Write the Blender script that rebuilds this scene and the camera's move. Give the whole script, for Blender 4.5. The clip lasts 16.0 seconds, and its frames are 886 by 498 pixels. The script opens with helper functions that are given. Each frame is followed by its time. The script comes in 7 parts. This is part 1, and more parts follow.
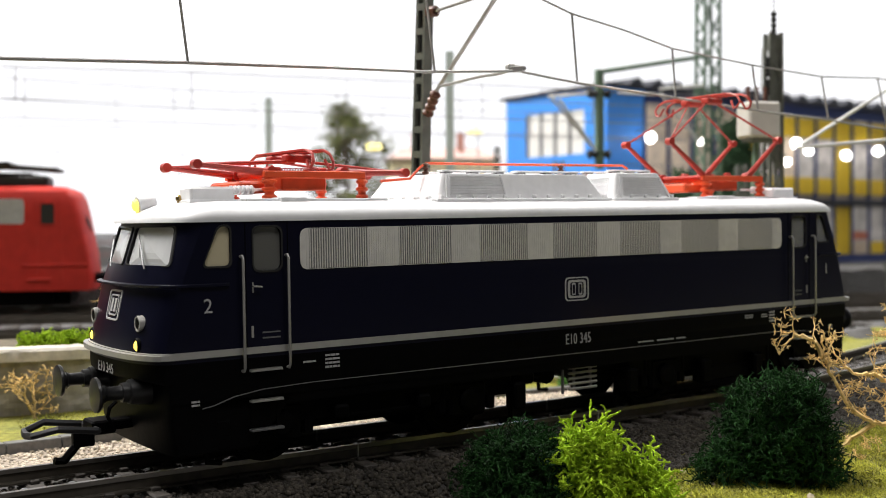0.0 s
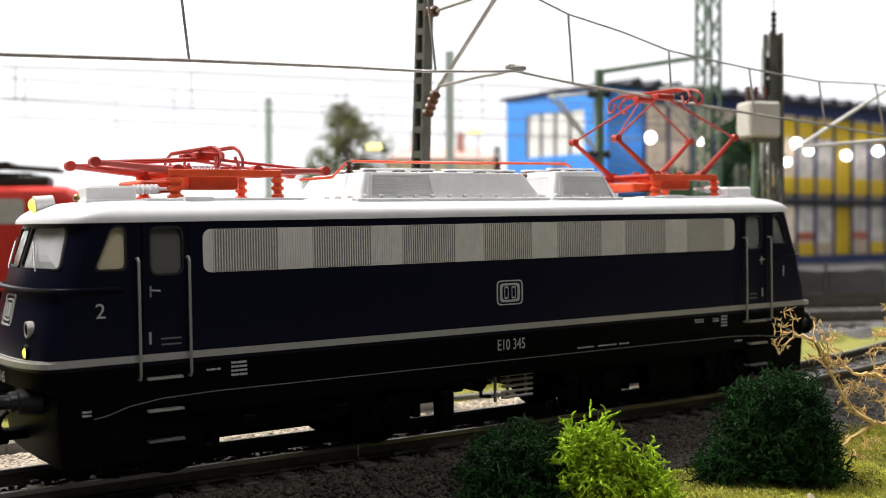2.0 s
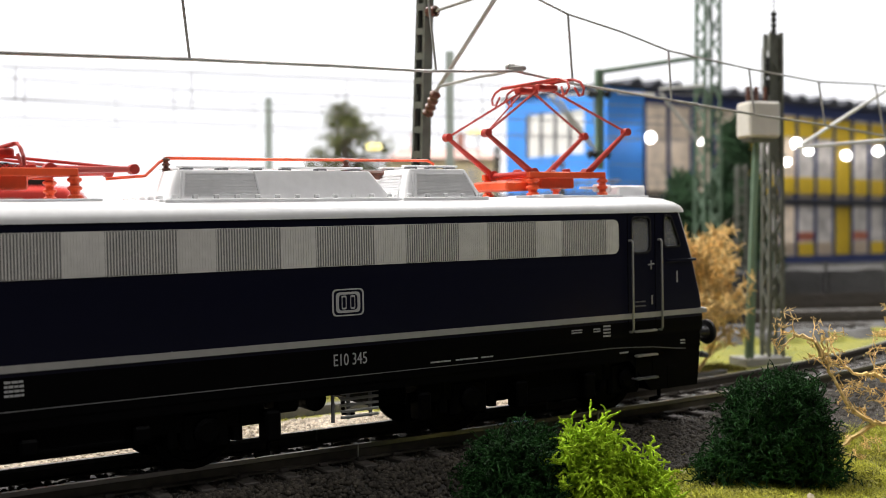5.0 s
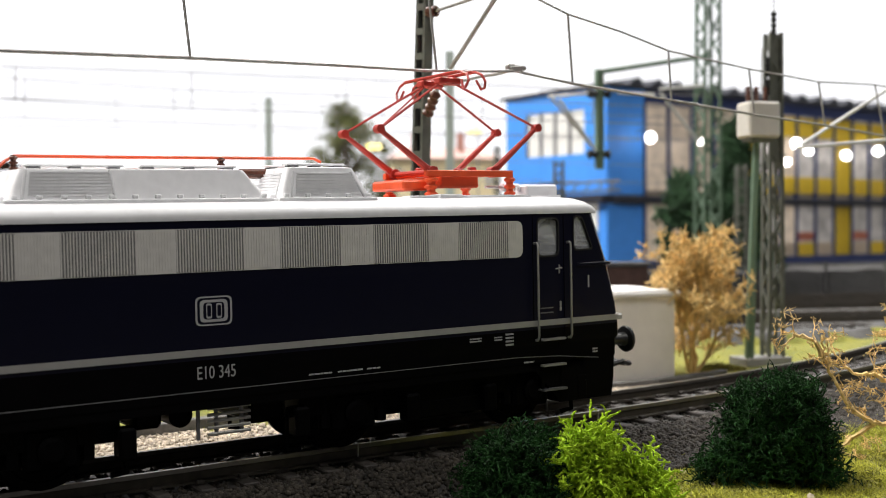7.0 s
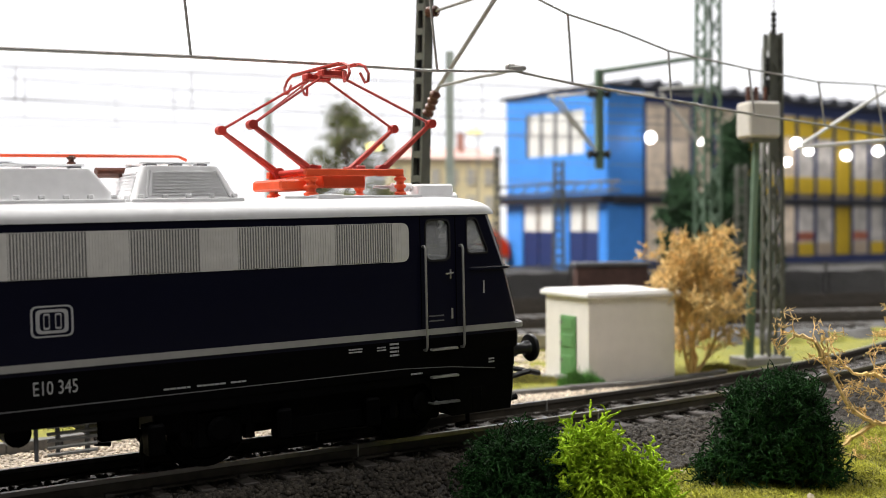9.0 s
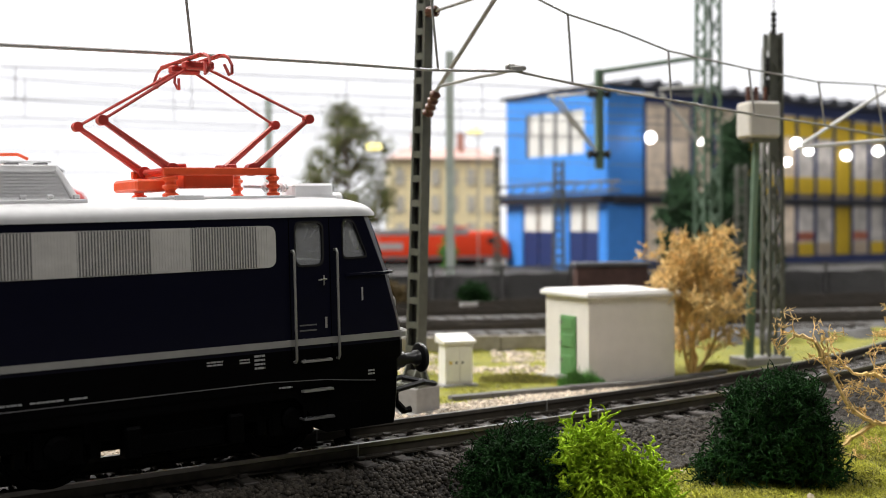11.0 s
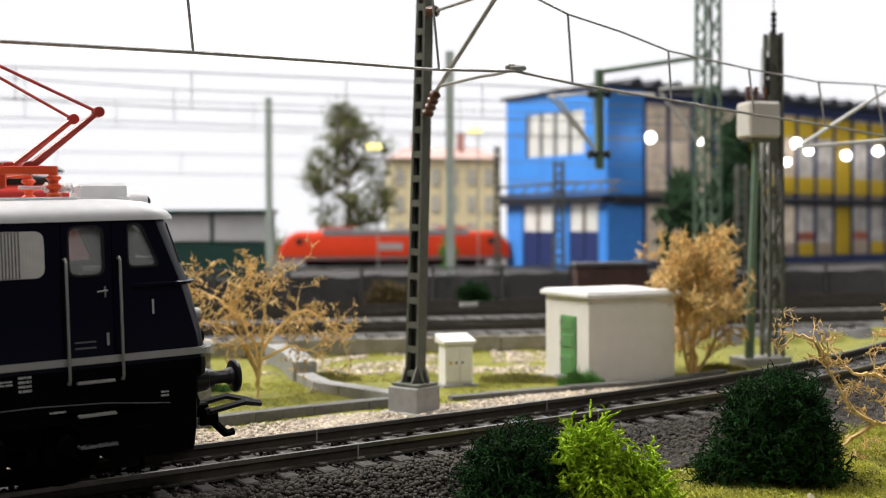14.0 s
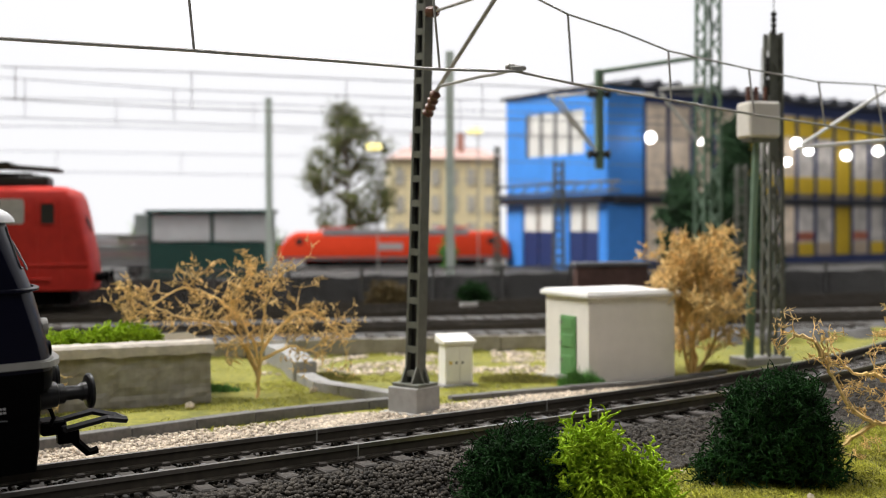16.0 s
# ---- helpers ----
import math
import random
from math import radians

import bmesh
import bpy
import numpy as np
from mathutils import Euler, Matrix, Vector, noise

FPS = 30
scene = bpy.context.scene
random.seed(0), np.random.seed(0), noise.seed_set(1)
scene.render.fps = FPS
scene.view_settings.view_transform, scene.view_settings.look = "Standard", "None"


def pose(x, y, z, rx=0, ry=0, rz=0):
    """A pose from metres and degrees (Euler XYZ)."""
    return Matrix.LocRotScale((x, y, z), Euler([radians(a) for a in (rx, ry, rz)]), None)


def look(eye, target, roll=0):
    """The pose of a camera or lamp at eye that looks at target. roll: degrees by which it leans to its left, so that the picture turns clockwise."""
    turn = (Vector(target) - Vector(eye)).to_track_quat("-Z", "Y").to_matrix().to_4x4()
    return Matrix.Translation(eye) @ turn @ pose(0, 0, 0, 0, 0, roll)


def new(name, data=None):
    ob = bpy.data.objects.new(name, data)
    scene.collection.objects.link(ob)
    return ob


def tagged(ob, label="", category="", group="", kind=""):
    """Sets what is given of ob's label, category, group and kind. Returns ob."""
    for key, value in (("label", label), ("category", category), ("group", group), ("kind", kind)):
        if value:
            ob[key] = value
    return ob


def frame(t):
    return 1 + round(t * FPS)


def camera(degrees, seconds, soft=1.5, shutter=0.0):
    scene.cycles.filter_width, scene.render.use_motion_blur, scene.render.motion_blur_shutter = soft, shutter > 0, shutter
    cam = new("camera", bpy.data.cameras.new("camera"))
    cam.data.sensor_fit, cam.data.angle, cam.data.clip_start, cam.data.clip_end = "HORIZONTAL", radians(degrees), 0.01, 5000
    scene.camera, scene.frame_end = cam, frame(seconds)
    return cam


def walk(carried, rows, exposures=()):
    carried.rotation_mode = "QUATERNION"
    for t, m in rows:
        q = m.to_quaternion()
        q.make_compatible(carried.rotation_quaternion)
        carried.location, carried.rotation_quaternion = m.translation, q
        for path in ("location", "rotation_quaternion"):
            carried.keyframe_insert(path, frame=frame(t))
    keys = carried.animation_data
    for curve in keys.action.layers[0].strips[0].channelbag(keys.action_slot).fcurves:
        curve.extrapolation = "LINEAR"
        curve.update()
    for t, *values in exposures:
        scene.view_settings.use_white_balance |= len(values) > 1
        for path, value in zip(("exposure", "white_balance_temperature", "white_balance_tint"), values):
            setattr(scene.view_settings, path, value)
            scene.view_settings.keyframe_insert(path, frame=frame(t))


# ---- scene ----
# All lengths below are millimetres of the model railway (scale 1:87); MM turns them into metres.
MM = 0.001
EYE = Vector((0, 0, 39.66))
PITCH = radians(1.177)
cam = camera(43.18, 16.0, soft=0.8)
cam.data.dof.use_dof = True
cam.data.dof.focus_distance = 0.197
cam.data.dof.aperture_fstop = 31.0
STAND = look(EYE * MM, (EYE + Vector((0, math.cos(PITCH), -math.sin(PITCH)))) * MM, -0.229)
walk(cam, [(0.0, STAND), (16.0, STAND)],
     exposures=[(0.0, 0.16), (4.0, 0.16), (9.0, 0.15), (12.0, -0.02), (16.0, -0.11)])

# ---- light: unseen area lamps over the hall and a glowing sky-white backdrop behind the layout
world = bpy.data.worlds.new("hall_light")
scene.world = world
world.use_nodes = True
world.node_tree.nodes["Background"].inputs[0].default_value = (0.93, 0.95, 1.0, 1)
world.node_tree.nodes["Background"].inputs[1].default_value = 0.02


def area_lamp(name, at, to, size, watts, colour):
    data = bpy.data.lights.new(name, "AREA")
    data.shape, data.size, data.size_y = "RECTANGLE", size[0] * MM, size[1] * MM
    data.energy, data.color = watts, colour
    ob = new(name, data)
    ob.matrix_world = look(Vector(at) * MM, Vector(to) * MM)
    return ob


area_lamp("unseen_overhead_lamp", (-900, 500, 1350), (0, 330, 0), (900, 500), 46.0, (1.0, 0.97, 0.93))
# Unseen front fill, added to lift the sides that face the camera.
area_lamp("unseen_overhead_lamp", (350, -450, 1350), (40, 400, 0), (1000, 500), 9.0, (1.0, 0.97, 0.95))
# Unseen rear lamp; its power is raised to brighten the workshop.
area_lamp("unseen_overhead_lamp", (500, 1250, 1450), (100, 500, 0), (1200, 400), 25.0, (1.0, 0.98, 0.96))



# ---- tools
def S(v):
    return Vector(v) * MM


def part(name, bm, material, parent=None, label="", smooth=False, at=None):
    """One mesh object, built in millimetres, under a thing or a part."""
    bm.transform(Matrix.Scale(MM, 4))
    bmesh.ops.recalc_face_normals(bm, faces=bm.faces)
    me = bpy.data.meshes.new(name)
    bm.to_mesh(me)
    bm.free()
    for m in (material if isinstance(material, (list, tuple)) else [material]):
        me.materials.append(m)
    if smooth:
        me.polygons.foreach_set("use_smooth", [True] * len(me.polygons))
        me.set_sharp_from_angle(angle=radians(38))
    ob = new(name, me)
    if at is not None:
        ob.matrix_basis = at
    ob.parent = parent
    if label:
        tagged(ob, label)
    return ob


def share(name, source, parent, m, label=""):
    ob = new(name, source.data)
    ob.matrix_basis = m
    ob.parent = parent
    if label:
        tagged(ob, label)
    return ob


def thing(name, at, label, category, group="", turn=0.0, kind=""):
    ob = new(name)
    ob.empty_display_size = 0.004
    ob.matrix_basis = Matrix.Translation(S(at)) @ Matrix.Rotation(radians(turn), 4, "Z")
    return tagged(ob, label, category, group, kind)


def box(bm, x0, x1, y0, y1, z0, z1, bevel=0.0, m=None, mat=0):
    vs = [bm.verts.new((x, y, z)) for x in (x0, x1) for y in (y0, y1) for z in (z0, z1)]
    quads = ((0, 1, 3, 2), (4, 6, 7, 5), (0, 4, 5, 1), (2, 3, 7, 6), (0, 2, 6, 4), (1, 5, 7, 3))
    fs = [bm.faces.new([vs[i] for i in q]) for q in quads]
    for f in fs:
        f.material_index = mat
    if bevel:
        es = list({e for f in fs for e in f.edges})
        r = bmesh.ops.bevel(bm, geom=es, offset=bevel, segments=1, affect="EDGES", profile=0.5)
        vs = list({v for f in r["faces"] for v in f.verts} | {v for v in vs if v.is_valid})
    if m is not None:
        for v in vs:
            if v.is_valid:
                v.co = m @ v.co
    return vs


def ring_of(p, axis, r, n, turn=0.0):
    axis = Vector(axis).normalized()
    side = axis.orthogonal().normalized()
    up = axis.cross(side)
    return [Vector(p) + r * (math.cos(turn + 2 * math.pi * k / n) * side + math.sin(turn + 2 * math.pi * k / n) * up)
            for k in range(n)]


def skin(bm, rings, caps=True, closed=True, mat=0):
    rows = [[bm.verts.new(p) for p in r] for r in rings]
    n = len(rows[0])
    for a, b in zip(rows, rows[1:]):
        for k in range(n if closed else n - 1):
            f = bm.faces.new((a[k], a[(k + 1) % n], b[(k + 1) % n], b[k]))
            f.material_index = mat
    if caps:
        for r in (rows[0], rows[-1]):
            bm.faces.new(r).material_index = mat
    return rows


def rod(bm, p, q, r, n=8, r2=None, mat=0):
    p, q = Vector(p), Vector(q)
    skin(bm, [ring_of(p, q - p, r, n), ring_of(q, q - p, r if r2 is None else r2, n)], mat=mat)


def pipe(bm, pts, r, n=6, mat=0):
    """A bent rod of one thickness (or one radius a point)."""
    pts = [Vector(p) for p in pts]
    rs = r if isinstance(r, (list, tuple)) else [r] * len(pts)
    axis0 = (pts[1] - pts[0]).normalized()
    side = axis0.orthogonal().normalized()
    rings = []
    for i, p in enumerate(pts):
        axis = (pts[min(i + 1, len(pts) - 1)] - pts[max(i - 1, 0)]).normalized()
        side = (side - axis * side.dot(axis)).normalized()
        up = axis.cross(side)
        rings.append([p + rs[i] * (math.cos(2 * math.pi * k / n) * side + math.sin(2 * math.pi * k / n) * up)
                      for k in range(n)])
    skin(bm, rings, mat=mat)


def turned(bm, p, axis, profile, n=14, mat=0):
    """A turned body: profile of (along the axis, radius)."""
    p, axis = Vector(p), Vector(axis).normalized()
    skin(bm, [ring_of(p + axis * a, axis, max(r, 0.01), n) for a, r in profile], mat=mat)


def blob(bm, p, r, mat=0, squash=1.0):
    t = (1 + 5 ** 0.5) / 2
    vs = [bm.verts.new(Vector(p) + r * Vector((x, y, z * squash)).normalized() * random.uniform(0.75, 1.15)) for x, y, z in
          ((-1, t, 0), (1, t, 0), (-1, -t, 0), (1, -t, 0), (0, -1, t), (0, 1, t), (0, -1, -t), (0, 1, -t), (t, 0, -1), (t, 0, 1), (-t, 0, -1), (-t, 0, 1))]
    for a, b, c in ((0, 11, 5), (0, 5, 1), (0, 1, 7), (0, 7, 10), (0, 10, 11), (1, 5, 9), (5, 11, 4), (11, 10, 2), (10, 7, 6), (7, 1, 8),
                    (3, 9, 4), (3, 4, 2), (3, 2, 6), (3, 6, 8), (3, 8, 9), (4, 9, 5), (2, 4, 11), (6, 2, 10), (8, 6, 7), (9, 8, 1)):
        bm.faces.new((vs[a], vs[b], vs[c])).material_index = mat


def lettering(name, text, size, material, parent, m, label=""):
    """Letters of the built-in font, as a thin mesh; m in metres, text in its xy plane."""
    cu = bpy.data.curves.new(name, "FONT")
    cu.body, cu.size, cu.align_x, cu.align_y = text, size * MM, "CENTER", "CENTER"
    cu.extrude, cu.resolution_u = 0.00003, 3
    tmp = new(name, cu)
    me = bpy.data.meshes.new_from_object(tmp.evaluated_get(bpy.context.evaluated_depsgraph_get()))
    bpy.data.objects.remove(tmp)
    bpy.data.curves.remove(cu)
    me.materials.clear()
    me.materials.append(material)
    ob = new(name, me)
    ob.matrix_basis = m
    ob.parent = parent
    if label:
        tagged(ob, label)
    return ob


# ---- materials
def paint(name, colour, rough=0.5, metal=0.0, vary=0.12, grain=3.0, bump=0.0, bump_grain=None, second=None, mix_at=0.5,
          islands=False, coat=0.0, sharp=0.15, spec=0.5, lit=0.0):
    """A procedural surface: colour varied at two scales (grain in mm), optional second colour in patches, fine relief."""
    m = bpy.data.materials.new(name)
    m.use_nodes = True
    nt = m.node_tree
    b = nt.nodes["Principled BSDF"]
    b.inputs["Roughness"].default_value, b.inputs["Metallic"].default_value = rough, metal
    b.inputs["Coat Weight"].default_value = coat
    b.inputs["Specular IOR Level"].default_value = spec
    co = nt.nodes.new("ShaderNodeTexCoord")

    def tex(size, detail):
        t = nt.nodes.new("ShaderNodeTexNoise")
        t.inputs["Scale"].default_value, t.inputs["Detail"].default_value = 1000.0 / size, detail
        nt.links.new(co.outputs["Object"], t.inputs["Vector"])
        return t

    coarse, fine = tex(grain * 6, 3), tex(grain, 2)
    base = nt.nodes.new("ShaderNodeRGB")
    base.outputs[0].default_value = (*colour, 1)
    out = base.outputs[0]
    if second is not None:
        ramp = nt.nodes.new("ShaderNodeMapRange")
        ramp.inputs["From Min"].default_value, ramp.inputs["From Max"].default_value = mix_at - sharp, mix_at + sharp
        nt.links.new(coarse.outputs["Fac"], ramp.inputs["Value"])
        mx = nt.nodes.new("ShaderNodeMix")
        mx.data_type = "RGBA"
        nt.links.new(ramp.outputs[0], mx.inputs[0])
        nt.links.new(out, mx.inputs[6])
        mx.inputs[7].default_value = (*second, 1)
        out = mx.outputs[2]
    hsv = nt.nodes.new("ShaderNodeHueSaturation")
    nt.links.new(out, hsv.inputs["Color"])
    add = nt.nodes.new("ShaderNodeMath")
    add.operation = "ADD"
    nt.links.new(coarse.outputs["Fac"], add.inputs[0])
    nt.links.new(fine.outputs["Fac"], add.inputs[1])
    src = add.outputs[0]
    if islands:
        geo = nt.nodes.new("ShaderNodeNewGeometry")
        add2 = nt.nodes.new("ShaderNodeMath")
        add2.operation = "ADD"
        nt.links.new(src, add2.inputs[0])
        nt.links.new(geo.outputs["Random Per Island"], add2.inputs[1])
        half = nt.nodes.new("ShaderNodeMath")
        half.operation = "MULTIPLY"
        nt.links.new(add2.outputs[0], half.inputs[0])
        half.inputs[1].default_value = 0.667
        src = half.outputs[0]
    rng = nt.nodes.new("ShaderNodeMapRange")
    rng.inputs["From Min"].default_value, rng.inputs["From Max"].default_value = 0.6, 1.4
    rng.inputs["To Min"].default_value, rng.inputs["To Max"].default_value = 1 - vary * 1.6, 1 + vary * 1.6
    nt.links.new(src, rng.inputs["Value"])
    nt.links.new(rng.outputs[0], hsv.inputs["Value"])
    nt.links.new(hsv.outputs["Color"], b.inputs["Base Color"])
    if lit:
        nt.links.new(hsv.outputs["Color"], b.inputs["Emission Color"])
        b.inputs["Emission Strength"].default_value = lit
    if bump:
        bg = tex(bump_grain or grain, 4)
        bp = nt.nodes.new("ShaderNodeBump")
        bp.inputs["Strength"].default_value, bp.inputs["Distance"].default_value = bump, 0.0003
        nt.links.new(bg.outputs["Fac"], bp.inputs["Height"])
        nt.links.new(bp.outputs["Normal"], b.inputs["Normal"])
    return m


def glowing(name, colour, strength, body=None):
    m = bpy.data.materials.new(name)
    m.use_nodes = True
    b = m.node_tree.nodes["Principled BSDF"]
    b.inputs["Base Color"].default_value = (*(body or colour), 1)
    b.inputs["Emission Color"].default_value = (*colour, 1)
    b.inputs["Emission Strength"].default_value = strength
    return m


def clear_glass(name, tint=(0.93, 0.95, 0.94), haze=None, amount=0.6):
    m = bpy.data.materials.new(name)
    m.use_nodes = True
    nt = m.node_tree
    nt.nodes.remove(nt.nodes["Principled BSDF"])
    tr, gl, mx, fr = (nt.nodes.new(k) for k in ("ShaderNodeBsdfTransparent", "ShaderNodeBsdfGlossy", "ShaderNodeMixShader", "ShaderNodeFresnel"))
    tr.inputs[0].default_value = (*tint, 1)
    gl.inputs["Roughness"].default_value = 0.03
    fr.inputs[0].default_value = 1.5
    nt.links.new(fr.outputs[0], mx.inputs[0])
    inner = tr.outputs[0]
    if haze is not None:
        df, mh = nt.nodes.new("ShaderNodeBsdfDiffuse"), nt.nodes.new("ShaderNodeMixShader")
        df.inputs[0].default_value = (*haze, 1)
        mh.inputs[0].default_value = amount
        nt.links.new(tr.outputs[0], mh.inputs[1])
        nt.links.new(df.outputs[0], mh.inputs[2])
        inner = mh.outputs[0]
    nt.links.new(inner, mx.inputs[1])
    nt.links.new(gl.outputs[0], mx.inputs[2])
    nt.links.new(mx.outputs[0], nt.nodes["Material Output"].inputs[0])
    return m


BLUE = paint("steel_blue_lacquer", (0.0026, 0.0029, 0.0110), 0.30, vary=0.06, grain=2, spec=0.16)
BLACK = paint("matt_black_plastic", (0.0013, 0.0013, 0.0015), 0.5, vary=0.2, grain=1.5, bump=0.1, spec=0.04)
COUPLER = paint("dark_coupler_metal", (0.016, 0.016, 0.018), 0.45, 0.3, 0.12, 1.5)
KERBSTONE = paint("dark_grey_kerb_stone", (0.15, 0.145, 0.138), 0.85, vary=0.25, grain=1.6, bump=0.4)
GLOSSBLACK = paint("semi_gloss_black", (0.010, 0.010, 0.011), 0.36, vary=0.2, grain=1.5, spec=0.5)
TUBEPALE = paint("pale_zinc_tube", (0.72, 0.72, 0.70), 0.5, vary=0.06, grain=3)
# Far masts: backlight and distance haze are put into this paler green.
MASTFAR = paint("haze_paled_mast_paint", (0.46, 0.53, 0.48), 0.6, vary=0.1, grain=4)
SILVER = paint("silver_paint", (0.36, 0.355, 0.335), 0.42, 0.35, 0.06, 2)
ROOFGREY = paint("light_grey_roof_paint", (0.68, 0.68, 0.69), 0.42, vary=0.05, grain=2)
HOODGREY = paint("vent_hood_grey", (0.80, 0.80, 0.81), 0.5, vary=0.05, grain=2)
DARKGREY = paint("dark_grey_metal", (0.16, 0.16, 0.165), 0.5, 0.3, 0.12, 2)
GRILLE = paint("aluminium_grille", (0.62, 0.605, 0.57), 0.5, 0.15, 0.06, 1.5)
GRILLEDARK = paint("grille_shadow_gap", (0.16, 0.157, 0.15), 0.6, vary=0.1, grain=1)
ORANGERED = paint("orange_red_plastic", (0.72, 0.085, 0.022), 0.42, vary=0.08, grain=2)
DARKRED = paint("dark_red_paint", (0.42, 0.038, 0.026), 0.42, vary=0.1, grain=2)
BROWN = paint("brown_ceramic", (0.11, 0.042, 0.026), 0.3, vary=0.15, grain=1)
RUBBER = paint("black_rubber_seal", (0.012, 0.012, 0.012), 0.55, vary=0.1)
GLASS = clear_glass("window_glass")
# Cab panes: the light or dimness behind the glass is mixed in as colour.
DIM_PANE = clear_glass("pane_painted_dim", (0.55, 0.54, 0.50), (0.14, 0.14, 0.13), 0.7)
BRIGHT_PANE = clear_glass("windscreen_painted_bright", haze=(0.60, 0.61, 0.62), amount=0.88)
LIFTED_PANE = clear_glass("pane_painted_brighter", haze=(0.66, 0.67, 0.68), amount=0.26)
LIT_CREAM_PANE = clear_glass("pane_painted_lit_cream", haze=(0.56, 0.50, 0.34), amount=0.8)
BRASS = paint("brass", (0.42, 0.30, 0.13), 0.3, 1.0, 0.1, 1)
LAMPGLOW = glowing("lit_headlight", (1.0, 0.70, 0.10), 1.7)
CREAM = paint("cream_cab_interior", (0.50, 0.44, 0.30), 0.6, vary=0.08)
LETTER = paint("off_white_lettering", (0.38, 0.38, 0.38), 0.5, vary=0.04)
RAILTOP = paint("rail_head_steel", (0.17, 0.16, 0.145), 0.32, 0.7, 0.15, 2)
RAILSIDE = paint("rail_side_rusty_brown", (0.055, 0.047, 0.036), 0.6, 0.2, 0.25, 2)
SLEEPER = paint("sleeper_dark_brown", (0.045, 0.038, 0.032), 0.7, vary=0.25, grain=1.5, bump=0.25)
BALLAST = paint("dark_pebble_ballast", (0.040, 0.034, 0.027), 0.7, vary=0.4, grain=1.2, bump=0.2, islands=True, spec=0.25)
GRAVEL = paint("pale_gravel_stones", (0.50, 0.425, 0.335), 0.85, vary=0.35, grain=1.0, bump=0.3, islands=True)
CONCRETE = paint("grey_concrete", (0.30, 0.295, 0.285), 0.8, vary=0.12, grain=2, bump=0.2)
OLDCONCRETE = paint("weathered_concrete", (0.33, 0.31, 0.27), 0.85, vary=0.22, grain=3, bump=0.35, second=(0.17, 0.15, 0.11), mix_at=0.56)
WHITEWALL = paint("white_plaster", (0.72, 0.69, 0.64), 0.65, vary=0.04, grain=4, bump=0.08)
MASTGREEN = paint("grey_green_mast_paint", (0.13, 0.135, 0.112), 0.55, 0.2, 0.15, 2)
MASTPALE = paint("pale_green_mast_paint", (0.12, 0.185, 0.125), 0.55, 0.1, 0.12, 3)
WIRE = paint("grey_metal_wire", (0.34, 0.33, 0.31), 0.45, 0.25, 0.1, 2)
GRASS = paint("olive_grass_flock", (0.36, 0.36, 0.040), 0.9, vary=0.5, grain=4.0, islands=True, second=(0.15, 0.13, 0.03), mix_at=0.62)
DARKLEAF = paint("dark_green_foliage_flock", (0.009, 0.036, 0.007), 0.75, vary=0.55, grain=1, islands=True, spec=0.15)
LIMELEAF = paint("lime_green_foliage_flock", (0.29, 0.44, 0.020), 0.85, vary=0.18, grain=1, islands=True, spec=0.15)
TANTWIG = paint("tan_dry_twigs", (0.70, 0.50, 0.215), 0.8, vary=0.25, grain=1, islands=True)
BRIGHTBLUE = paint("bright_blue_wall_panels", (0.07, 0.32, 0.92), 0.5, vary=0.05, grain=5)
NAVY = paint("navy_blue_panels", (0.025, 0.045, 0.16), 0.5, vary=0.08, grain=5)
YELLOW = paint("yellow_panels", (0.75, 0.52, 0.03), 0.5, vary=0.08, grain=5)
BEIGE = paint("beige_wall", (0.55, 0.45, 0.34), 0.65, vary=0.08, grain=5)
ROOFDARK = paint("dark_slate_roof", (0.022, 0.024, 0.035), 0.6, vary=0.2, grain=4)


# ---- the ground: one sheet with the track's bank, the verge, the yard and the board beyond
CURVE = (224.183, 63.498, 2.317, 5.102, 1.911)
SLOPE = 0.0145


def track_y(x):
    if x < -190:
        return track_y(-190) + (x + 190) * 0.56
    if x > 190:
        return track_y(190) + (x - 190) * 1.65
    return sum(c * (x / 100.0) ** k for k, c in enumerate(CURVE))


def track_z(x, y):
    return SLOPE * (x * 0.88 + (y - 188) * 0.47)


LINE = [Vector((x, track_y(x))) for x in range(-420, 421, 4)]


def off_track(x, y):
    """Signed distance from the track's middle, positive on the far side."""
    p = Vector((x, y))
    k = min(range(len(LINE)), key=lambda i: (LINE[i] - p).length_squared)
    a, b = LINE[max(k - 1, 0)], LINE[min(k + 1, len(LINE) - 1)]
    d = (b - a).normalized()
    return d.x * (p.y - a.y) - d.y * (p.x - a.x)


def smooth(a, b, v):
    t = min(max((v - a) / (b - a), 0.0), 1.0)
    return t * t * (3 - 2 * t)


def yard_off(x, y):
    return (y - 394 - 0.20 * x) * 0.98


def ground_z(x, y, rough=True):
    d = off_track(x, y)
    zt = track_z(x, y) if abs(d) < 80 else 0.0
    low = -13.0 + 6.2 * smooth(15, 48, x)
    if d < 0:
        z = zt - 3.6 if d > -14.5 else zt - 3.6 + (low + 3.6) * smooth(14.5, 29.0, -d)
        if rough and d < -30:
            z += 0.8 * noise.noise(Vector((x / 14, y / 14, 0)))
    else:
        z = zt * (1 - smooth(14, 40, d)) - 3.6 - 1.4 * smooth(13, 17, d)
        if rough and d > 22:
            z += 0.5 * noise.noise(Vector((x / 17, y / 17, 3)))
    o = yard_off(x, y)
    if o > -30 and d > 20:
        z += 4.0 * smooth(-1.0, 1.5, o) + 4.0 * smooth(10, 80, o)
    return z


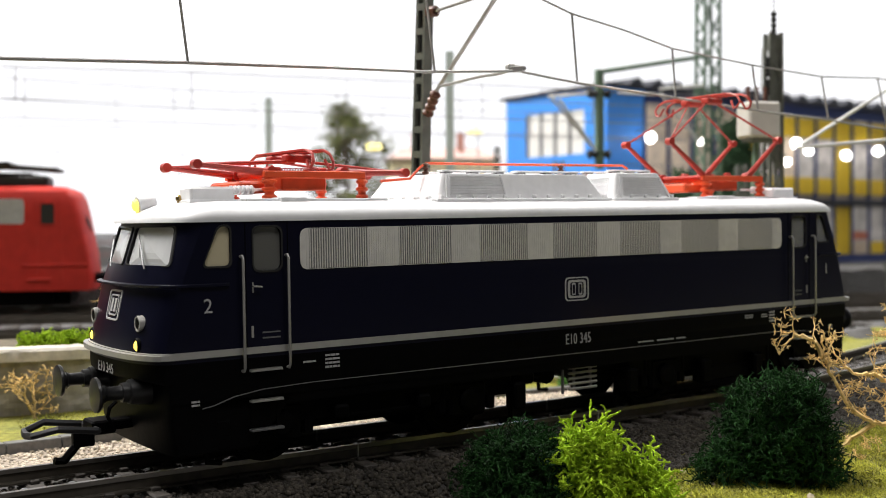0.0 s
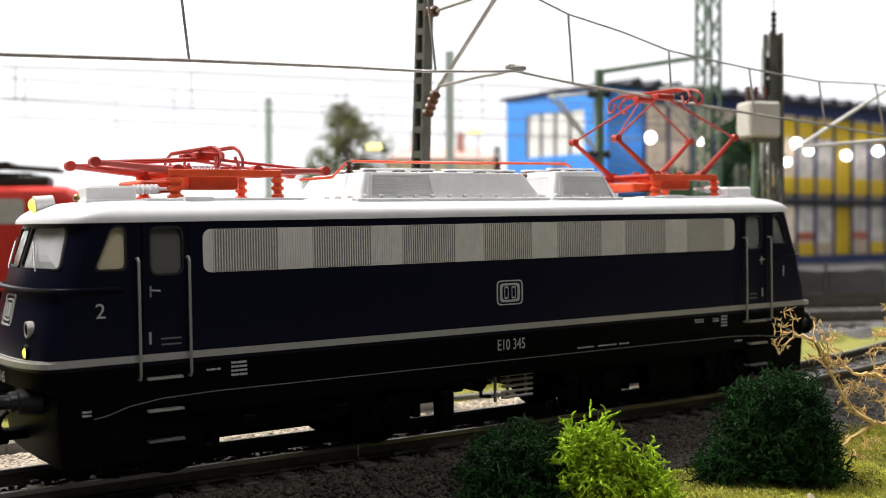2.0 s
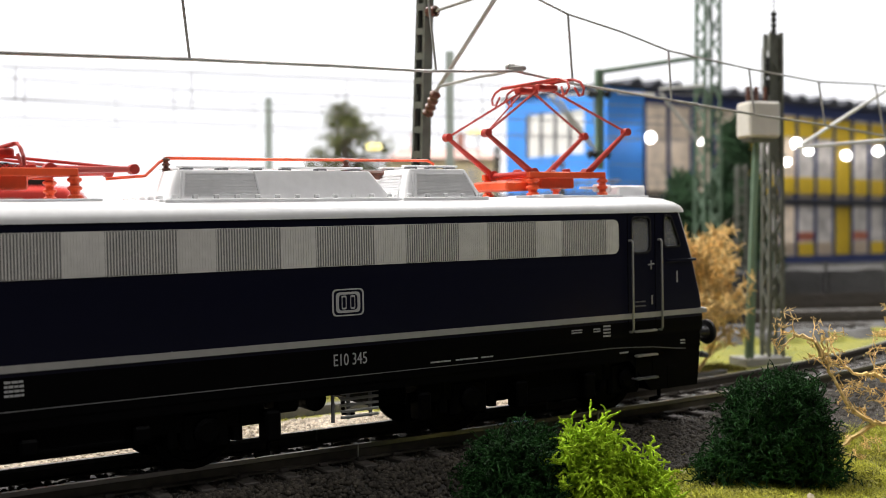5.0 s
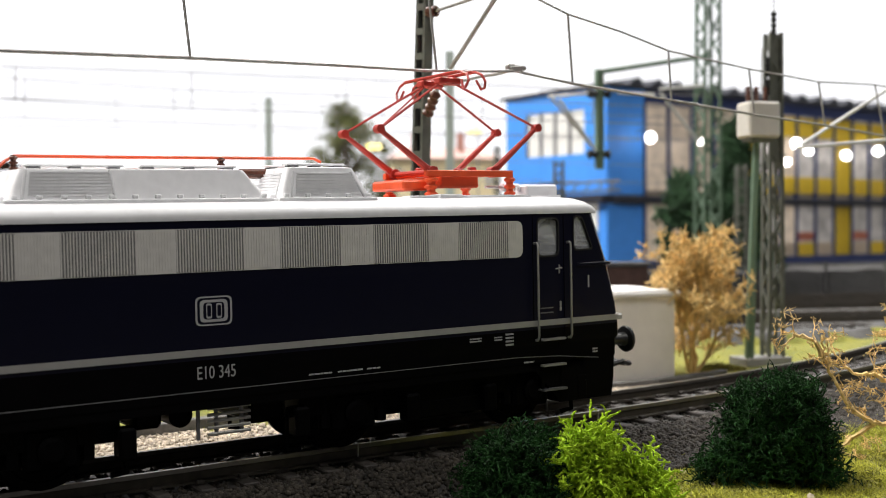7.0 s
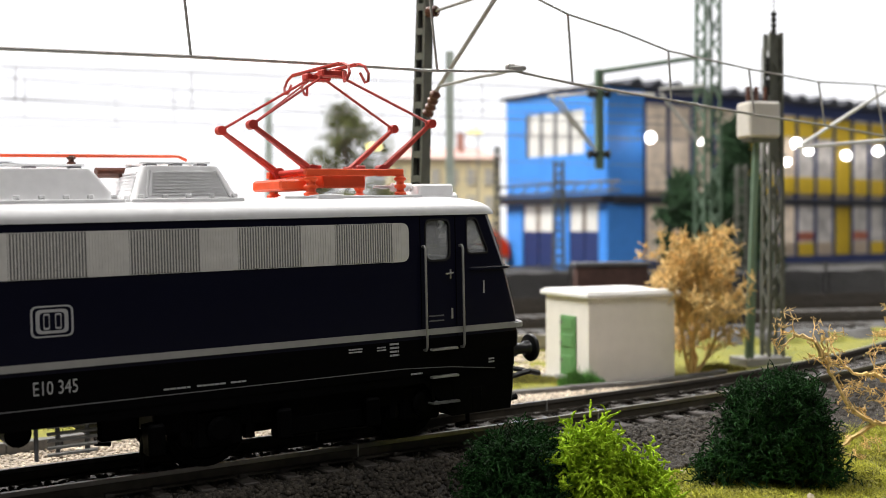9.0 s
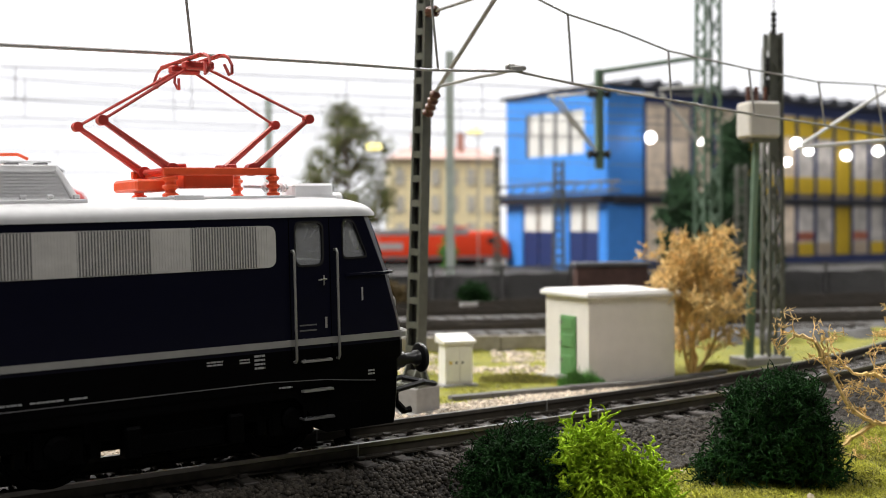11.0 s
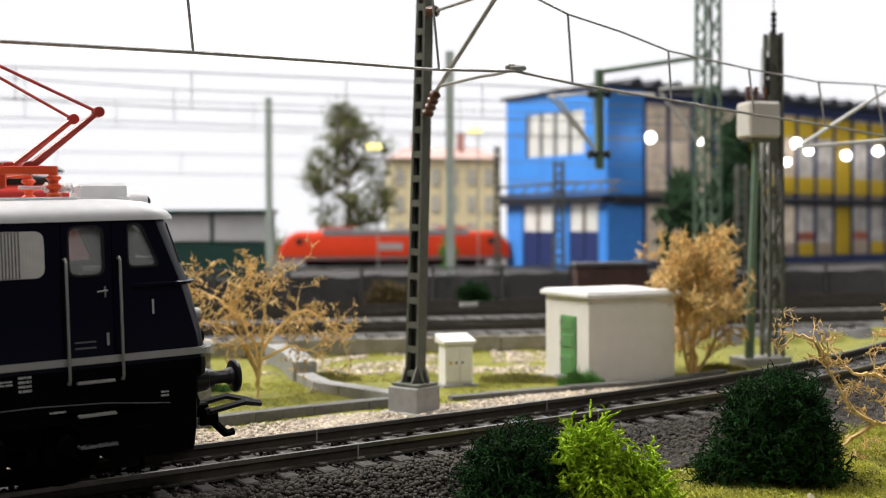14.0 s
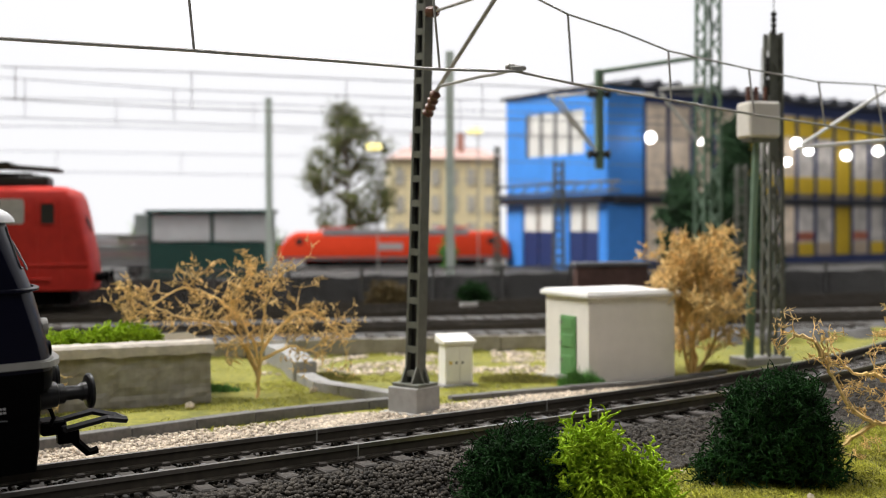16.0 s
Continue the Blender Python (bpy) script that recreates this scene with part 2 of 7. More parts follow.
def spread(fine0, fine1, step, low, high, far):
    xs = [fine0 + step * k for k in range(int((fine1 - fine0) / step) + 1)]
    a, s = fine0, step
    while a > low:
        s *= far
        a -= s
        xs.insert(0, a)
    a, s = fine1, step
    while a < high:
        s *= far
        a += s
        xs.append(a)
    return xs


def build_ground():
    xs, ys = spread(-200, 260, 3.5, -1500, 1800, 1.25), spread(110, 470, 3.5, -60, 2000, 1.25)
    bm = bmesh.new()
    rows = [[bm.verts.new((x, y, ground_z(x, y))) for x in xs] for y in ys]
    for j in range(len(ys) - 1):
        for i in range(len(xs) - 1):
            f = bm.faces.new((rows[j][i], rows[j][i + 1], rows[j + 1][i + 1], rows[j + 1][i]))
            cx, cy = (xs[i] + xs[i + 1]) / 2, (ys[j] + ys[j + 1]) / 2
            d, o = off_track(cx, cy), yard_off(cx, cy)
            wob = 5 * noise.noise(Vector((cx / 12, cy / 12, 7)))
            # Unseen near ground: set dark grey so its bounce stays weak and neutral.
            if d < -78:
                f.material_index = 2
            elif o > 0 and d > 15:
                f.material_index = 2
            elif -31 + wob * 0.4 < d < 15 or (d < 0 and cx < 24 + wob):
                f.material_index = 0
            elif 15 <= d < 46 + wob and cx < 70 + wob:
                f.material_index = 3
            else:
                f.material_index = 1
    # The ballast bed's colour is darkened as shade deep between the pebbles.
    mats = [paint("ballast_bed_gap_shade", (0.03, 0.027, 0.024), 0.85, vary=0.3, grain=1.5, bump=0.6),
            paint("grass_mat", (0.25, 0.24, 0.038), 0.95, vary=0.4, grain=1.6, bump=0.8, bump_grain=0.8, second=(0.075, 0.082, 0.016), mix_at=0.58),
            paint("yard_dark_gravel", (0.085, 0.082, 0.080), 0.85, vary=0.35, grain=1.5, bump=0.7),
            paint("sandy_gravel_soil", (0.34, 0.285, 0.225), 0.9, vary=0.3, grain=1.2, bump=0.7)]
    ob = part("ground", bm, mats, smooth=True)
    tagged(ob, "model railway ground with ballast, olive grass and sandy gravel", "ground", kind="structure")


build_ground()


def along(s0, s1, step):
    """Stations on the track's middle: place, direction, between two x, at even steps of length."""
    out, x = [], s0
    while x < s1:
        y, e = track_y(x), 0.5
        d = Vector((2 * e, track_y(x + e) - track_y(x - e), 0)).normalized()
        out.append((Vector((x, y, track_z(x, y))), d))
        x += step * d.x
    return out


def build_track():
    track = thing("railway_track", (0, 0, 0), "dark brown model railway track with centre studs on ballast", "track", kind="structure")
    fine = along(-330, 330, 5.0)
    for side in (-8.6, 8.6):
        bm = bmesh.new()
        rings = []
        for p, d in fine:
            n = Vector((-d.y, d.x, 0))
            c = p + n * side
            prof = ((-0.5, 0.0), (-0.5, -0.75), (-0.18, -0.95), (-0.18, -2.2), (-1.05, -2.45), (-1.05, -2.75),
                    (1.05, -2.75), (1.05, -2.45), (0.18, -2.2), (0.18, -0.95), (0.5, -0.75), (0.5, 0.0))
            rings.append([c + n * a + Vector((0, 0, z)) for a, z in prof])
        rows = skin(bm, rings)
        bm.faces.ensure_lookup_table()
        for f in bm.faces:
            if f.calc_center_median().z > -99 and len(f.verts) == 4:
                zs = [v.co.z - track_z(v.co.x, v.co.y) for v in f.verts]
                f.material_index = 0 if min(zs) > -0.8 else 1
        part("rail", bm, [RAILTOP, RAILSIDE], track)
    # sleepers with chairs; one mesh shared by all
    bm = bmesh.new()
    box(bm, -1.45, 1.45, -14.6, 14.6, -4.3, -2.75, 0.25)
    for y in (-8.6, 8.6):
        for s in (-1.6, 1.6):
            box(bm, -0.75, 0.75, y + s - 0.55, y + s + 0.55, -2.8, -2.1, 0.15)
    first = None
    for p, d in along(-180, 200, 7.6):
        m = Matrix.Translation(p * MM) @ Matrix.Rotation(math.atan2(d.y, d.x), 4, "Z")
        if first is None:
            first = part("sleeper", bm, SLEEPER, track, at=m)
        else:
            share("sleeper", first, track, m)
    # centre contact studs
    bm = bmesh.new()
    box(bm, -0.55, 0.55, -0.45, 0.45, -2.8, -1.7, 0.15)
    first = None
    for p, d in along(-176.2, 200, 7.6):
        m = Matrix.Translation(p * MM) @ Matrix.Rotation(math.atan2(d.y, d.x), 4, "Z")
        if first is None:
            first = part("contact_stud", bm, DARKGREY, track, at=m)
        else:
            share("contact_stud", first, track, m)
    # rail joints
    for x in (-20.5, 27.5):
        for side in (-8.6, 8.6):
            y = track_y(x)
            d = Vector((1, track_y(x + 1) - y, 0)).normalized()
            c = Vector((x, y, track_z(x, y))) + Vector((-d.y, d.x, 0)) * side
            bm = bmesh.new()
            box(bm, -0.12, 0.12, -0.56, 0.56, -2.3, 0.03)
            part("rail_joint", bm, SILVER, track, at=Matrix.Translation(c * MM) @ Matrix.Rotation(math.atan2(d.y, d.x), 4, "Z"))


build_track()


# ---- the locomotive; x along it (end 1 at +x), -y is the side towards the camera, z from the rail heads
def nose_x(z):
    """Where the side ends and the rounded nose begins."""
    pts = ((3, 83.2), (6, 84.0), (12, 84.4), (20.5, 84.4), (31, 81.3), (41.7, 77.0), (46, 74.5))
    for (a, p), (b, q) in zip(pts, pts[1:]):
        if z <= b:
            return p + (q - p) * (z - a) / (b - a)
    return pts[-1][1]


def outline(z, half=17.5, bulge=4.7, inset=0.0, lo=None, x_end=None):
    """Plan of the body at one height, a closed ring; both ends rounded."""
    x0 = (nose_x(z) if x_end is None else x_end) - inset
    h, b = half - inset, bulge + 1.5 * min(max((z - 20.5) / 21.0, 0.0), 1.0)
    pts = []
    for sgn in (1, -1):
        for k in range(17):
            a = radians(-90 + 180 * k / 16)
            y = h * math.copysign(abs(math.sin(a)) ** 0.86, math.sin(a))
            pts.append(Vector((sgn * (x0 + b * math.cos(a) ** 0.9), sgn * y, z)))
    return pts


def solid_minus(ob, cutters):
    """ob with the cutters taken out of it; the cutters are removed."""
    for c in cutters:
        mod = ob.modifiers.new("cut", "BOOLEAN")
        mod.operation, mod.solver, mod.object = "DIFFERENCE", "EXACT", c
    dg = bpy.context.evaluated_depsgraph_get()
    dg.update()
    me = bpy.data.meshes.new_from_object(ob.evaluated_get(dg))
    ob.modifiers.clear()
    me.polygons.foreach_set("use_smooth", [True] * len(me.polygons))
    me.set_sharp_from_angle(angle=radians(24))
    ob.data = me
    for c in cutters:
        bpy.data.objects.remove(c)
    return ob


def rounded(pts, r, n=4):
    """Polygon with rounded corners (2D)."""
    out, k = [], len(pts)
    for i in range(k):
        p, a, b = Vector(pts[i]), Vector(pts[i - 1]), Vector(pts[(i + 1) % k])
        u, w = (a - p).normalized(), (b - p).normalized()
        p0, p1 = p + u * r, p + w * r
        for j in range(n + 1):
            t = j / n
            out.append((1 - t) ** 2 * p0 + 2 * t * (1 - t) * p + t * t * p1)
    return out


def prism_y(bm, pts, y0, y1, mat=0):
    skin(bm, [[Vector((p[0], y0, p[1])) for p in pts], [Vector((p[0], y1, p[1])) for p in pts]], mat=mat)


def frame_y(bm, pts, width, y0, y1, mat=0):
    """A flat frame round a polygon in the xz plane."""
    c = sum((Vector(p) for p in pts), Vector((0, 0))) / len(pts)
    inner = [Vector(p) for p in pts]
    outer = [p + (p - c).normalized() * width for p in inner]
    n = len(pts)
    rows = []
    for ring, y in ((inner, y0), (outer, y0), (outer, y1), (inner, y1)):
        rows.append([bm.verts.new((p[0], y, p[1])) for p in ring])
    for a, b in ((0, 1), (1, 2), (2, 3), (3, 0)):
        for k in range(n):
            bm.faces.new((rows[a][k], rows[a][(k + 1) % n], rows[b][(k + 1) % n], rows[b][k])).material_index = mat


CABWIN = [(74.2, 34.2), (78.9, 34.2), (76.2, 40.5), (74.2, 40.5)]
DOORWIN = [(65.2, 33.2), (70.2, 33.2), (70.2, 40.3), (65.2, 40.3)]


def build_locomotive():
    loco = thing("electric_locomotive", (0, 0, 0), "dark blue and black electric locomotive model with light grey roof", "locomotive")
    # body shell with cab cavities and real window openings
    bm = bmesh.new()
    skin(bm, [outline(z, bulge=b) for z, b in ((12.6, 1.6), (15.7, 1.8), (16.3, 4.5), (17.5, 4.7), (19, 4.7), (23, 4.7), (27, 4.7), (31, 4.7), (34, 4.7), (37, 4.7), (40, 4.7), (41.9, 4.7))])
    for f in bm.faces:
        f.material_index = 1 if f.calc_center_median().z < 19.6 else 0
    body = part("body", bm, [BLUE, BLACK], loco, "dark steel-blue lacquered shell over a black lower body", smooth=False)
    cut = []
    for s in (1, -1):
        bm = bmesh.new()
        rings = []
        for z in (24.0, 28, 31, 34, 37, 40, 41.2):
            r = outline(z, inset=0.9)
            keep = r[:17] if s > 0 else r[17:]
            rings.append([Vector((s * 59.5, keep[0].y, z))] + keep + [Vector((s * 59.5, keep[-1].y, z))])
        skin(bm, rings)
        cut.append(part("cutter", bm, CREAM))
        for y in (-19.0, 15.0):
            for w in (CABWIN, DOORWIN):
                bm = bmesh.new()
                prism_y(bm, rounded([(s * a, b) for a, b in w], 1.35 if w is DOORWIN else 0.95), y, y + 4.0)
                cut.append(part("cutter", bm, RUBBER))
        for y0, y1 in ((-14.8, -0.9), (0.9, 14.8)):
            bm = bmesh.new()
            pts = rounded([(y0, 34.4), (y1, 34.4), (y1 - (1.2 if y1 > 2 else 0), 40.5), (y0 + (1.2 if y0 < -2 else 0), 40.5)], 0.9)
            skin(bm, [[Vector((s * 77.0, p.x, p.y)) for p in pts], [Vector((s * 93.0, p.x, p.y)) for p in pts]])
            cut.append(part("cutter", bm, RUBBER))
    solid_minus(body, cut)
    # the skirt below, raised over the bogies in the middle
    for s in (1, -1):
        bm = bmesh.new()
        rings = []
        for z in (4.4, 8, 10.5, 12.6):
            r = outline(z, half=17.3, bulge=1.4)
            keep = r[:17] if s > 0 else r[17:]
            x_in = 63.0 + 0.9 * (12.6 - z)
            rings.append([Vector((s * x_in, keep[0].y, z))] + keep + [Vector((s * x_in, keep[-1].y, z))])
        skin(bm, rings)
        part("apron", bm, BLACK, loco, "black apron under the cab", smooth=True)
    for y in (-17.3, 15.6):
        bm = bmesh.new()
        box(bm, -76.6, 76.6, y, y + 1.7, 11.0, 12.7)
        part("sill", bm, BLACK, loco)
    bm = bmesh.new()
    box(bm, -76.6, 76.6, -15.0, 15.0, 12.0, 12.7)
    part("floor_pan", bm, BLACK, loco)
    # thin relief line of the skirt's upper edge
    for y in (-17.56, 17.56):
        bm = bmesh.new()
        pipe(bm, [(-79.5, y, 11.6), (-77.5, y, 11.9), (-74, y, 13.0), (-69, y, 13.7), (-60, y, 14.0), (60, y, 14.0), (70, y, 13.5), (77, y, 12.7), (80, y, 12.4)], 0.10, 4)
        part("seam", bm, DARKGREY, loco)
    # roof
    bm = bmesh.new()
    rings = []
    for z, half, bulge, x_end in ((41.25, 17.72, 5.3, 78.0), (41.8, 17.8, 5.3, 77.9), (42.6, 17.5, 5.2, 77.3), (43.4, 16.6, 5.0, 76.3), (44.15, 14.9, 4.6, 74.6), (44.6, 12.0, 4.2, 72.2), (44.9, 7.5, 3.4, 69), (45.0, 3.0, 2.0, 67)):
        rings.append(outline(z, half, bulge, x_end=x_end))
    skin(bm, rings)
    part("roof", bm, ROOFGREY, loco, "light grey painted roof", smooth=True)
    # stripe along the belt line and round the nose
    bm = bmesh.new()
    for z0, z1 in ((19.65, 20.75),):
        a, b = outline(z0, 17.75, 4.7), outline(z1, 17.75, 4.7)
        for q in (a, b):
            for p in q:
                p.x += 0.25 * (1 if p.x > 0 else -1)
        ai, bi = outline(z0, 17.3, 4.5), outline(z1, 17.3, 4.5)
        rows = [[bm.verts.new(p) for p in r] for r in (ai, a, b, bi)]
        n = len(a)
        for r, q in zip(rows, rows[1:]):
            for k in range(n):
                bm.faces.new((r[k], r[(k + 1) % n], q[(k + 1) % n], q[k]))
    part("stripe", bm, SILVER, loco, "silver grey waistline stripe")
    for s in (1, -1):
        bm = bmesh.new()
        arc = [p for p in outline(20.2, 18.1, 5.2)]
        arc = arc[:17] if s > 0 else arc[17:]
        rings = [[p + Vector((s * -0.4, 0, 0.35)), p + Vector((s * 0.6, 0, 0.35)), p + Vector((s * 0.6, 0, -0.5)), p + Vector((s * -0.4, 0, -0.5))] for p in arc]
        skin(bm, rings)
        part("bumper_strip", bm, SILVER, loco, "protruding silver strip round the nose")
        bm = bmesh.new()
        arc = [p for p in outline(31.2, 17.8, 5.0)]
        arc = arc[:17] if s > 0 else arc[17:]
        start = Vector((s * 74.5, arc[0].y, 31.2)), Vector((s * 74.5, arc[-1].y, 31.2))
        rings = [[p + Vector((0, 0, 0.3)), p + Vector((s * 0.8, math.copysign(0.15, p.y), 0.15)), p + Vector((s * 0.8, math.copysign(0.15, p.y), -0.2)), p + Vector((0, 0, -0.35))] for p in [start[0], *arc, start[1]]]
        skin(bm, rings)
        part("nose_ledge", bm, BLUE, loco, "raised dark blue ledge under the windscreen")
    # window frames and panes
    for s in (1, -1):
        for y, o in ((-17.5, -1), (17.5, 1)):
            for name, w in (("cab_window", CABWIN), ("door_window", DOORWIN)):
                pts = rounded([(s * a, b) for a, b in w], 1.35 if w is DOORWIN else 0.95)
                bm = bmesh.new()
                frame_y(bm, pts, 0.35, y + o * 0.0 - o * 0.2, y + o * 0.18)
                fr = part(name, bm, RUBBER, loco, "window with black rubber seal")
                bm = bmesh.new()
                prism_y(bm, pts, y - o * 0.5, y - o * 0.45)
                # Pane colours differ by end to hold the light behind the glass.
                pane = part("pane", bm, (DIM_PANE if name == "door_window" else LIT_CREAM_PANE) if s < 0 else LIFTED_PANE, fr)
                pane.visible_shadow = False
        for y0, y1 in ((-14.8, -0.9), (0.9, 14.8)):
            pts = rounded([(y0, 34.4), (y1, 34.4), (y1 - (1.2 if y1 > 2 else 0), 40.5), (y0 + (1.2 if y0 < -2 else 0), 40.5)], 0.9)
            c = Vector(((y0 + y1) / 2, 37.4))

            def on_nose(p, out):
                h = 17.5
                q = min(abs(p.y if False else p.x) / h, 1.0) ** (1 / 0.86)
                return Vector((s * (nose_x(p.y) + (4.7 + 1.5 * min(max((p.y - 20.5) / 21.0, 0.0), 1.0)) * math.sqrt(max(0, 1 - q * q)) ** 0.9 + out), p.x, p.y))

            bm = bmesh.new()
            outer = [p + (p - c).normalized() * 0.4 for p in pts]
            rings = [[on_nose(p, -0.3) for p in pts], [on_nose(p, 0.2) for p in pts], [on_nose(p, 0.2) for p in outer], [on_nose(p, -0.3) for p in outer], [on_nose(p, -0.3) for p in pts]]
            skin(bm, rings, caps=False)
            ws = part("windscreen", bm, RUBBER, loco, "windscreen with black rubber seal")
            bm = bmesh.new()
            loops = [[bm.verts.new(on_nose(c + (p - c) * k, -0.35)) for p in pts] for k in (1.0, 0.66, 0.33)]
            for la, lb in zip(loops, loops[1:]):
                for k in range(len(pts)):
                    bm.faces.new((la[k], la[(k + 1) % len(pts)], lb[(k + 1) % len(pts)], lb[k]))
            hub = bm.verts.new(on_nose(c, -0.35))
            for k in range(len(pts)):
                bm.faces.new((loops[2][k], loops[2][(k + 1) % len(pts)], hub))
            pane = part("pane", bm, BRIGHT_PANE if s < 0 else LIFTED_PANE, ws)
            pane.visible_shadow = False
            bm = bmesh.new()
            pipe(bm, [on_nose(Vector((c.x - 1.5, 33.9)), 0.4), on_nose(Vector((c.x - 0.9, 34.6)), 0.5), on_nose(Vector((c.x + 3.2, 38.4)), 0.4)], 0.16, 5)
            pipe(bm, [on_nose(Vector((c.x + 1.2, 35.7)), 0.35), on_nose(Vector((c.x + 3.9, 39.2)), 0.35)], 0.12, 4)
            part("wiper", bm, DARKGREY, ws)
        # cab back wall and desk
        bm = bmesh.new()
        box(bm, min(s * 60.0, s * 61.0), max(s * 60.0, s * 61.0), -16.2, 16.2, 24.2, 41.0)
        part("cab_wall", bm, CREAM, loco, "cream cab rear wall")
        bm = bmesh.new()
        box(bm, min(s * 76.0, s * 80.5), max(s * 76.0, s * 80.5), -14.5, 14.5, 24.1, 33.2, 0.5)
        part("driver_desk", bm, DARKGREY, loco)
    # ribbed grille band
    for y, o in ((-17.5, -1), (17.5, 1)):
        bm = bmesh.new()
        prism_y(bm, rounded([(-61.7, 33.05), (61.6, 33.05), (61.6, 40.0), (-61.7, 40.0)], 1.6, 5), y - o * 0.1, y + o * 0.10)
        band = part("grille_band", bm, GRILLE, loco, "pale aluminium ribbed ventilation grille band")
        # Every other panel gets a dark ground, painted as shade between its ribs.
        for k in range(7):
            x = -60.0 + 17.8 * k
            bm = bmesh.new()
            box(bm, x, x + 11.5, min(y, y + o * 0.13), max(y, y + o * 0.13), 33.15, 39.9)
            pit = part("gap_shade_panel", bm, GRILLEDARK, band, "dark panel with the shade between the ribs in its colour")
            bm = bmesh.new()
            for q in range(25):
                xr = x + 0.12 + 0.469 * q
                box(bm, xr - 0.105, xr + 0.105, min(y + o * 0.04, y + o * 0.24), max(y + o * 0.04, y + o * 0.24), 33.2, 39.85)
            part("ribs", bm, GRILLE, pit)
        for k in range(8):
            xa, xb = (-60.6 if k == 0 else -48.3 + 17.8 * (k - 1)), (-60.2 if k == 0 else (-42.4 + 17.8 * (k - 1) if k < 7 else 60.4))
            bm = bmesh.new()
            for q in range(max(1, int((xb - xa) / 0.47))):
                xr = xa + 0.2 + 0.469 * q
                box(bm, xr - 0.16, xr + 0.16, min(y + o * 0.05, y + o * 0.15), max(y + o * 0.05, y + o * 0.15), 33.4, 39.7)
            part("blind_ribs", bm, GRILLE, band)
    # doors: seams, handrails, steps, handle
    for s in (1, -1):
        for y, o in ((-17.5, -1), (17.5, 1)):
            bm = bmesh.new()
            w = 0.07
            for x in (64.0, 71.6):
                box(bm, min(s * x - w, s * x + w), max(s * x - w, s * x + w), min(y, y + o * 0.06), max(y, y + o * 0.06), 17.6, 41.3)
            box(bm, min(s * 64, s * 71.6), max(s * 64, s * 71.6), min(y, y + o * 0.06), max(y, y + o * 0.06), 41.1, 41.3)
            door = part("cab_door", bm, BLACK, loco, "dark blue cab door with recessed seams")
            bm = bmesh.new()
            rod(bm, (s * 70.4, y, 30.7), (s * 70.4, y + o * 0.7, 30.7), 0.16, 6)
            pipe(bm, [(s * 70.6, y + o * 0.7, 30.7), (s * 69.0, y + o * 0.7, 30.55)], 0.15, 6)
            box(bm, s * 70.4 - 0.13, s * 70.4 + 0.13, min(y, y + o * 0.15), max(y, y + o * 0.15), 29.6, 31.3)
            part("door_handle", bm, SILVER, door, "silver door handle")
            bm = bmesh.new()
            box(bm, s * 70.6 - 0.2, s * 70.6 + 0.2, min(y, y + o * 0.12), max(y, y + o * 0.12), 22.3, 24.2)
            part("lock_plate", bm, SILVER, door)
            for x in (64.4, 72.5):
                bm = bmesh.new()
                pipe(bm, [(s * x, y, 35.6), (s * x, y + o * 0.7, 35.7), (s * x, y + o * 1.1, 35.2), (s * x, y + o * 1.1, 17.6), (s * x, y + o * 0.7, 17.0), (s * x, y, 17.0)], 0.24, 8)
                part("handrail", bm, SILVER, loco, "silver vertical handrail", smooth=True)
            for z, x0, x1, out in ((17.1, 65.6, 71.3, 0.9), (12.1, 65.6, 71.3, 1.0), (7.35, 65.6, 71.4, 1.0)):
                bm = bmesh.new()
                box(bm, min(s * x0, s * x1), max(s * x0, s * x1), min(y - o * 1.5, y + o * out), max(y - o * 1.5, y + o * out), z - 0.36, z, 0.08)
                for k in range(14):
                    x = s * (x0 + 0.3 + (x1 - x0 - 0.6) * k / 13)
                    box(bm, x - 0.12, x + 0.12, min(y, y + o * (out + 0.03)), max(y, y + o * (out + 0.03)), z - 0.1, z + 0.1)
                part("step", bm, SILVER if z > 9 else DARKGREY, loco, "ribbed entrance step")
            for x in (66.2, 70.9):
                bm = bmesh.new()
                box(bm, s * x - 0.3, s * x + 0.3, min(y - o * 0.6, y - o * 0.1), max(y - o * 0.6, y - o * 0.1), 6.9, 12.0)
                part("step_hanger", bm, BLACK, loco)
            # small lettering panels as plain bars
            bm = bmesh.new()
            for j in range(2):
                box(bm, s * 67.2 - 1.6, s * 67.2 + 1.6, min(y, y + o * 0.06), max(y, y + o * 0.06), 22.0 + j * 0.9, 22.25 + j * 0.9)
            part("door_lettering", bm, DARKGREY, door)
    # nose: lamps, buffers, coupling, hoses
    for s in (1, -1):
        for y in (-11.3, 11.3):
            q = abs(y) / 17.5
            x = nose_x(25) + 4.7 * math.sqrt(1 - q ** 2.33) ** 0.9 - 0.5
            bm = bmesh.new()
            turned(bm, (s * x, y, 25.25), (s, 0, 0), ((0, 1.3), (1.0, 1.3), (1.25, 1.25), (1.25, 1.0), (0.9, 0.98)), 18)
            lamp = part("tail_lamp", bm, SILVER, loco, "unlit lamp with chrome ring", smooth=True)
            bm = bmesh.new()
            turned(bm, (s * x, y, 25.25), (s, 0, 0), ((0.3, 1.0), (1.12, 1.0), (1.3, 0.5)), 14)
            part("lens", bm, BLACK, lamp)
            bm = bmesh.new()
            turned(bm, (s * (x + 0.3), y, 21.75), (s, 0, 0), ((0, 1.35), (1.0, 1.35), (1.3, 1.2), (1.3, 0.95), (0.9, 0.9)), 18)
            lamp = part("headlight", bm, BLACK, loco, "round headlight beside the waist stripe", smooth=True)
            bm = bmesh.new()
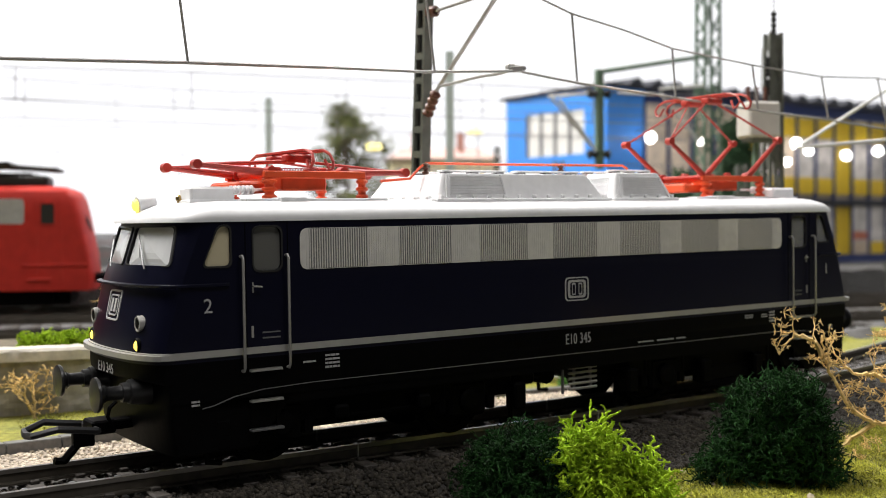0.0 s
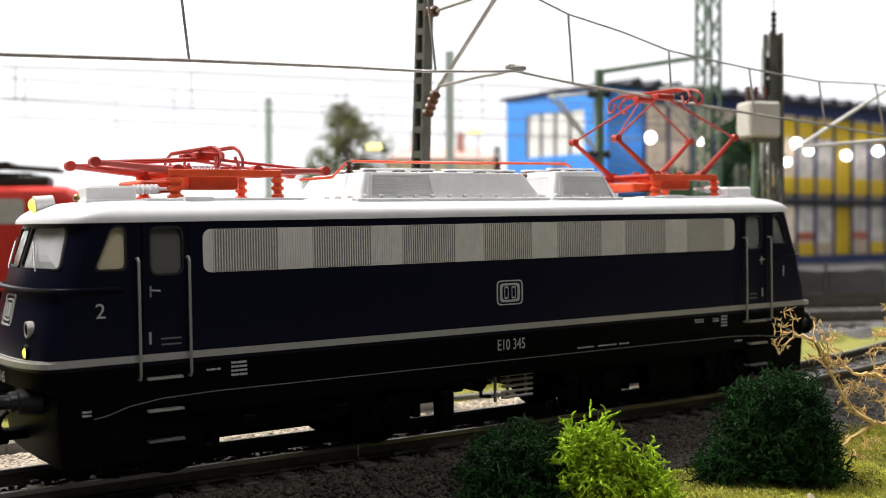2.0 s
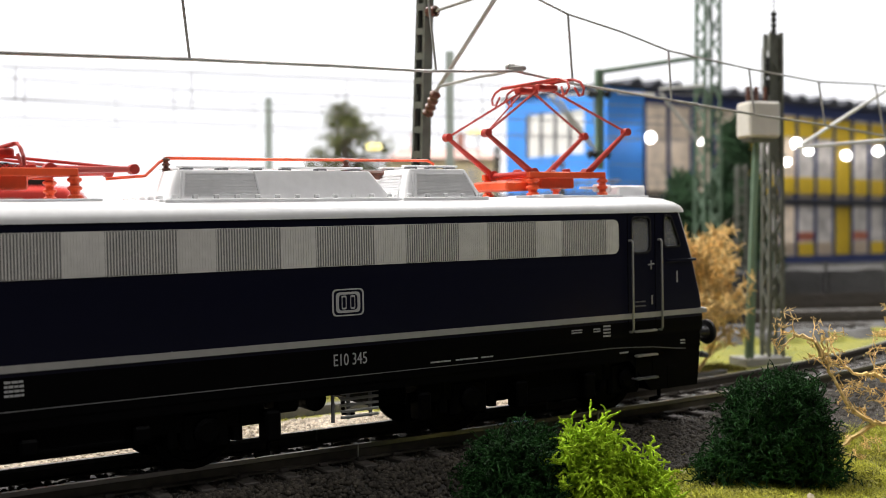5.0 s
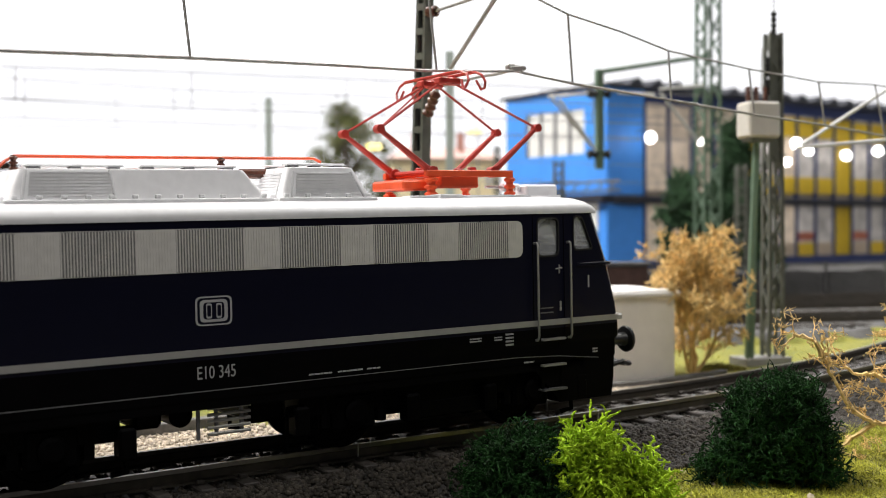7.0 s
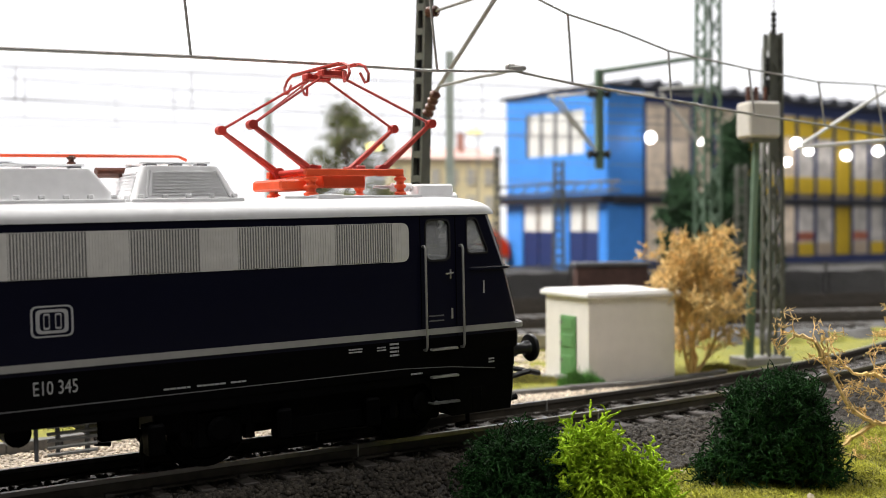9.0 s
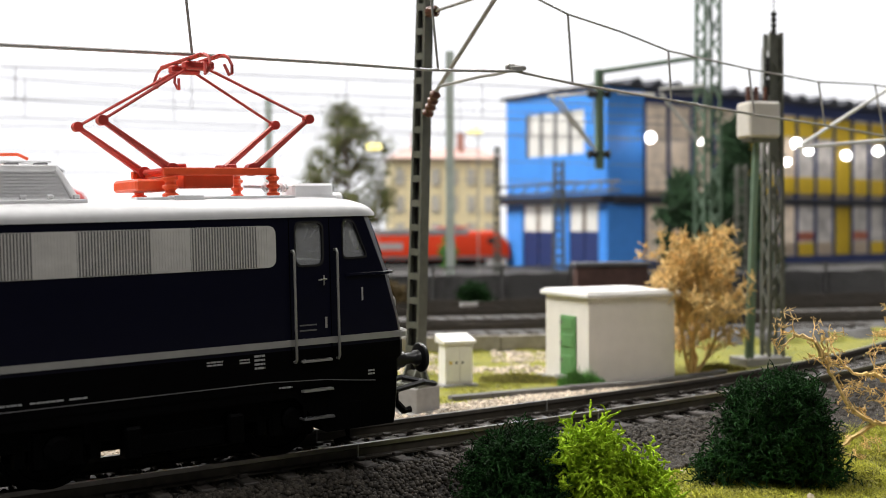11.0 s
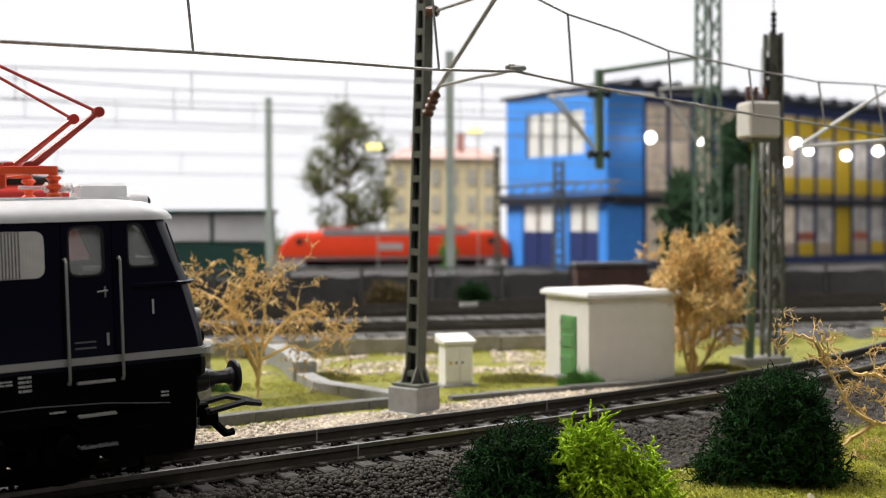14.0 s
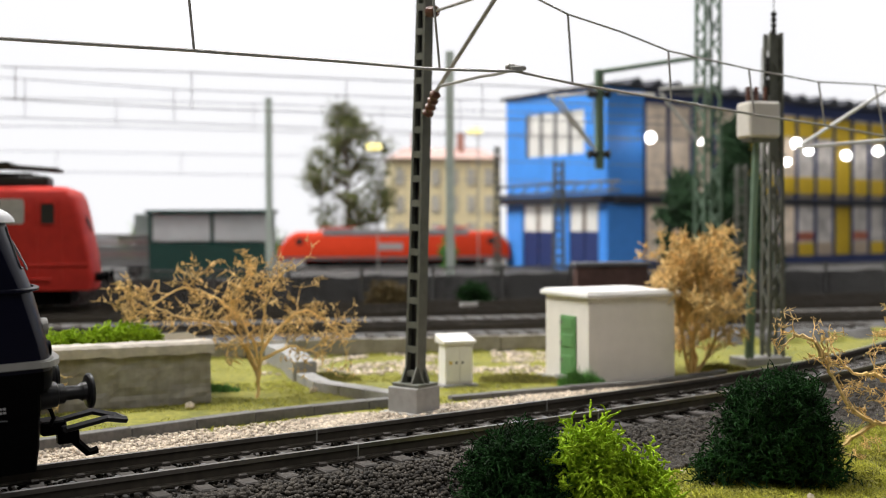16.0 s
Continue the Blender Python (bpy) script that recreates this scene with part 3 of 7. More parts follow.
            turned(bm, (s * (x + 0.3), y, 21.75), (s, 0, 0), ((0.4, 0.95), (1.1, 0.95), (1.4, 0.5)), 14)
            part("lens", bm, LAMPGLOW if s < 0 else RUBBER, lamp, "glowing warm yellow lens" if s < 0 else "")
        for y in (-10.2, 10.2):
            bm = bmesh.new()
            turned(bm, (s * 82.5, y, 14.4), (s, 0, 0), ((0, 2.5), (3.0, 2.4), (6.4, 1.95), (6.6, 1.6), (7.6, 1.55), (7.7, 1.15), (9.8, 1.1), (10.4, 1.5)), 18)
            buf = part("buffer", bm, GLOSSBLACK, loco, "black sprung buffer", smooth=True)
            bm = bmesh.new()
            turned(bm, (s * 92.6, y, 14.4), (s, 0, 0), ((0, 1.2), (0.9, 1.5), (1.1, 2.6), (1.35, 2.8), (1.75, 2.75), (2.0, 2.0), (2.12, 0.3)), 24)
            part("buffer_disc", bm, GLOSSBLACK, buf, smooth=True)
        bm = bmesh.new()
        pts = [(s * 88.2, 0, 46.2), (s * 88.4, 0, 46.2)]
        turned(bm, (s * 80.2, 0, 44.6), (s, 0, -0.12), ((0, 1.3), (2.4, 1.45), (3.0, 1.5), (3.1, 1.3)), 18)
        top = part("top_lamp", bm, ROOFGREY, loco, "third headlight on the roof edge", smooth=True)
        bm = bmesh.new()
        turned(bm, (s * 83.0, 0, 44.26), (s, 0, -0.12), ((0, 1.12), (0.5, 1.1), (0.9, 0.8), (1.1, 0.3)), 16)
        part("lens", bm, LAMPGLOW if s < 0 else RUBBER, top, "glowing warm yellow lens" if s < 0 else "")
        # roof socket
        bm = bmesh.new()
        turned(bm, (s * 77.6, -4.5, 43.4), (0, 0, 1), ((0, 0.6), (0.9, 0.6), (1.0, 0.3), (1.5, 0.3), (1.6, 0.55), (2.2, 0.5), (2.5, 0.2)), 10)
        part("whistle", bm, BRASS, loco, "small brass whistle on the roof", smooth=True)
        # coupling
        bm = bmesh.new()
        box(bm, min(s * 78, s * 90.5), max(s * 78, s * 90.5), -1.6, 1.6, 7.0, 8.6, 0.2)
        box(bm, min(s * 88.5, s * 92.5), max(s * 88.5, s * 92.5), -2.6, 2.6, 6.6, 8.9, 0.3)
        coup = part("coupling", bm, BLACK, loco, "black hook coupling with a wide loop")
        bm = bmesh.new()
        pipe(bm, [(s * 92, -4.0, 7.6), (s * 98.5, -4.2, 8.6), (s * 102, -2.6, 7.7), (s * 102.4, 0, 7.5), (s * 102, 2.6, 7.7), (s * 98.5, 4.2, 8.6), (s * 92, 4.0, 7.6), (s * 92, -4.0, 7.6)], 0.62, 6)
        part("coupling_loop", bm, COUPLER, coup)
        bm = bmesh.new()
        pipe(bm, [(s * 92, 0, 7.0), (s * 94.2, 0, 5.0), (s * 96.5, 0, 2.6), (s * 98.0, 0, 2.8)], 0.75, 6)
        box(bm, min(s * 91.5, s * 95.0), max(s * 91.5, s * 95.0), -0.8, 0.8, 4.6, 7.4, 0.2)
        part("coupling_hook", bm, BLACK, coup)
        bm = bmesh.new()
        pipe(bm, [(s * 88.6, -3.2, 12.0), (s * 89.8, -3.2, 11.0), (s * 90.2, -3.4, 9.6), (s * 89.6, -3.6, 8.4)], 0.35, 6)
        part("brake_hose", bm, BLACK, loco)
        # emblem on the nose: plain frames and bars
        bm = bmesh.new()

        def skin_x(y, z):
            q = min(abs(y) / 17.5, 1.0) ** (1 / 0.86)
            return s * (nose_x(z) + (4.7 + 1.5 * min(max((z - 20.5) / 21.0, 0.0), 1.0)) * math.sqrt(max(0, 1 - q * q)) ** 0.9)

        put = lambda p, out: Vector((skin_x(p[0], p[1]) + s * out, p[0], p[1]))
        for r0, r1 in ((2.5, 2.2), (1.75, 1.5)):
            o2 = rounded([(-r0 * 1.2, 27.7 - r0), (r0 * 1.2, 27.7 - r0), (r0 * 1.2, 27.7 + r0), (-r0 * 1.2, 27.7 + r0)], 0.8)
            i2 = rounded([(-r1 * 1.2, 27.7 - r1), (r1 * 1.2, 27.7 - r1), (r1 * 1.2, 27.7 + r1), (-r1 * 1.2, 27.7 + r1)], 0.6)
            skin(bm, [[put(p, -0.1) for p in o2], [put(p, 0.14) for p in o2], [put(p, 0.14) for p in i2], [put(p, -0.1) for p in i2]], caps=False)
        for yy in (-0.75, 0.75):
            skin(bm, [[put(p, o2) for p in ((yy - 0.45, 26.6), (yy + 0.45, 26.6), (yy + 0.45, 28.8), (yy - 0.45, 28.8))] for o2 in (-0.1, 0.14)])
        part("emblem", bm, LETTER, loco, "white rounded emblem on the nose")
        t = lettering("number", "E10 345" if s > 0 else "E10 345", 2.4, LETTER, loco,
                      Matrix.Translation(S((s * (nose_x(17.3) + 4.85), 0, 17.3))) @ Matrix(((0, 0, s, 0), (s, 0, 0, 0), (0, 1, 0, 0), (0, 0, 0, 1))))
    # side lettering
    for o in (-1, 1):
        turn = Matrix(((-o, 0, 0, 0), (0, 0, o, 0), (0, 1, 0, 0), (0, 0, 0, 1)))
        y = o * 17.56
        lettering("number", "E10 345", 2.95, LETTER, loco, Matrix.Translation(S((-0.4, y, 16.85))) @ turn @ Matrix.Diagonal((0.70, 1, 1, 1)), "white running number")
        lettering("cab_number", "2", 3.3, LETTER, loco, Matrix.Translation(S((-78.2, y, 27.75))) @ turn, "white cab digit")
        lettering("cab_number", "1", 3.4, LETTER, loco, Matrix.Translation(S((77.8, y, 27.6))) @ turn, "white cab digit")
        bm = bmesh.new()
        for r0, r1, rc in ((1.0, 0.90, 1.0), (0.76, 0.58, 0.8)):
            a = rounded([(-0.6 - 3.1 * r0, 26.8 - 2.35 * r0), (-0.6 + 3.1 * r0, 26.8 - 2.35 * r0), (-0.6 + 3.1 * r0, 26.8 + 2.35 * r0), (-0.6 - 3.1 * r0, 26.8 + 2.35 * r0)], rc)
            b = rounded([(-0.6 - 3.1 * r1, 26.8 - 2.35 * r1), (-0.6 + 3.1 * r1, 26.8 - 2.35 * r1), (-0.6 + 3.1 * r1, 26.8 + 2.35 * r1), (-0.6 - 3.1 * r1, 26.8 + 2.35 * r1)], rc * 0.8)
            skin(bm, [[Vector((p.x, o * 17.5, p.y)) for p in a], [Vector((p.x, o * 17.58, p.y)) for p in a], [Vector((p.x, o * 17.58, p.y)) for p in b], [Vector((p.x, o * 17.5, p.y)) for p in b]], caps=False)
        for xx in (-1.45, 0.25):
            frame_y(bm, rounded([(xx - 0.28, 25.9), (xx + 0.38, 25.9), (xx + 0.38, 27.7), (xx - 0.28, 27.7)], 0.2), 0.30, min(o * 17.5, o * 17.58), max(o * 17.5, o * 17.58))
        part("emblem", bm, LETTER, loco, "silver rounded double-frame emblem")
        # small print as bars
        for x0, x1, z, hgt, rows in ((-57.3, -54.4, 18.3, 0.35, 4), (-61.5, -59.0, 17.5, 0.3, 1), (16.0, 20.5, 14.9, 0.28, 1), (21.5, 26.5, 14.9, 0.28, 1), (27.2, 30.0, 14.9, 0.28, 1),
                                     (49.0, 51.8, 18.3, 0.25, 2), (57.2, 59.2, 18.6, 0.35, 4), (54.6, 56.6, 18.2, 0.25, 2), (61.5, 64.0, 12.9, 0.3, 1), (-81.3, -79.8, 12.8, 0.3, 2), (78.6, 80.0, 14.2, 0.3, 2)):
            bm = bmesh.new()
            for j in range(rows):
                z2 = z - j * hgt * 1.9
                xa = x0
                while xa < x1 - 0.2:
                    xb = min(x1, xa + random.uniform(0.4, 1.2))
                    box(bm, xa, xb - 0.12, min(o * 17.5, o * 17.56), max(o * 17.5, o * 17.56), z2 - hgt / 2, z2 + hgt / 2)
                    xa = xb
            part("small_print", bm, LETTER, loco)
    build_roof(loco)
    build_running_gear(loco)
    return loco


def insulator(bm, p, h, r, n=5):
    prof = [(0, r * 0.7)]
    for k in range(n):
        a = h * (k + 0.15) / n
        prof += [(a, r * 0.62), (a + h * 0.28 / n, r), (a + h * 0.5 / n, r), (a + h * 0.72 / n, r * 0.62)]
    prof.append((h, r * 0.7))
    turned(bm, p, (0, 0, 1), prof, 12)


def build_roof(loco):
    # hoods: base x0, x1, top x0, x1, near and far half widths at the foot and on top, top z, louvres
    for bx0, bx1, tx0, tx1, hb, ht, far, zt, lv in ((-31.0, 11.6, -28.6, 7.6, 13.3, 11.7, 8.5, 49.7, (-27.9, -14.8)), (13.4, 31.6, 15.8, 28.4, 13.3, 11.7, 5.5, 50.2, (16.4, 29.6))):
        z0 = 44.3
        base = [(bx0, -hb), (bx1, -hb), (bx1, hb), (bx0, hb)]
        top = [(tx0, -ht), (tx1, -ht), (tx1, far), (tx0, far)]
        rings = []
        for t, z in ((0, z0), (0.80, z0 + (zt - z0) * 0.80), (0.93, z0 + (zt - z0) * 0.93), (1.0, z0 + (zt - z0) * 0.985), (1.08, zt)):
            q = [Vector(a).lerp(Vector(b), min(t, 1.0)) for a, b in zip(base, top)]
            if t > 1:
                q = [p * 0.95 + Vector(((tx0 + tx1) / 2 * 0.05, (far - ht) / 2 * 0.05)) for p in q]
            rings.append([Vector((p.x, p.y, z)) for p in rounded(q, 0.9, 3)])
        bm = bmesh.new()
        skin(bm, rings)
        hood = part("vent_hood", bm, HOODGREY, loco, "grey trapezoidal roof ventilation hood", smooth=True)
        for y, o in ((-hb, -1), (hb, 1)):
            bm = bmesh.new()
            box(bm, bx0 - 0.4, bx1 + 0.4, min(y, y + o * 0.9), max(y, y + o * 0.9), 43.9, 44.9, 0.15)
            flange = part("hood_flange", bm, HOODGREY, hood, "bolted flange at the hood's foot")
            n = 12 if bx0 < 0 else 5
            for k in range(n):
                x = bx0 + 1.2 + (bx1 - bx0 - 2.4) * k / (n - 1)
                bm = bmesh.new()
                box(bm, x - 0.5, x + 0.5, min(y, y + o * 0.5), max(y, y + o * 0.5), 44.9, 45.6, 0.15)
                part("bolt", bm, HOODGREY, flange)
        bm = bmesh.new()
        box(bm, bx0 - 1.0, bx0, -hb, hb, 43.9, 44.9, 0.15)
        for k in range(6):
            box(bm, bx0 - 0.8, bx0 + 0.2, -11 + 4.4 * k - 0.5, -11 + 4.4 * k + 0.5, 44.9, 45.5, 0.12)
        part("end_flange", bm, HOODGREY, hood)
        # louvres lie in the sloping side, those of the short hood in its end too
        fy = lambda z: -(hb + (ht - hb) * (z - z0) / (zt - z0))
        for j in range(8):
            z = 45.6 + 0.5 * j
            y, up = fy(z), (z - z0) / (zt - z0)
            bm = bmesh.new()
            box(bm, lv[0] + 0.9 * up, lv[1] - (0.4 if bx0 < 0 else 2.0) * up, y - 0.22, y + 0.2, z - 0.15, z + 0.12)
            part("louvre", bm, HOODGREY, hood)
            if bx0 > 0:
                x = bx0 + (tx0 - bx0) * up
                bm = bmesh.new()
                box(bm, x - 0.22, x + 0.3, y + 2.0, -y - 6.0 - 6 * up, z - 0.15, z + 0.12)
                part("louvre", bm, HOODGREY, hood)
        for xa, lean in ((lv[0] - 0.7, 0.9), (lv[1] + 0.2, -0.4 if bx0 < 0 else -2.0)):
            bm = bmesh.new()
            rod(bm, (xa, fy(45.0) - 0.05, 45.0), (xa + lean, fy(49.4) - 0.05, 49.4), 0.24, 6)
            part("louvre_frame", bm, ROOFGREY, hood)
        # walkway boards on brackets
        for xa, xb in (((tx0 + 1.2, tx0 + 16.5), (tx0 + 19.0, tx1 - 0.5)) if bx0 < 0 else ((tx0 + 0.4, tx1 - 0.6),)):
            for y in (-9.0, -0.5):
                bm = bmesh.new()
                box(bm, xa, xb, y - 0.9, y + 0.9, zt + 0.35, zt + 0.75, 0.1)
                board = part("walkway", bm, HOODGREY, hood)
                for k in range(3):
                    x = xa + 1.5 + (xb - xa - 3) * k / 2
                    bm = bmesh.new()
                    box(bm, x - 0.9, x + 0.9, y - 1.1, y + 0.8, zt - 0.1, zt + 0.4, 0.1)
                    part("bracket", bm, DARKGREY, board)
    # busbar on insulators
    bm = bmesh.new()
    pipe(bm, [(-38, -5.0, 48.4), (-31.5, -5.0, 48.9), (-29.0, -5.0, 51.2), (-27.8, -5.0, 51.9), (-10, -5.0, 51.9), (24, -5.0, 52.1), (25.5, -5.0, 51.4)], 0.27, 6)
    bus = part("busbar", bm, ORANGERED, loco, "orange-red roof busbar", smooth=True)
    for x in (-27.9, 6.3):
        bm = bmesh.new()
        insulator(bm, (x, -5.0, 49.6), 2.4, 0.7, 3)
        part("insulator", bm, BROWN, bus)
    bm = bmesh.new()
    rod(bm, (11.0, -2, 49.4), (16.5, -2, 49.4), 0.9, 10)
    part("bushing", bm, BROWN, loco)
    for x, sgn in ((-54.5, -1), (54.5, 1)):
        # horn box and small parts on the roof
        bm = bmesh.new()
        box(bm, min(sgn * 69.3, sgn * 77.3), max(sgn * 69.3, sgn * 77.3), -9.0, -4.0, 44.3, 47.2, 0.4)
        box(bm, min(sgn * 68.3, sgn * 77.6), max(sgn * 68.3, sgn * 77.6), -9.6, -3.4, 44.0, 45.0, 0.1)
        part("roof_box", bm, HOODGREY, loco, "grey rounded equipment box on the roof")
        bm = bmesh.new()
        prof = [(0, 0.5)]
        for k in range(6):
            prof += [(0.1 + k * 0.75, 0.85), (0.45 + k * 0.75, 0.85), (0.55 + k * 0.75, 0.5), (0.74 + k * 0.75, 0.5)]
        turned(bm, (sgn * 69.2, -6.4, 46.6), (-sgn, 0, 0.02), prof + [(4.7, 0.28), (8.2, 0.28)], 10)
        part("cable_bushing", bm, HOODGREY, loco)
        bm = bmesh.new()
        box(bm, x - 14, x + 14, -11.5, -8.5, 44.4, 45.1, 0.1)
        box(bm, x - 15, x + 15, 8.0, 11.0, 44.4, 45.1, 0.1)
        box(bm, x - 8, x - 3, -12.5, -7.0, 44.4, 45.3, 0.1)
        part("roof_plates", bm, ROOFGREY, loco)


def build_pantograph(loco, x, raised):
    col = DARKRED
    bm = bmesh.new()
    zb = 49.3
    for y in (-7.8, 7.8):
        box(bm, x - 9.0, x + 11.3, y - 0.65, y + 0.65, zb - 0.6, zb + 0.7, 0.15)
    for xx in (x - 6.5, x + 6.5):
        box(bm, xx - 0.7, xx + 0.7, -7.8, 7.8, zb - 0.5, zb + 0.4, 0.1)
    box(bm, x - 5, x + 4, -6.9, -3.5, 46.6, zb - 0.2, 0.3)
    box(bm, x - 3.5, x + 3.5, -2.5, 2.5, 46.8, zb, 0.3)
    box(bm, x - 13.0, x - 6.0, -6.0, 6.0, 46.2, 48.2, 0.4)
    pan = part("pantograph", bm, ORANGERED, loco, "raised red scissor pantograph" if raised else "folded orange-red scissor pantograph")
    for y in (-7.8, 7.8):
        for xx in (x - 7.8, x + 10.8):
            bm = bmesh.new()
            insulator(bm, (xx, y, 44.7), zb - 45.2, 1.35 if xx < x else 1.15, 3)
            part("insulator", bm, ORANGERED, pan)
    if raised:
        knee_l, knee_r, head, zk, zk2 = (x - 18.5, x + 18.4, (x - 0.5), 57.6, 58.7)
        hz = 67.4
    else:
        knee_l, knee_r, head, zk, zk2 = (x - 20.8, x + 20.5, x, 51.0, 49.9)
        hz = 52.2
    for y in (-7.0, 7.0):
        for xp, kx, kz in ((x - 7.2, knee_l, zk), (x + 7.2, knee_r, zk2)):
            bm = bmesh.new()
            pipe(bm, [(xp, y, zb + 0.4), (kx, y, kz)], [0.75, 0.45], 8)
            turned(bm, (kx, y - 0.8, kz), (0, 1, 0), ((0, 0.85), (1.6, 0.85)), 12)
            turned(bm, (xp, y - 0.9, zb + 0.4), (0, 1, 0), ((0, 1.1), (1.8, 1.1)), 12)
            low = part("lower_arm", bm, col, pan, smooth=True)
            bm = bmesh.new()
            pipe(bm, [(kx, y, kz), (head + (1.6 if kx > x else -1.6) * (1 if raised else -1), y * 0.42, hz)], 0.26, 6)
            part("upper_arm", bm, col, pan, smooth=True)
    for kx, kz, sx in ((knee_l, zk, -1), (knee_r, zk2, 1)):
        if sx < 0:
            bm = bmesh.new()
            pipe(bm, [(kx, -7, kz), (head - 1.2, 3.0, hz)], 0.18, 5)
            part("brace", bm, col, pan)
        bm = bmesh.new()
        rod(bm, (x + sx * 7.2, -7.6, zb + 0.4), (x + sx * 7.2, 7.6, zb + 0.4), 0.5, 8)
        for y in (-2.5, 2.5):
            box(bm, x + sx * 4.6, x + sx * 4.6 + 1.6, y - 0.6, y + 0.6, zb + 0.3, zb + 1.6, 0.2)
        part("shaft", bm, col, pan)
    for s in (-1, 1):
        bm = bmesh.new()
        hx = head + s * 1.7
        z = hz + 1.3
        pts = [(hx, -10.6, z - 1.6), (hx + s * 0.4, -11.6, z - 3.4), (hx + s * 0.5, -12.6, z - 3.2), (hx + s * 0.2, -13.3, z - 2.0), (hx, -12.4, z - 0.7), (hx, -10.4, z), (hx, 10.4, z), (hx, 12.4, z - 0.7), (hx + s * 0.2, 13.3, z - 2.0), (hx + s * 0.5, 12.6, z - 3.2), (hx + s * 0.4, 11.6, z - 3.4), (hx, 10.6, z - 1.6)]
        pipe(bm, pts, 0.28, 6)
        box(bm, hx - 0.5, hx + 0.5, -9.5, 9.5, z - 0.1, z + 0.35, 0.1)
        strip = part("collector_strip", bm, col, pan, "contact strip with bent horns")
    bm = bmesh.new()
    for y in (-3.2, 3.2):
        box(bm, head - 2.6, head + 2.6, y - 1.2, y + 1.2, hz - 0.4, hz + 1.0, 0.3)
    part("head_carrier", bm, col, pan)
    bm = bmesh.new()
    pipe(bm, [(x - 5 + k * 0.12, -4.2 + 0.5 * math.cos(k * 1.4), zb + (0.9 if not raised else -0.6) + 0.5 * math.sin(k * 1.4)) for k in range(80)], 0.12, 4)
    part("spring", bm, DARKRED, pan)
    return pan


WHEELS = []


def build_running_gear(loco):
    build_pantograph(loco, 55.2, True)
    build_pantograph(loco, -54.6, False)
    for c in (-45.4, 45.4):
        bm = bmesh.new()
        for y, o in ((-14.2, -1), (14.2, 1)):
            box(bm, c - 30, c + 30, y - 0.9, y + 0.9, 7.2, 11.2, 0.3)
            for dx in (-19.5, 19.5):
                box(bm, c + dx - 4.2, c + dx + 4.2, y - 1.2, y + 1.2, 4.0, 10.6, 0.6)
                turned(bm, (c + dx, y, 7.2), (0, o, 0), ((0, 2.4), (1.9, 2.3), (2.2, 1.6)), 14)
                for e in (-5.6, 5.6):
                    rod(bm, (c + dx + e, y, 5.0), (c + dx + e, y, 11), 1.1, 8)
            box(bm, c - 9, c + 9, y - 1.1, y + 1.1, 6.6 if c < 0 else 4.4, 7.6, 0.3)
            for dx in (-30.5, -8.5, 8.5, 30.5):
                box(bm, c + dx - 1.4, c + dx + 1.4, y - 3.2, y + 0.2, 4.4 if abs(dx) > 9 or c > 0 else 7.0, 9.5, 0.4)
        box(bm, c - 27, c + 27, -12, 12, 5.2, 11.8, 0.5)
        bogie = part("bogie", bm, BLACK, loco, "black two-axle bogie frame")
        for y in (-12.6, 12.6):
            for e in (-1, 1):
                bm = bmesh.new()
                pipe(bm, [(c + e * 31, y, 9), (c + e * 31.5, y, 4), (c + e * 31.5, y, 1.8), (c + e * 29, y, 1.5)], 0.5, 6)
                part("sand_pipe", bm, BLACK, bogie)
        for dx in (-19.5, 19.5):
            bm = bmesh.new()
            for y, o in ((-8.0, -1), (8.0, 1)):
                turned(bm, (0, y - o * 1.0, 0), (0, o, 0), ((0, 7.6), (0.6, 7.7), (0.7, 7.0), (2.6, 7.0), (2.6, 5.8), (2.1, 5.6), (2.1, 2.0), (2.8, 1.6), (3.0, 0.3)), 28)
            rod(bm, (0, -9, 0), (0, 9, 0), 1.2, 10)
            w = part("wheelset", bm, [BLACK], loco, "blackened steel wheelset", smooth=True, at=Matrix.Translation(S((c + dx, 0, 7.0))))
            WHEELS.append((w, Vector((c + dx, 0, 7.0))))
    # tanks and boxes between the bogies
    bm = bmesh.new()
    box(bm, -12.8, -8.2, -13.5, 13.5, 8.2, 12.4, 0.6)
    box(bm, 6.8, 13.5, -13.5, 13.5, 7.0, 12.4, 0.6)
    box(bm, -17, 15, -6, 6, 10.2, 12.4, 0.4)
    part("underframe_tank", bm, BLACK, loco)
    bm = bmesh.new()
    turned(bm, (-5.0, -13.5, 9.8), (0, 1, 0), ((0, 1.6), (0.3, 2.0), (26.7, 2.0), (27, 1.6)), 16)
    part("air_reservoir", bm, BLACK, loco, smooth=True)
    # radiator coil frame hanging in the middle
    bm = bmesh.new()
    pipe(bm, [(-3.0, -15.6, 5.9), (-3.0, -15.6, 12.0), (-2.6, -15.6, 12.4), (5.8, -15.6, 12.5)], 0.32, 6)
    coil = part("cooling_coil", bm, DARKGREY, loco, "grey pipe coil under the body")
    for k in range(6):
        bm = bmesh.new()
        rod(bm, (-1.4, -15.6, 6.6 + k * 1.05), (6.0, -15.6, 6.6 + k * 1.05), 0.3, 6)
        part("coil_pipe", bm, SILVER, coil)
    for x in (0.2, 4.6):
        bm = bmesh.new()
        rod(bm, (x, -15.3, 6.2), (x, -15.3, 12.6), 0.35, 6)
        part("coil_hanger", bm, DARKGREY, coil)


LOCO = build_locomotive()


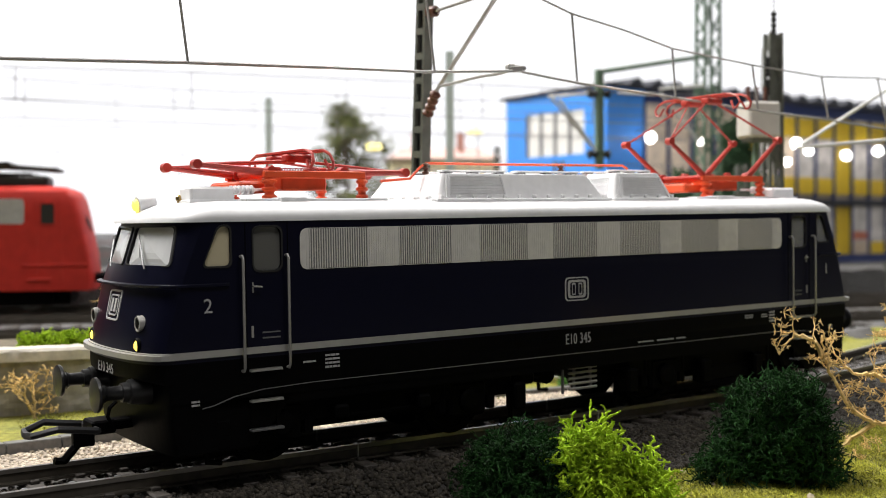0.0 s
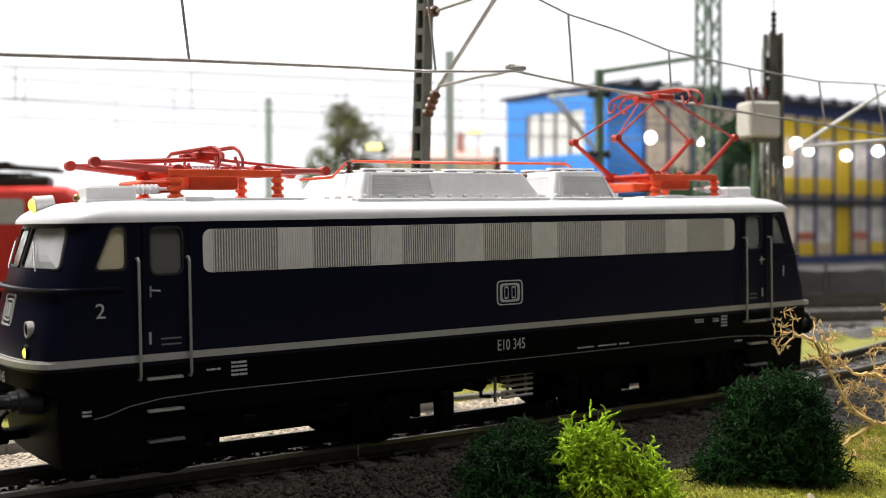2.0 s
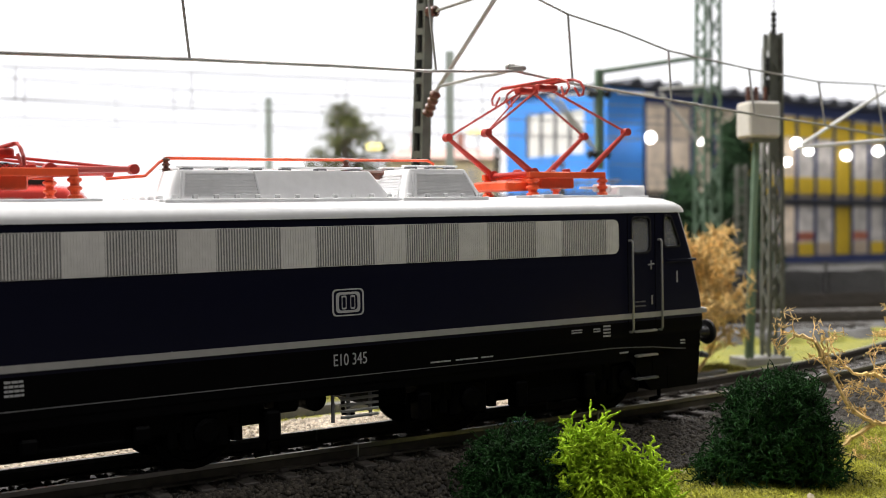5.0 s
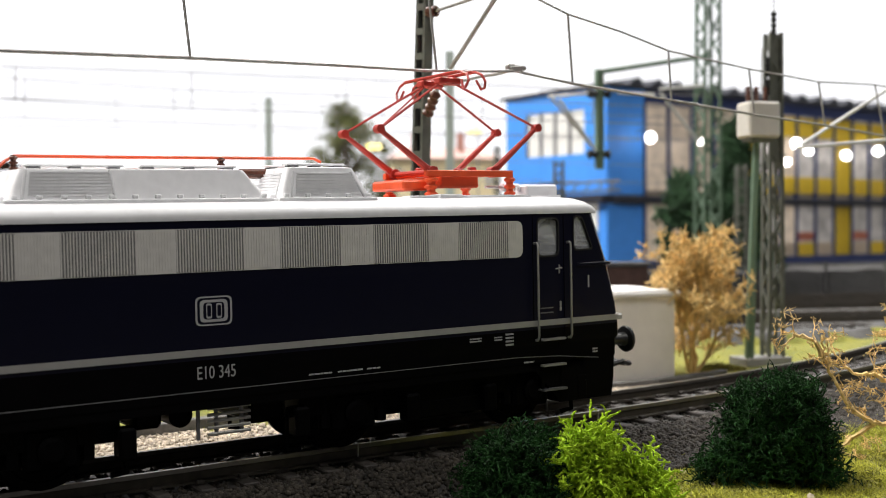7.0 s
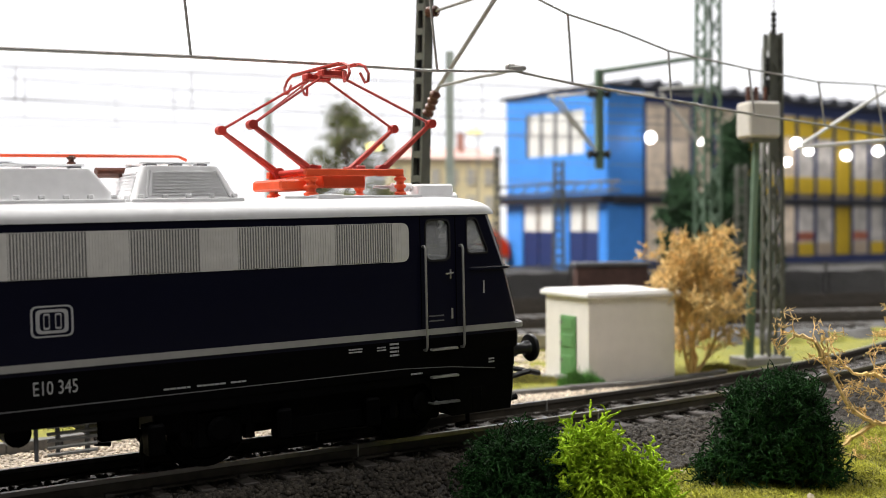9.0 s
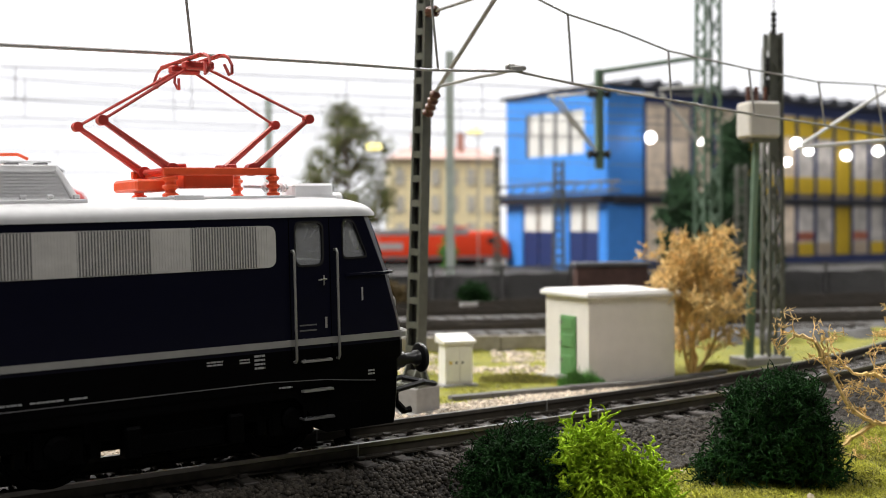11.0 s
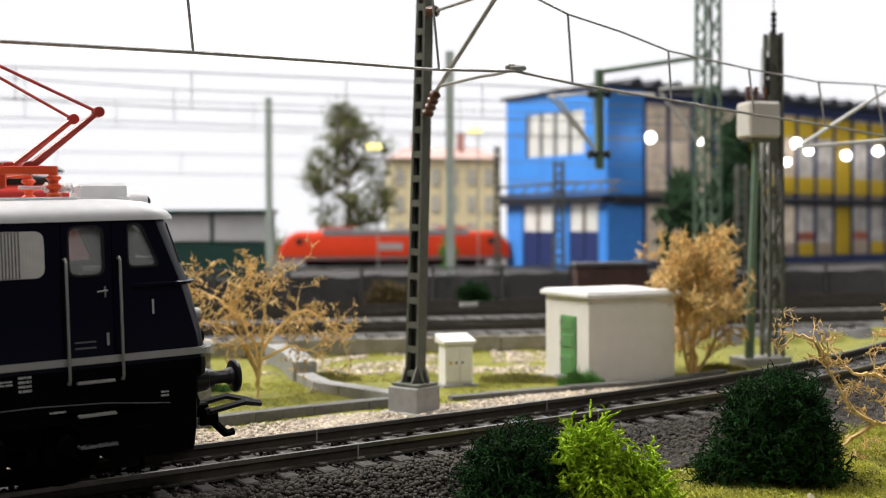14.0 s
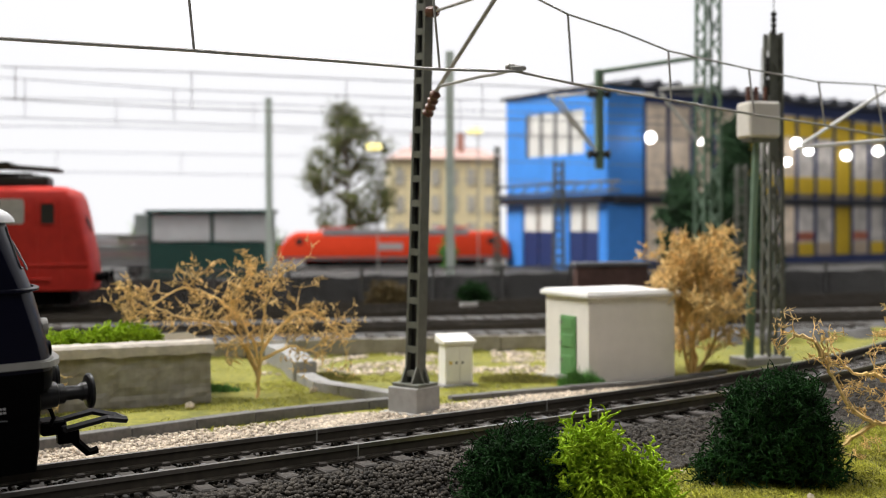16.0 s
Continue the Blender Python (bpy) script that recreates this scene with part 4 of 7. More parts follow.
# ---- the hall: a glowing white backdrop bent round the layout, unseen walls and ceiling kept dark to weaken the fill
def build_hall():
    m = glowing("white_sky_backdrop", (0.97, 0.97, 1.0), 1.05, (0.02, 0.02, 0.02))
    bm = bmesh.new()
    path = [(-1250, 1350), (-1050, 1650), (-600, 1880), (0, 1950), (600, 1900), (1100, 1700), (1300, 1400)]
    fine = []
    for (ax, ay), (bx, by) in zip(path, path[1:]):
        for k in range(6):
            fine.append((ax + (bx - ax) * k / 6, ay + (by - ay) * k / 6))
    fine.append(path[-1])
    skin(bm, [[Vector((x, y, -60)), Vector((x, y, 1100)), Vector((x * 1.02, y * 1.02 + 20, 1100)), Vector((x * 1.02, y * 1.02 + 20, -60))] for x, y in fine])
    tagged(part("backdrop", bm, m, smooth=True), "bright white sky backdrop behind the layout", "backdrop", kind="structure")
    # Unseen enclosure; its dark paint holds back fill and reflections on the locomotive.
    wall = paint("hall_wall_paint", (0.10, 0.10, 0.10), 0.8, vary=0.08, grain=40)
    bm = bmesh.new()
    box(bm, -2400, 2500, -1560, -1500, -900, 1800)
    tagged(part("wall_south", bm, wall), "unseen dark grey hall wall behind the camera", "wall", kind="structure")
    bm = bmesh.new()
    box(bm, -2400, 2500, -1560, 2300, 1800, 1860)
    tagged(part("ceiling", bm, paint("hall_ceiling_paint", (0.25, 0.25, 0.25), 0.8, vary=0.05, grain=40)), "unseen grey hall ceiling", "ceiling", kind="structure")
    for x0, x1, name in ((-2460, -2400, "wall_west"), (2500, 2560, "wall_east")):
        bm = bmesh.new()
        box(bm, x0, x1, -1560, 2300, -900, 1800)
        tagged(part(name, bm, wall), "unseen dark grey hall wall", "wall", kind="structure")
    bm = bmesh.new()
    box(bm, -2460, 2560, 2300, 2360, -900, 1800)
    tagged(part("wall_north", bm, wall), "unseen dark grey hall wall behind the backdrop", "wall", kind="structure")


build_hall()


# ---- overhead line and masts
def strand_mesh(name, paths, material, parent=None, label="", n=3, at=None):
    """Many thin tapered twigs in one mesh; each path is a list of (point, radius)."""
    vs, fs = [], []
    for path in paths:
        first = len(vs)
        for i, (p, r) in enumerate(path):
            q = path[min(i + 1, len(path) - 1)][0] - path[max(i - 1, 0)][0]
            q = q.normalized() if q.length > 1e-6 else Vector((0, 0, 1))
            s = q.orthogonal().normalized()
            u = q.cross(s)
            for k in range(n):
                a = 2 * math.pi * k / n
                vs.append((p + r * (math.cos(a) * s + math.sin(a) * u)) * MM)
        for i in range(len(path) - 1):
            for k in range(n):
                a, b = first + i * n + k, first + i * n + (k + 1) % n
                fs.append((a, b, b + n, a + n))
    me = bpy.data.meshes.new(name)
    me.from_pydata(vs, [], fs)
    me.materials.append(material)
    ob = new(name, me)
    ob.parent = parent
    if at is not None:
        ob.matrix_basis = at
    if label:
        tagged(ob, label)
    return ob


SUPPORT = Vector((15.6, 234.1, 71.8))


def build_catenary():
    # the stiff stamped wire piece on each side of the mast; its origin is the support
    sections = []
    for name, contact, carrier, drops, label in (
            ("overhead_line", [(0, 0, 0), (-18.1, -11.6, -1.0), (-35.1, -22.4, -1.0), (-59.3, -37.8, -1.3), (-86.0, -55.1, -2.0), (-150, -96, -3.2)],
             [(-18.0, -11.3, 20), (-40, -26, 14.5), (-60, -38, 11.3), (-86, -55, 10.3), (-150, -96, 12.0)], (0.11, 0.40, 0.80), "grey overhead wire with droppers, held by the slim mast"),
            ("overhead_line", [(0, 0, 0), (12.5, 8.2, -1.5), (37.3, 25.2, -3.3), (61.6, 43.6, -4.9), (86.3, 64.7, -5.7), (113.5, 92.3, -6.6), (160, 150, -8)],
             [(-17.9, -11.0, 21), (5.0, 3.7, 15.6), (11.5, 8.2, 13.4), (24.4, 16.6, 11.0), (36.6, 25.2, 8.1), (60.2, 43.6, 6.4), (84.5, 64.7, 5.8), (109.4, 90.4, 8.2), (160, 150, 10)],
             (), "grey overhead wire with carrier cable and droppers on the curve")):
        root = thing(name, SUPPORT, label, "overhead wire", "overhead line")
        bm = bmesh.new()
        pipe(bm, contact, 0.30, 6)
        part("contact_wire", bm, WIRE, root, smooth=True)
        bm = bmesh.new()
        pipe(bm, carrier, 0.22, 6)
        part("carrier_cable", bm, WIRE, root, smooth=True)
        sections.append((root, contact, carrier))
    left, right = sections[0][0], sections[1][0]
    for root, drops in ((left, (((-60.1, -37.8, 11.3), (-59.0, -37.6, -1.3)), ((-17.9, -11.0, 20.0), (-16.1, -10.4, -1.1)))),
                        (right, (((11.5, 8.2, 13.4), (12.5, 8.2, -1.5)), ((36.6, 25.2, 8.1), (37.3, 25.2, -3.3)), ((60.2, 43.6, 6.4), (61.6, 43.6, -4.9)), ((84.5, 64.7, 5.8), (86.3, 64.7, -5.7)), ((109.4, 90.4, 8.2), (112.6, 91.0, -6.5))))):
        for a, b in drops:
            bm = bmesh.new()
            rod(bm, a, b, 0.25, 6)
            part("dropper", bm, WIRE, root)
    return left, right


WIRE_LEFT, WIRE_RIGHT = build_catenary()


def build_slim_mast():
    """Ladder-web mast on a concrete footing, with the bracket that holds the wire."""
    turn = math.degrees(math.atan2(8.0, 5.7))
    foot = thing("mast_footing", (-7.2, 269.6, -5.4), "grey concrete footing block under the slim mast", "footing", turn=turn)
    bm = bmesh.new()
    box(bm, -4.6, 4.8, -4.4, 4.4, 0, 6.6, 0.25)
    part("block", bm, CONCRETE, foot)
    bm = bmesh.new()
    box(bm, -6.2, 6.2, -6.0, 6.0, -0.4, 0.7, 0.2)
    part("plinth", bm, CONCRETE, foot)
    mast = thing("catenary_mast", (-7.2, 269.6, 1.2), "slim grey-green ladder-web catenary mast", "mast", turn=turn)
    mast.matrix_basis = Matrix.Translation(S((-6.9, 269.6, 1.2))) @ Matrix.Rotation(radians(1.75), 4, "Y") @ Matrix.Rotation(radians(turn), 4, "Z")
    for y in (-1, 1):
        bm = bmesh.new()
        skin(bm, [[Vector((x, y * k + e, z)) for x, e in ((-1.7, -0.3), (1.7, -0.3), (1.7, 0.3), (-1.7, 0.3))] for z, k in ((0.8, 1.6), (105, 0.95))])
        part("stile", bm, MASTGREEN, mast)
    n = 18
    for side in (-1, 1):
        for k in range(n):
            z = 3.0 + k * 5.85
            x, w = side * 1.45, 1.6 - 0.65 * z / 105
            bm = bmesh.new()
            box(bm, x - 0.28, x + 0.28, -w, w, z - 0.8, z + 0.8)
            part("rung", bm, MASTGREEN, mast)
    # Black plate added inside; its colour gives the dark of the rung holes.
    bm = bmesh.new()
    skin(bm, [[Vector((x, y * k, z)) for x, y in ((-0.25, -1), (0.25, -1), (0.25, 1), (-0.25, 1))] for z, k in ((0.8, 1.45), (104.5, 0.8))])
    part("infill_plate", bm, RUBBER, mast)
    bm = bmesh.new()
    box(bm, -4.0, 4.0, -4.0, 4.0, 0, 0.8, 0.1)
    part("base_plate", bm, MASTGREEN, mast)
    for sx in (-1, 1):
        for y in (-1.6, 1.6):
            bm = bmesh.new()
            skin(bm, [[Vector((sx * 1.6, y + e, 0.8)), Vector((sx * 3.7, y + e, 0.8)), Vector((sx * 1.6, y + e, 5.0))] for e in (-0.2, 0.2)])
            part("gusset", bm, MASTGREEN, mast)
    for y, sy in ((-1.8, -1), (1.8, 1)):
        for x in (-1.0, 1.0):
            bm = bmesh.new()
            skin(bm, [[Vector((x + e, y, 0.8)), Vector((x + e, y + sy * 1.7, 0.8)), Vector((x + e, y, 4.6))] for e in (-0.2, 0.2)])
            part("gusset", bm, MASTGREEN, mast)
    # bracket
    arm = thing("bracket_arm", (-4.0, 268.0, 66.0), "grey tube bracket with brown insulators", "bracket")
    o = Vector((-4.0, 268.0, 66.0))

    def at(x, y, z):
        return Vector((x, y, z)) - o

    bm = bmesh.new()
    pipe(bm, [at(-1.4, 262.8, 71.3), at(11.6, 245.0, 89.2), at(15.4, 240.0, 94.5)], 0.5, 8)
    part("diagonal_tube", bm, WIRE, arm, smooth=True)
    bm = bmesh.new()
    pipe(bm, [at(-1.6, 265.5, 90.4), at(7.0, 250.0, 90.2), at(14, 238, 93.5)], 0.35, 6)
    part("top_tube", bm, WIRE, arm, smooth=True)
    bm = bmesh.new()
    pipe(bm, [at(-1.0, 262.0, 72.2), at(8.5, 246, 72.4), at(11.5, 240.5, 72.1), at(15.2, 234.6, 72.3)], 0.34, 6)
    part("registration_arm", bm, SILVER, arm, smooth=True)
    bm = bmesh.new()
    turned(bm, at(13.2, 234.4, 72.9), (1, 0.35, -0.05), ((0, 0.35), (0.4, 0.8), (1.8, 0.75), (2.6, 0.5), (4.2, 0.55), (4.6, 0.3)), 10)
    box(bm, 15.6 - o.x - 1.4, 15.6 - o.x + 1.2, 234.1 - o.y - 0.5, 234.1 - o.y + 0.5, 71.6 - o.z, 72.9 - o.z, 0.2)
    part("clamp", bm, SILVER, arm)
    for p, d in ((at(-3.6, 267.4, 66.0), Vector((2.2, -4.6, 5.3))), (at(-3.4, 267.5, 90.6), Vector((1.8, -2.0, -0.2)))):
        bm = bmesh.new()
        L = d.length
        prof = [(0, 0.6)]
        for k in range(4):
            a = L * (k + 0.1) / 4
            prof += [(a, 1.0), (a + 0.35, 1.35), (a + 0.8, 1.35), (a + 1.1, 1.0)]
        prof.append((L, 0.6))
        turned(bm, p, d, prof, 12)
        part("insulator", bm, BROWN, arm)


build_slim_mast()


def lattice(parent, w0, w1, h, bay, r, material):
    """Four corner angles with crossed braces, tapering."""
    def corner(i, z):
        k = (w0 + (w1 - w0) * z / h) / 2
        return Vector(((-1, 1, 1, -1)[i] * k, (-1, -1, 1, 1)[i] * k, z))
    for i in range(4):
        bm = bmesh.new()
        rod(bm, corner(i, 0), corner(i, h), r, 4)
        part("leg", bm, material, parent)
    n = int(h / bay)
    for i in range(4):
        for k in range(n):
            z0, z1 = h * k / n, h * (k + 1) / n
            a, b = (i, (i + 1) % 4) if k % 2 else ((i + 1) % 4, i)
            bm = bmesh.new()
            rod(bm, corner(a, z0), corner(b, z1), r * 0.7, 4)
            part("brace", bm, material, parent)


def build_transformer_mast():
    foot = thing("mast_footing", (101.5, 357.5, -6.0), "wide grey concrete footing beside the curve", "footing", turn=20)
    bm = bmesh.new()
    box(bm, -8.5, 8.5, -5, 5, 0, 3.6, 0.3)
    part("block", bm, CONCRETE, foot)
    mast = thing("transformer_mast", (105.6, 358.5, -2.4), "dark grey-green lattice mast with insulators", "mast", turn=12)
    lattice(mast, 4.8, 3.6, 103.0, 7.0, 0.7, MASTGREEN)
    bm = bmesh.new()
    box(bm, -1.6, 1.7, -1.2, -0.4, 62, 102.8, 0.1)
    part("infill_plate", bm, MASTGREEN, mast)
    for z, hgt, x in ((102.5, 7.0, -1.0), (89.0, 6.0, -3.2), (83.0, 5.0, -3.2)):
        bm = bmesh.new()
        insulator(bm, (x, -2.2, z), hgt, 1.0, 4)
        part("insulator", bm, RUBBER, mast)
    bm = bmesh.new()
    pipe(bm, [(-1, -2.2, 107.5), (-1, -2.2, 118)], 0.2, 5)
    pipe(bm, [(-2.6, -2.2, 95), (-5.0, -2.2, 98), (-5.4, -2.2, 86), (-3.0, -2.2, 80)], 0.2, 5)
    part("jumper_cable", bm, WIRE, mast)
    post = thing("support_post", (96.8, 353.6, -3.0), "pale grey-green post under the transformer box", "post")
    bm = bmesh.new()
    skin(bm, [ring_of((0, 0, 0), (0, 0, 1), 1.5, 6), ring_of((2.2, 0, 70), (0, 0, 1), 1.1, 6)])
    part("pole", bm, MASTPALE, post)
    tr = thing("transformer_box", (99.2, 352.5, 66.8), "off-white transformer box with brown insulators on the mast", "transformer", turn=14)
    bm = bmesh.new()
    box(bm, -5.4, 5.4, -4.4, 4.4, 0, 11.2, 0.7)
    part("housing", bm, paint("off_white_plastic", (0.55, 0.52, 0.47), 0.5, vary=0.05), tr)
    bm = bmesh.new()
    box(bm, -4.0, 4.0, -3.5, 3.5, -1.2, 0.2, 0.2)
    part("base_tray", bm, MASTGREEN, tr)
    for x in (-3.6, -0.6, 2.4):
        bm = bmesh.new()
        insulator(bm, (x, 0, 11.5), 4.6, 0.85, 4)
        part("insulator", bm, BROWN, tr)
    # bracket reaching in from a mast beyond the curve
    br = thing("bracket_arm", (150, 338, 62), "pale grey tube bracket over the curve", "bracket")
    for a, b, r in (((107.3, 335, 63.6), (150, 338, 90.5), 0.55), ((105.8, 335, 62.6), (150, 338, 66.5), 0.5)):
        bm = bmesh.new()
        o = Vector((150, 338, 62))
        rod(bm, Vector(a) - o, Vector(b) - o, r, 8)
        part("tube", bm, TUBEPALE, br)
    bm = bmesh.new()
    rod(bm, (0, 0, -67), (0, 0, 32), 1.6, 8)
    part("pole", bm, MASTGREEN, br)


build_transformer_mast()


# ---- beside the track
def build_shed():
    turn = 24.0
    shed = thing("relay_hut", (40.6, 312.0, -5.2), "small off-white trackside hut with flat roof and green door", "hut", turn=turn)
    bm = bmesh.new()
    box(bm, 0, 29.0, 0, 24.5, 0, 24.4, 0.15)
    part("wall", bm, WHITEWALL, shed)
    bm = bmesh.new()
    box(bm, -1.3, 30.3, -1.3, 25.8, 24.4, 25.8, 0.3)
    box(bm, -0.6, 29.6, -0.6, 25.1, 25.8, 26.3, 0.2)
    part("roof", bm, paint("white_roof_slab", (0.78, 0.77, 0.75), 0.5, vary=0.04), shed, "flat white roof slab")
    green = paint("sage_green_door_paint", (0.10, 0.25, 0.085), 0.5, vary=0.1, grain=3)
    bm = bmesh.new()
    box(bm, -0.45, 0.1, 6.6, 15.2, 1.6, 19.0, 0.15)
    door = part("door", bm, green, shed, "sage green panelled door")
    for z in (4.0, 10.0, 15.0):
        bm = bmesh.new()
        box(bm, -0.65, -0.4, 8.0, 13.8, z, z + 3.4, 0.1)
        part("panel", bm, green, door)
    for z in (5.5, 10.5, 16.5):
        bm = bmesh.new()
        box(bm, -0.75, -0.4, 14.2, 15.1, z, z + 0.9)
        part("hinge", bm, SILVER, door)
    bm = bmesh.new()
    box(bm, -1.6, 0.2, 5.4, 16.4, 0, 1.5, 0.1)
    part("door_step", bm, CONCRETE, shed)
    bm = bmesh.new()
    box(bm, -2.5, 31, -2.2, 26.5, -0.4, 0.5, 0.2)
    part("plinth", bm, CONCRETE, shed)
    cab = thing("switch_cabinet", (0.5, 308.2, -5.2), "small white trackside switch cabinet with two doors", "cabinet", turn=20)
    white = paint("white_plastic", (0.85, 0.83, 0.80), 0.45, vary=0.04)
    bm = bmesh.new()
    box(bm, 0, 8.2, 0, 5.6, 0.9, 12.6, 0.2)
    part("housing", bm, white, cab)
    bm = bmesh.new()
    skin(bm, [[Vector((-0.7, y, z)) for y, z in ((-0.8, 12.3), (6.4, 12.3), (6.4, 14.6), (-0.8, 13.0))], [Vector((8.9, y, z)) for y, z in ((-0.8, 12.3), (6.4, 12.3), (6.4, 14.6), (-0.8, 13.0))]])
    part("lid", bm, white, cab, "sloping white lid")
    for x in (0.5, 4.2):
        bm = bmesh.new()
        box(bm, x, x + 3.5, -0.22, 0.05, 1.5, 11.8, 0.1)
        door = part("door", bm, white, cab)
        bm = bmesh.new()
        turned(bm, (x + (2.8 if x < 1 else 0.8), -0.2, 7.0), (0, -1, 0), ((0, 0.35), (0.2, 0.3)), 8)
        part("lock", bm, RUBBER, door)
    bm = bmesh.new()
    box(bm, 1.1, 1.9, -0.3, -0.15, 6.6, 7.4)
    part("warning_sticker", bm, YELLOW, cab, "small yellow sticker")
    bm = bmesh.new()
    box(bm, -1.2, 9.4, -1.2, 6.4, -0.4, 0.95, 0.2)
    part("plinth", bm, CONCRETE, cab)


build_shed()


def stone_row(name, pts, wide, high, piece, material, label, base):
    """A row of cut stones along a line; each stone is a part."""
    root = thing(name, (pts[0][0], pts[0][1], base), label, "kerb", kind="structure")
    o = Vector((pts[0][0], pts[0][1], base))
    k = 0
    for (ax, ay), (bx, by) in zip(pts, pts[1:]):
        d = Vector((bx - ax, by - ay, 0))
        n = max(1, round(d.length / piece))
        for i in range(n):
            c = Vector((ax, ay, base)) + d * (i + 0.5) / n - o
            c.z = ground_z(c.x + o.x, c.y + o.y, False) - base - 0.3
            bm = bmesh.new()
            L = d.length / n
            box(bm, -L / 2 + 0.08, L / 2 - 0.08, -wide / 2, wide / 2, -0.6, high + random.uniform(-0.12, 0.12), 0.18)
            for v in bm.verts:
                v.co += Vector((random.uniform(-0.07, 0.07), random.uniform(-0.1, 0.1), random.uniform(-0.06, 0.06)))
            part("stone", bm, material, root, at=Matrix.Translation(c * MM) @ Matrix.Rotation(math.atan2(d.y, d.x), 4, "Z"))


stone_row("kerb", [(-104, 206), (-78, 226.5), (-44, 256.5), (-19, 273.5), (-13.5, 277)], 3.0, 2.6, 13, KERBSTONE, "grey concrete kerb stones beside the gravel verge", -5)
stone_row("kerb", [(1.5, 285), (33, 300.5), (60, 314), (84, 334)], 2.6, 1.7, 14, KERBSTONE, "grey concrete kerb stones in front of the hut", -5)
stone_row("low_wall", [(-12, 282), (-33, 304), (-40, 322)], 5.0, 3.0, 12, CONCRETE, "low grey concrete retaining wall beside the mast", -5)
stone_row("low_wall", [(-40, 322), (-46, 345), (-56, 372)], 7.0, 6.0, 14, CONCRETE, "stepped grey concrete retaining wall", -5)
stone_row("yard_edge", [(-150, 364), (-100, 374), (-50, 384), (0, 394), (60, 406)], 3.0, 4.6, 22, OLDCONCRETE, "weathered grey edging along the yard", -5)


def build_planter():
    d = Vector((0.92, 0.39))
    turn = math.degrees(math.atan2(d.y, d.x))
    p = thing("concrete_planter", (-59.2, 284.2, -5.4), "weathered grey concrete retaining block with a pale top edge", "planter", turn=turn)
    bm = bmesh.new()
    nx, nz = 90, 12

    def worn(x, z):
        return 0.5 * noise.noise(Vector((x / 6, z / 4, 1))) + 0.3 * noise.noise(Vector((x / 2, z / 1.5, 5))) + (0.5 if z < 3.2 + noise.noise(Vector((x / 8, 0, 9))) else 0.0) * -0.8

    rows = [[bm.verts.new((-120 + 120 * i / nx, worn(-120 + 120 * i / nx, 13.0 * j / nz), 13.0 * j / nz)) for i in range(nx + 1)] for j in range(nz + 1)]
    for j in range(nz):
        for i in range(nx):
            bm.faces.new((rows[j][i], rows[j][i + 1], rows[j + 1][i + 1], rows[j + 1][i]))
    side = [[bm.verts.new((0.3 * noise.noise(Vector((0, j, k))), 34 * k / 6, 13.0 * j / nz)) if k else rows[j][nx] for k in range(7)] for j in range(nz + 1)]
    for j in range(nz):
        for k in range(6):
            bm.faces.new((side[j][k], side[j][k + 1], side[j + 1][k + 1], side[j + 1][k]))
    box(bm, -120, -1.5, 2.0, 34, 0, 12.9)
    part("wall", bm, OLDCONCRETE, p)
    bm = bmesh.new()
    pale = paint("pale_worn_concrete", (0.50, 0.46, 0.40), 0.85, vary=0.18, grain=2.5, bump=0.4)
    rings = []
    for k in range(101):
        x = -120 + 120.8 * k / 100
        a, b, c = (noise.noise(Vector((x / s, 0, o))) for s, o in ((3.5, 2), (1.3, 4), (5, 8)))
        rings.append([Vector((x, -1.0 + 0.5 * a + 0.25 * b, 13.1 + 0.5 * c)), Vector((x, -0.9 + 0.4 * a, 15.4 + 0.25 * b)), Vector((x, -0.2 + 0.3 * a, 16.1 + 0.2 * c)), Vector((x, 5.5, 16.2 + 0.2 * b)), Vector((x, 5.5, 13.0))])
    skin(bm, rings)
    part("coping", bm, pale, p, "pale chipped concrete coping", smooth=True)
    bm = bmesh.new()
    box(bm, -120, 0.4, 5.5, 34, 13.0, 15.4)
    part("soil", bm, paint("brown_soil", (0.12, 0.10, 0.06), 0.9, vary=0.3, grain=2, bump=0.5), p)
    return p, d, turn


PLANTER, PDIR, PTURN = build_planter()


# ---- bushes, shrubs and grass
def flock_paths(c, radii, count, length, r, droop=0.0, inner=0.45, rng=random):
    out = []
    c = Vector(c)
    while len(out) < count:
        d = Vector((rng.gauss(0, 1), rng.gauss(0, 1), rng.gauss(0, 1))).normalized()
        if d.z < -0.55:
            continue
        lump = 0.82 + 0.36 * noise.noise(d * 2.2 + c * 0.1) + 0.24 * noise.noise(d * 5 + c)
        k = rng.uniform(inner, 1.0) * lump
        p = c + Vector((d.x * radii[0], d.y * radii[1], d.z * radii[2])) * k
        v = (d + Vector((rng.gauss(0, 0.7), rng.gauss(0, 0.7), rng.gauss(0, 0.7)))).normalized()
        path, L = [(p, r)], length * rng.uniform(0.5, 1.2)
        for i in range(4):
            v = (v + Vector((rng.gauss(0, 0.75), rng.gauss(0, 0.75), rng.gauss(0, 0.75) - droop))).normalized()
            p = p + v * L / 4
            path.append((p, r * (1.0, 1.2, 0.9, 1.1)[i]))
        out.append(path)
    return out


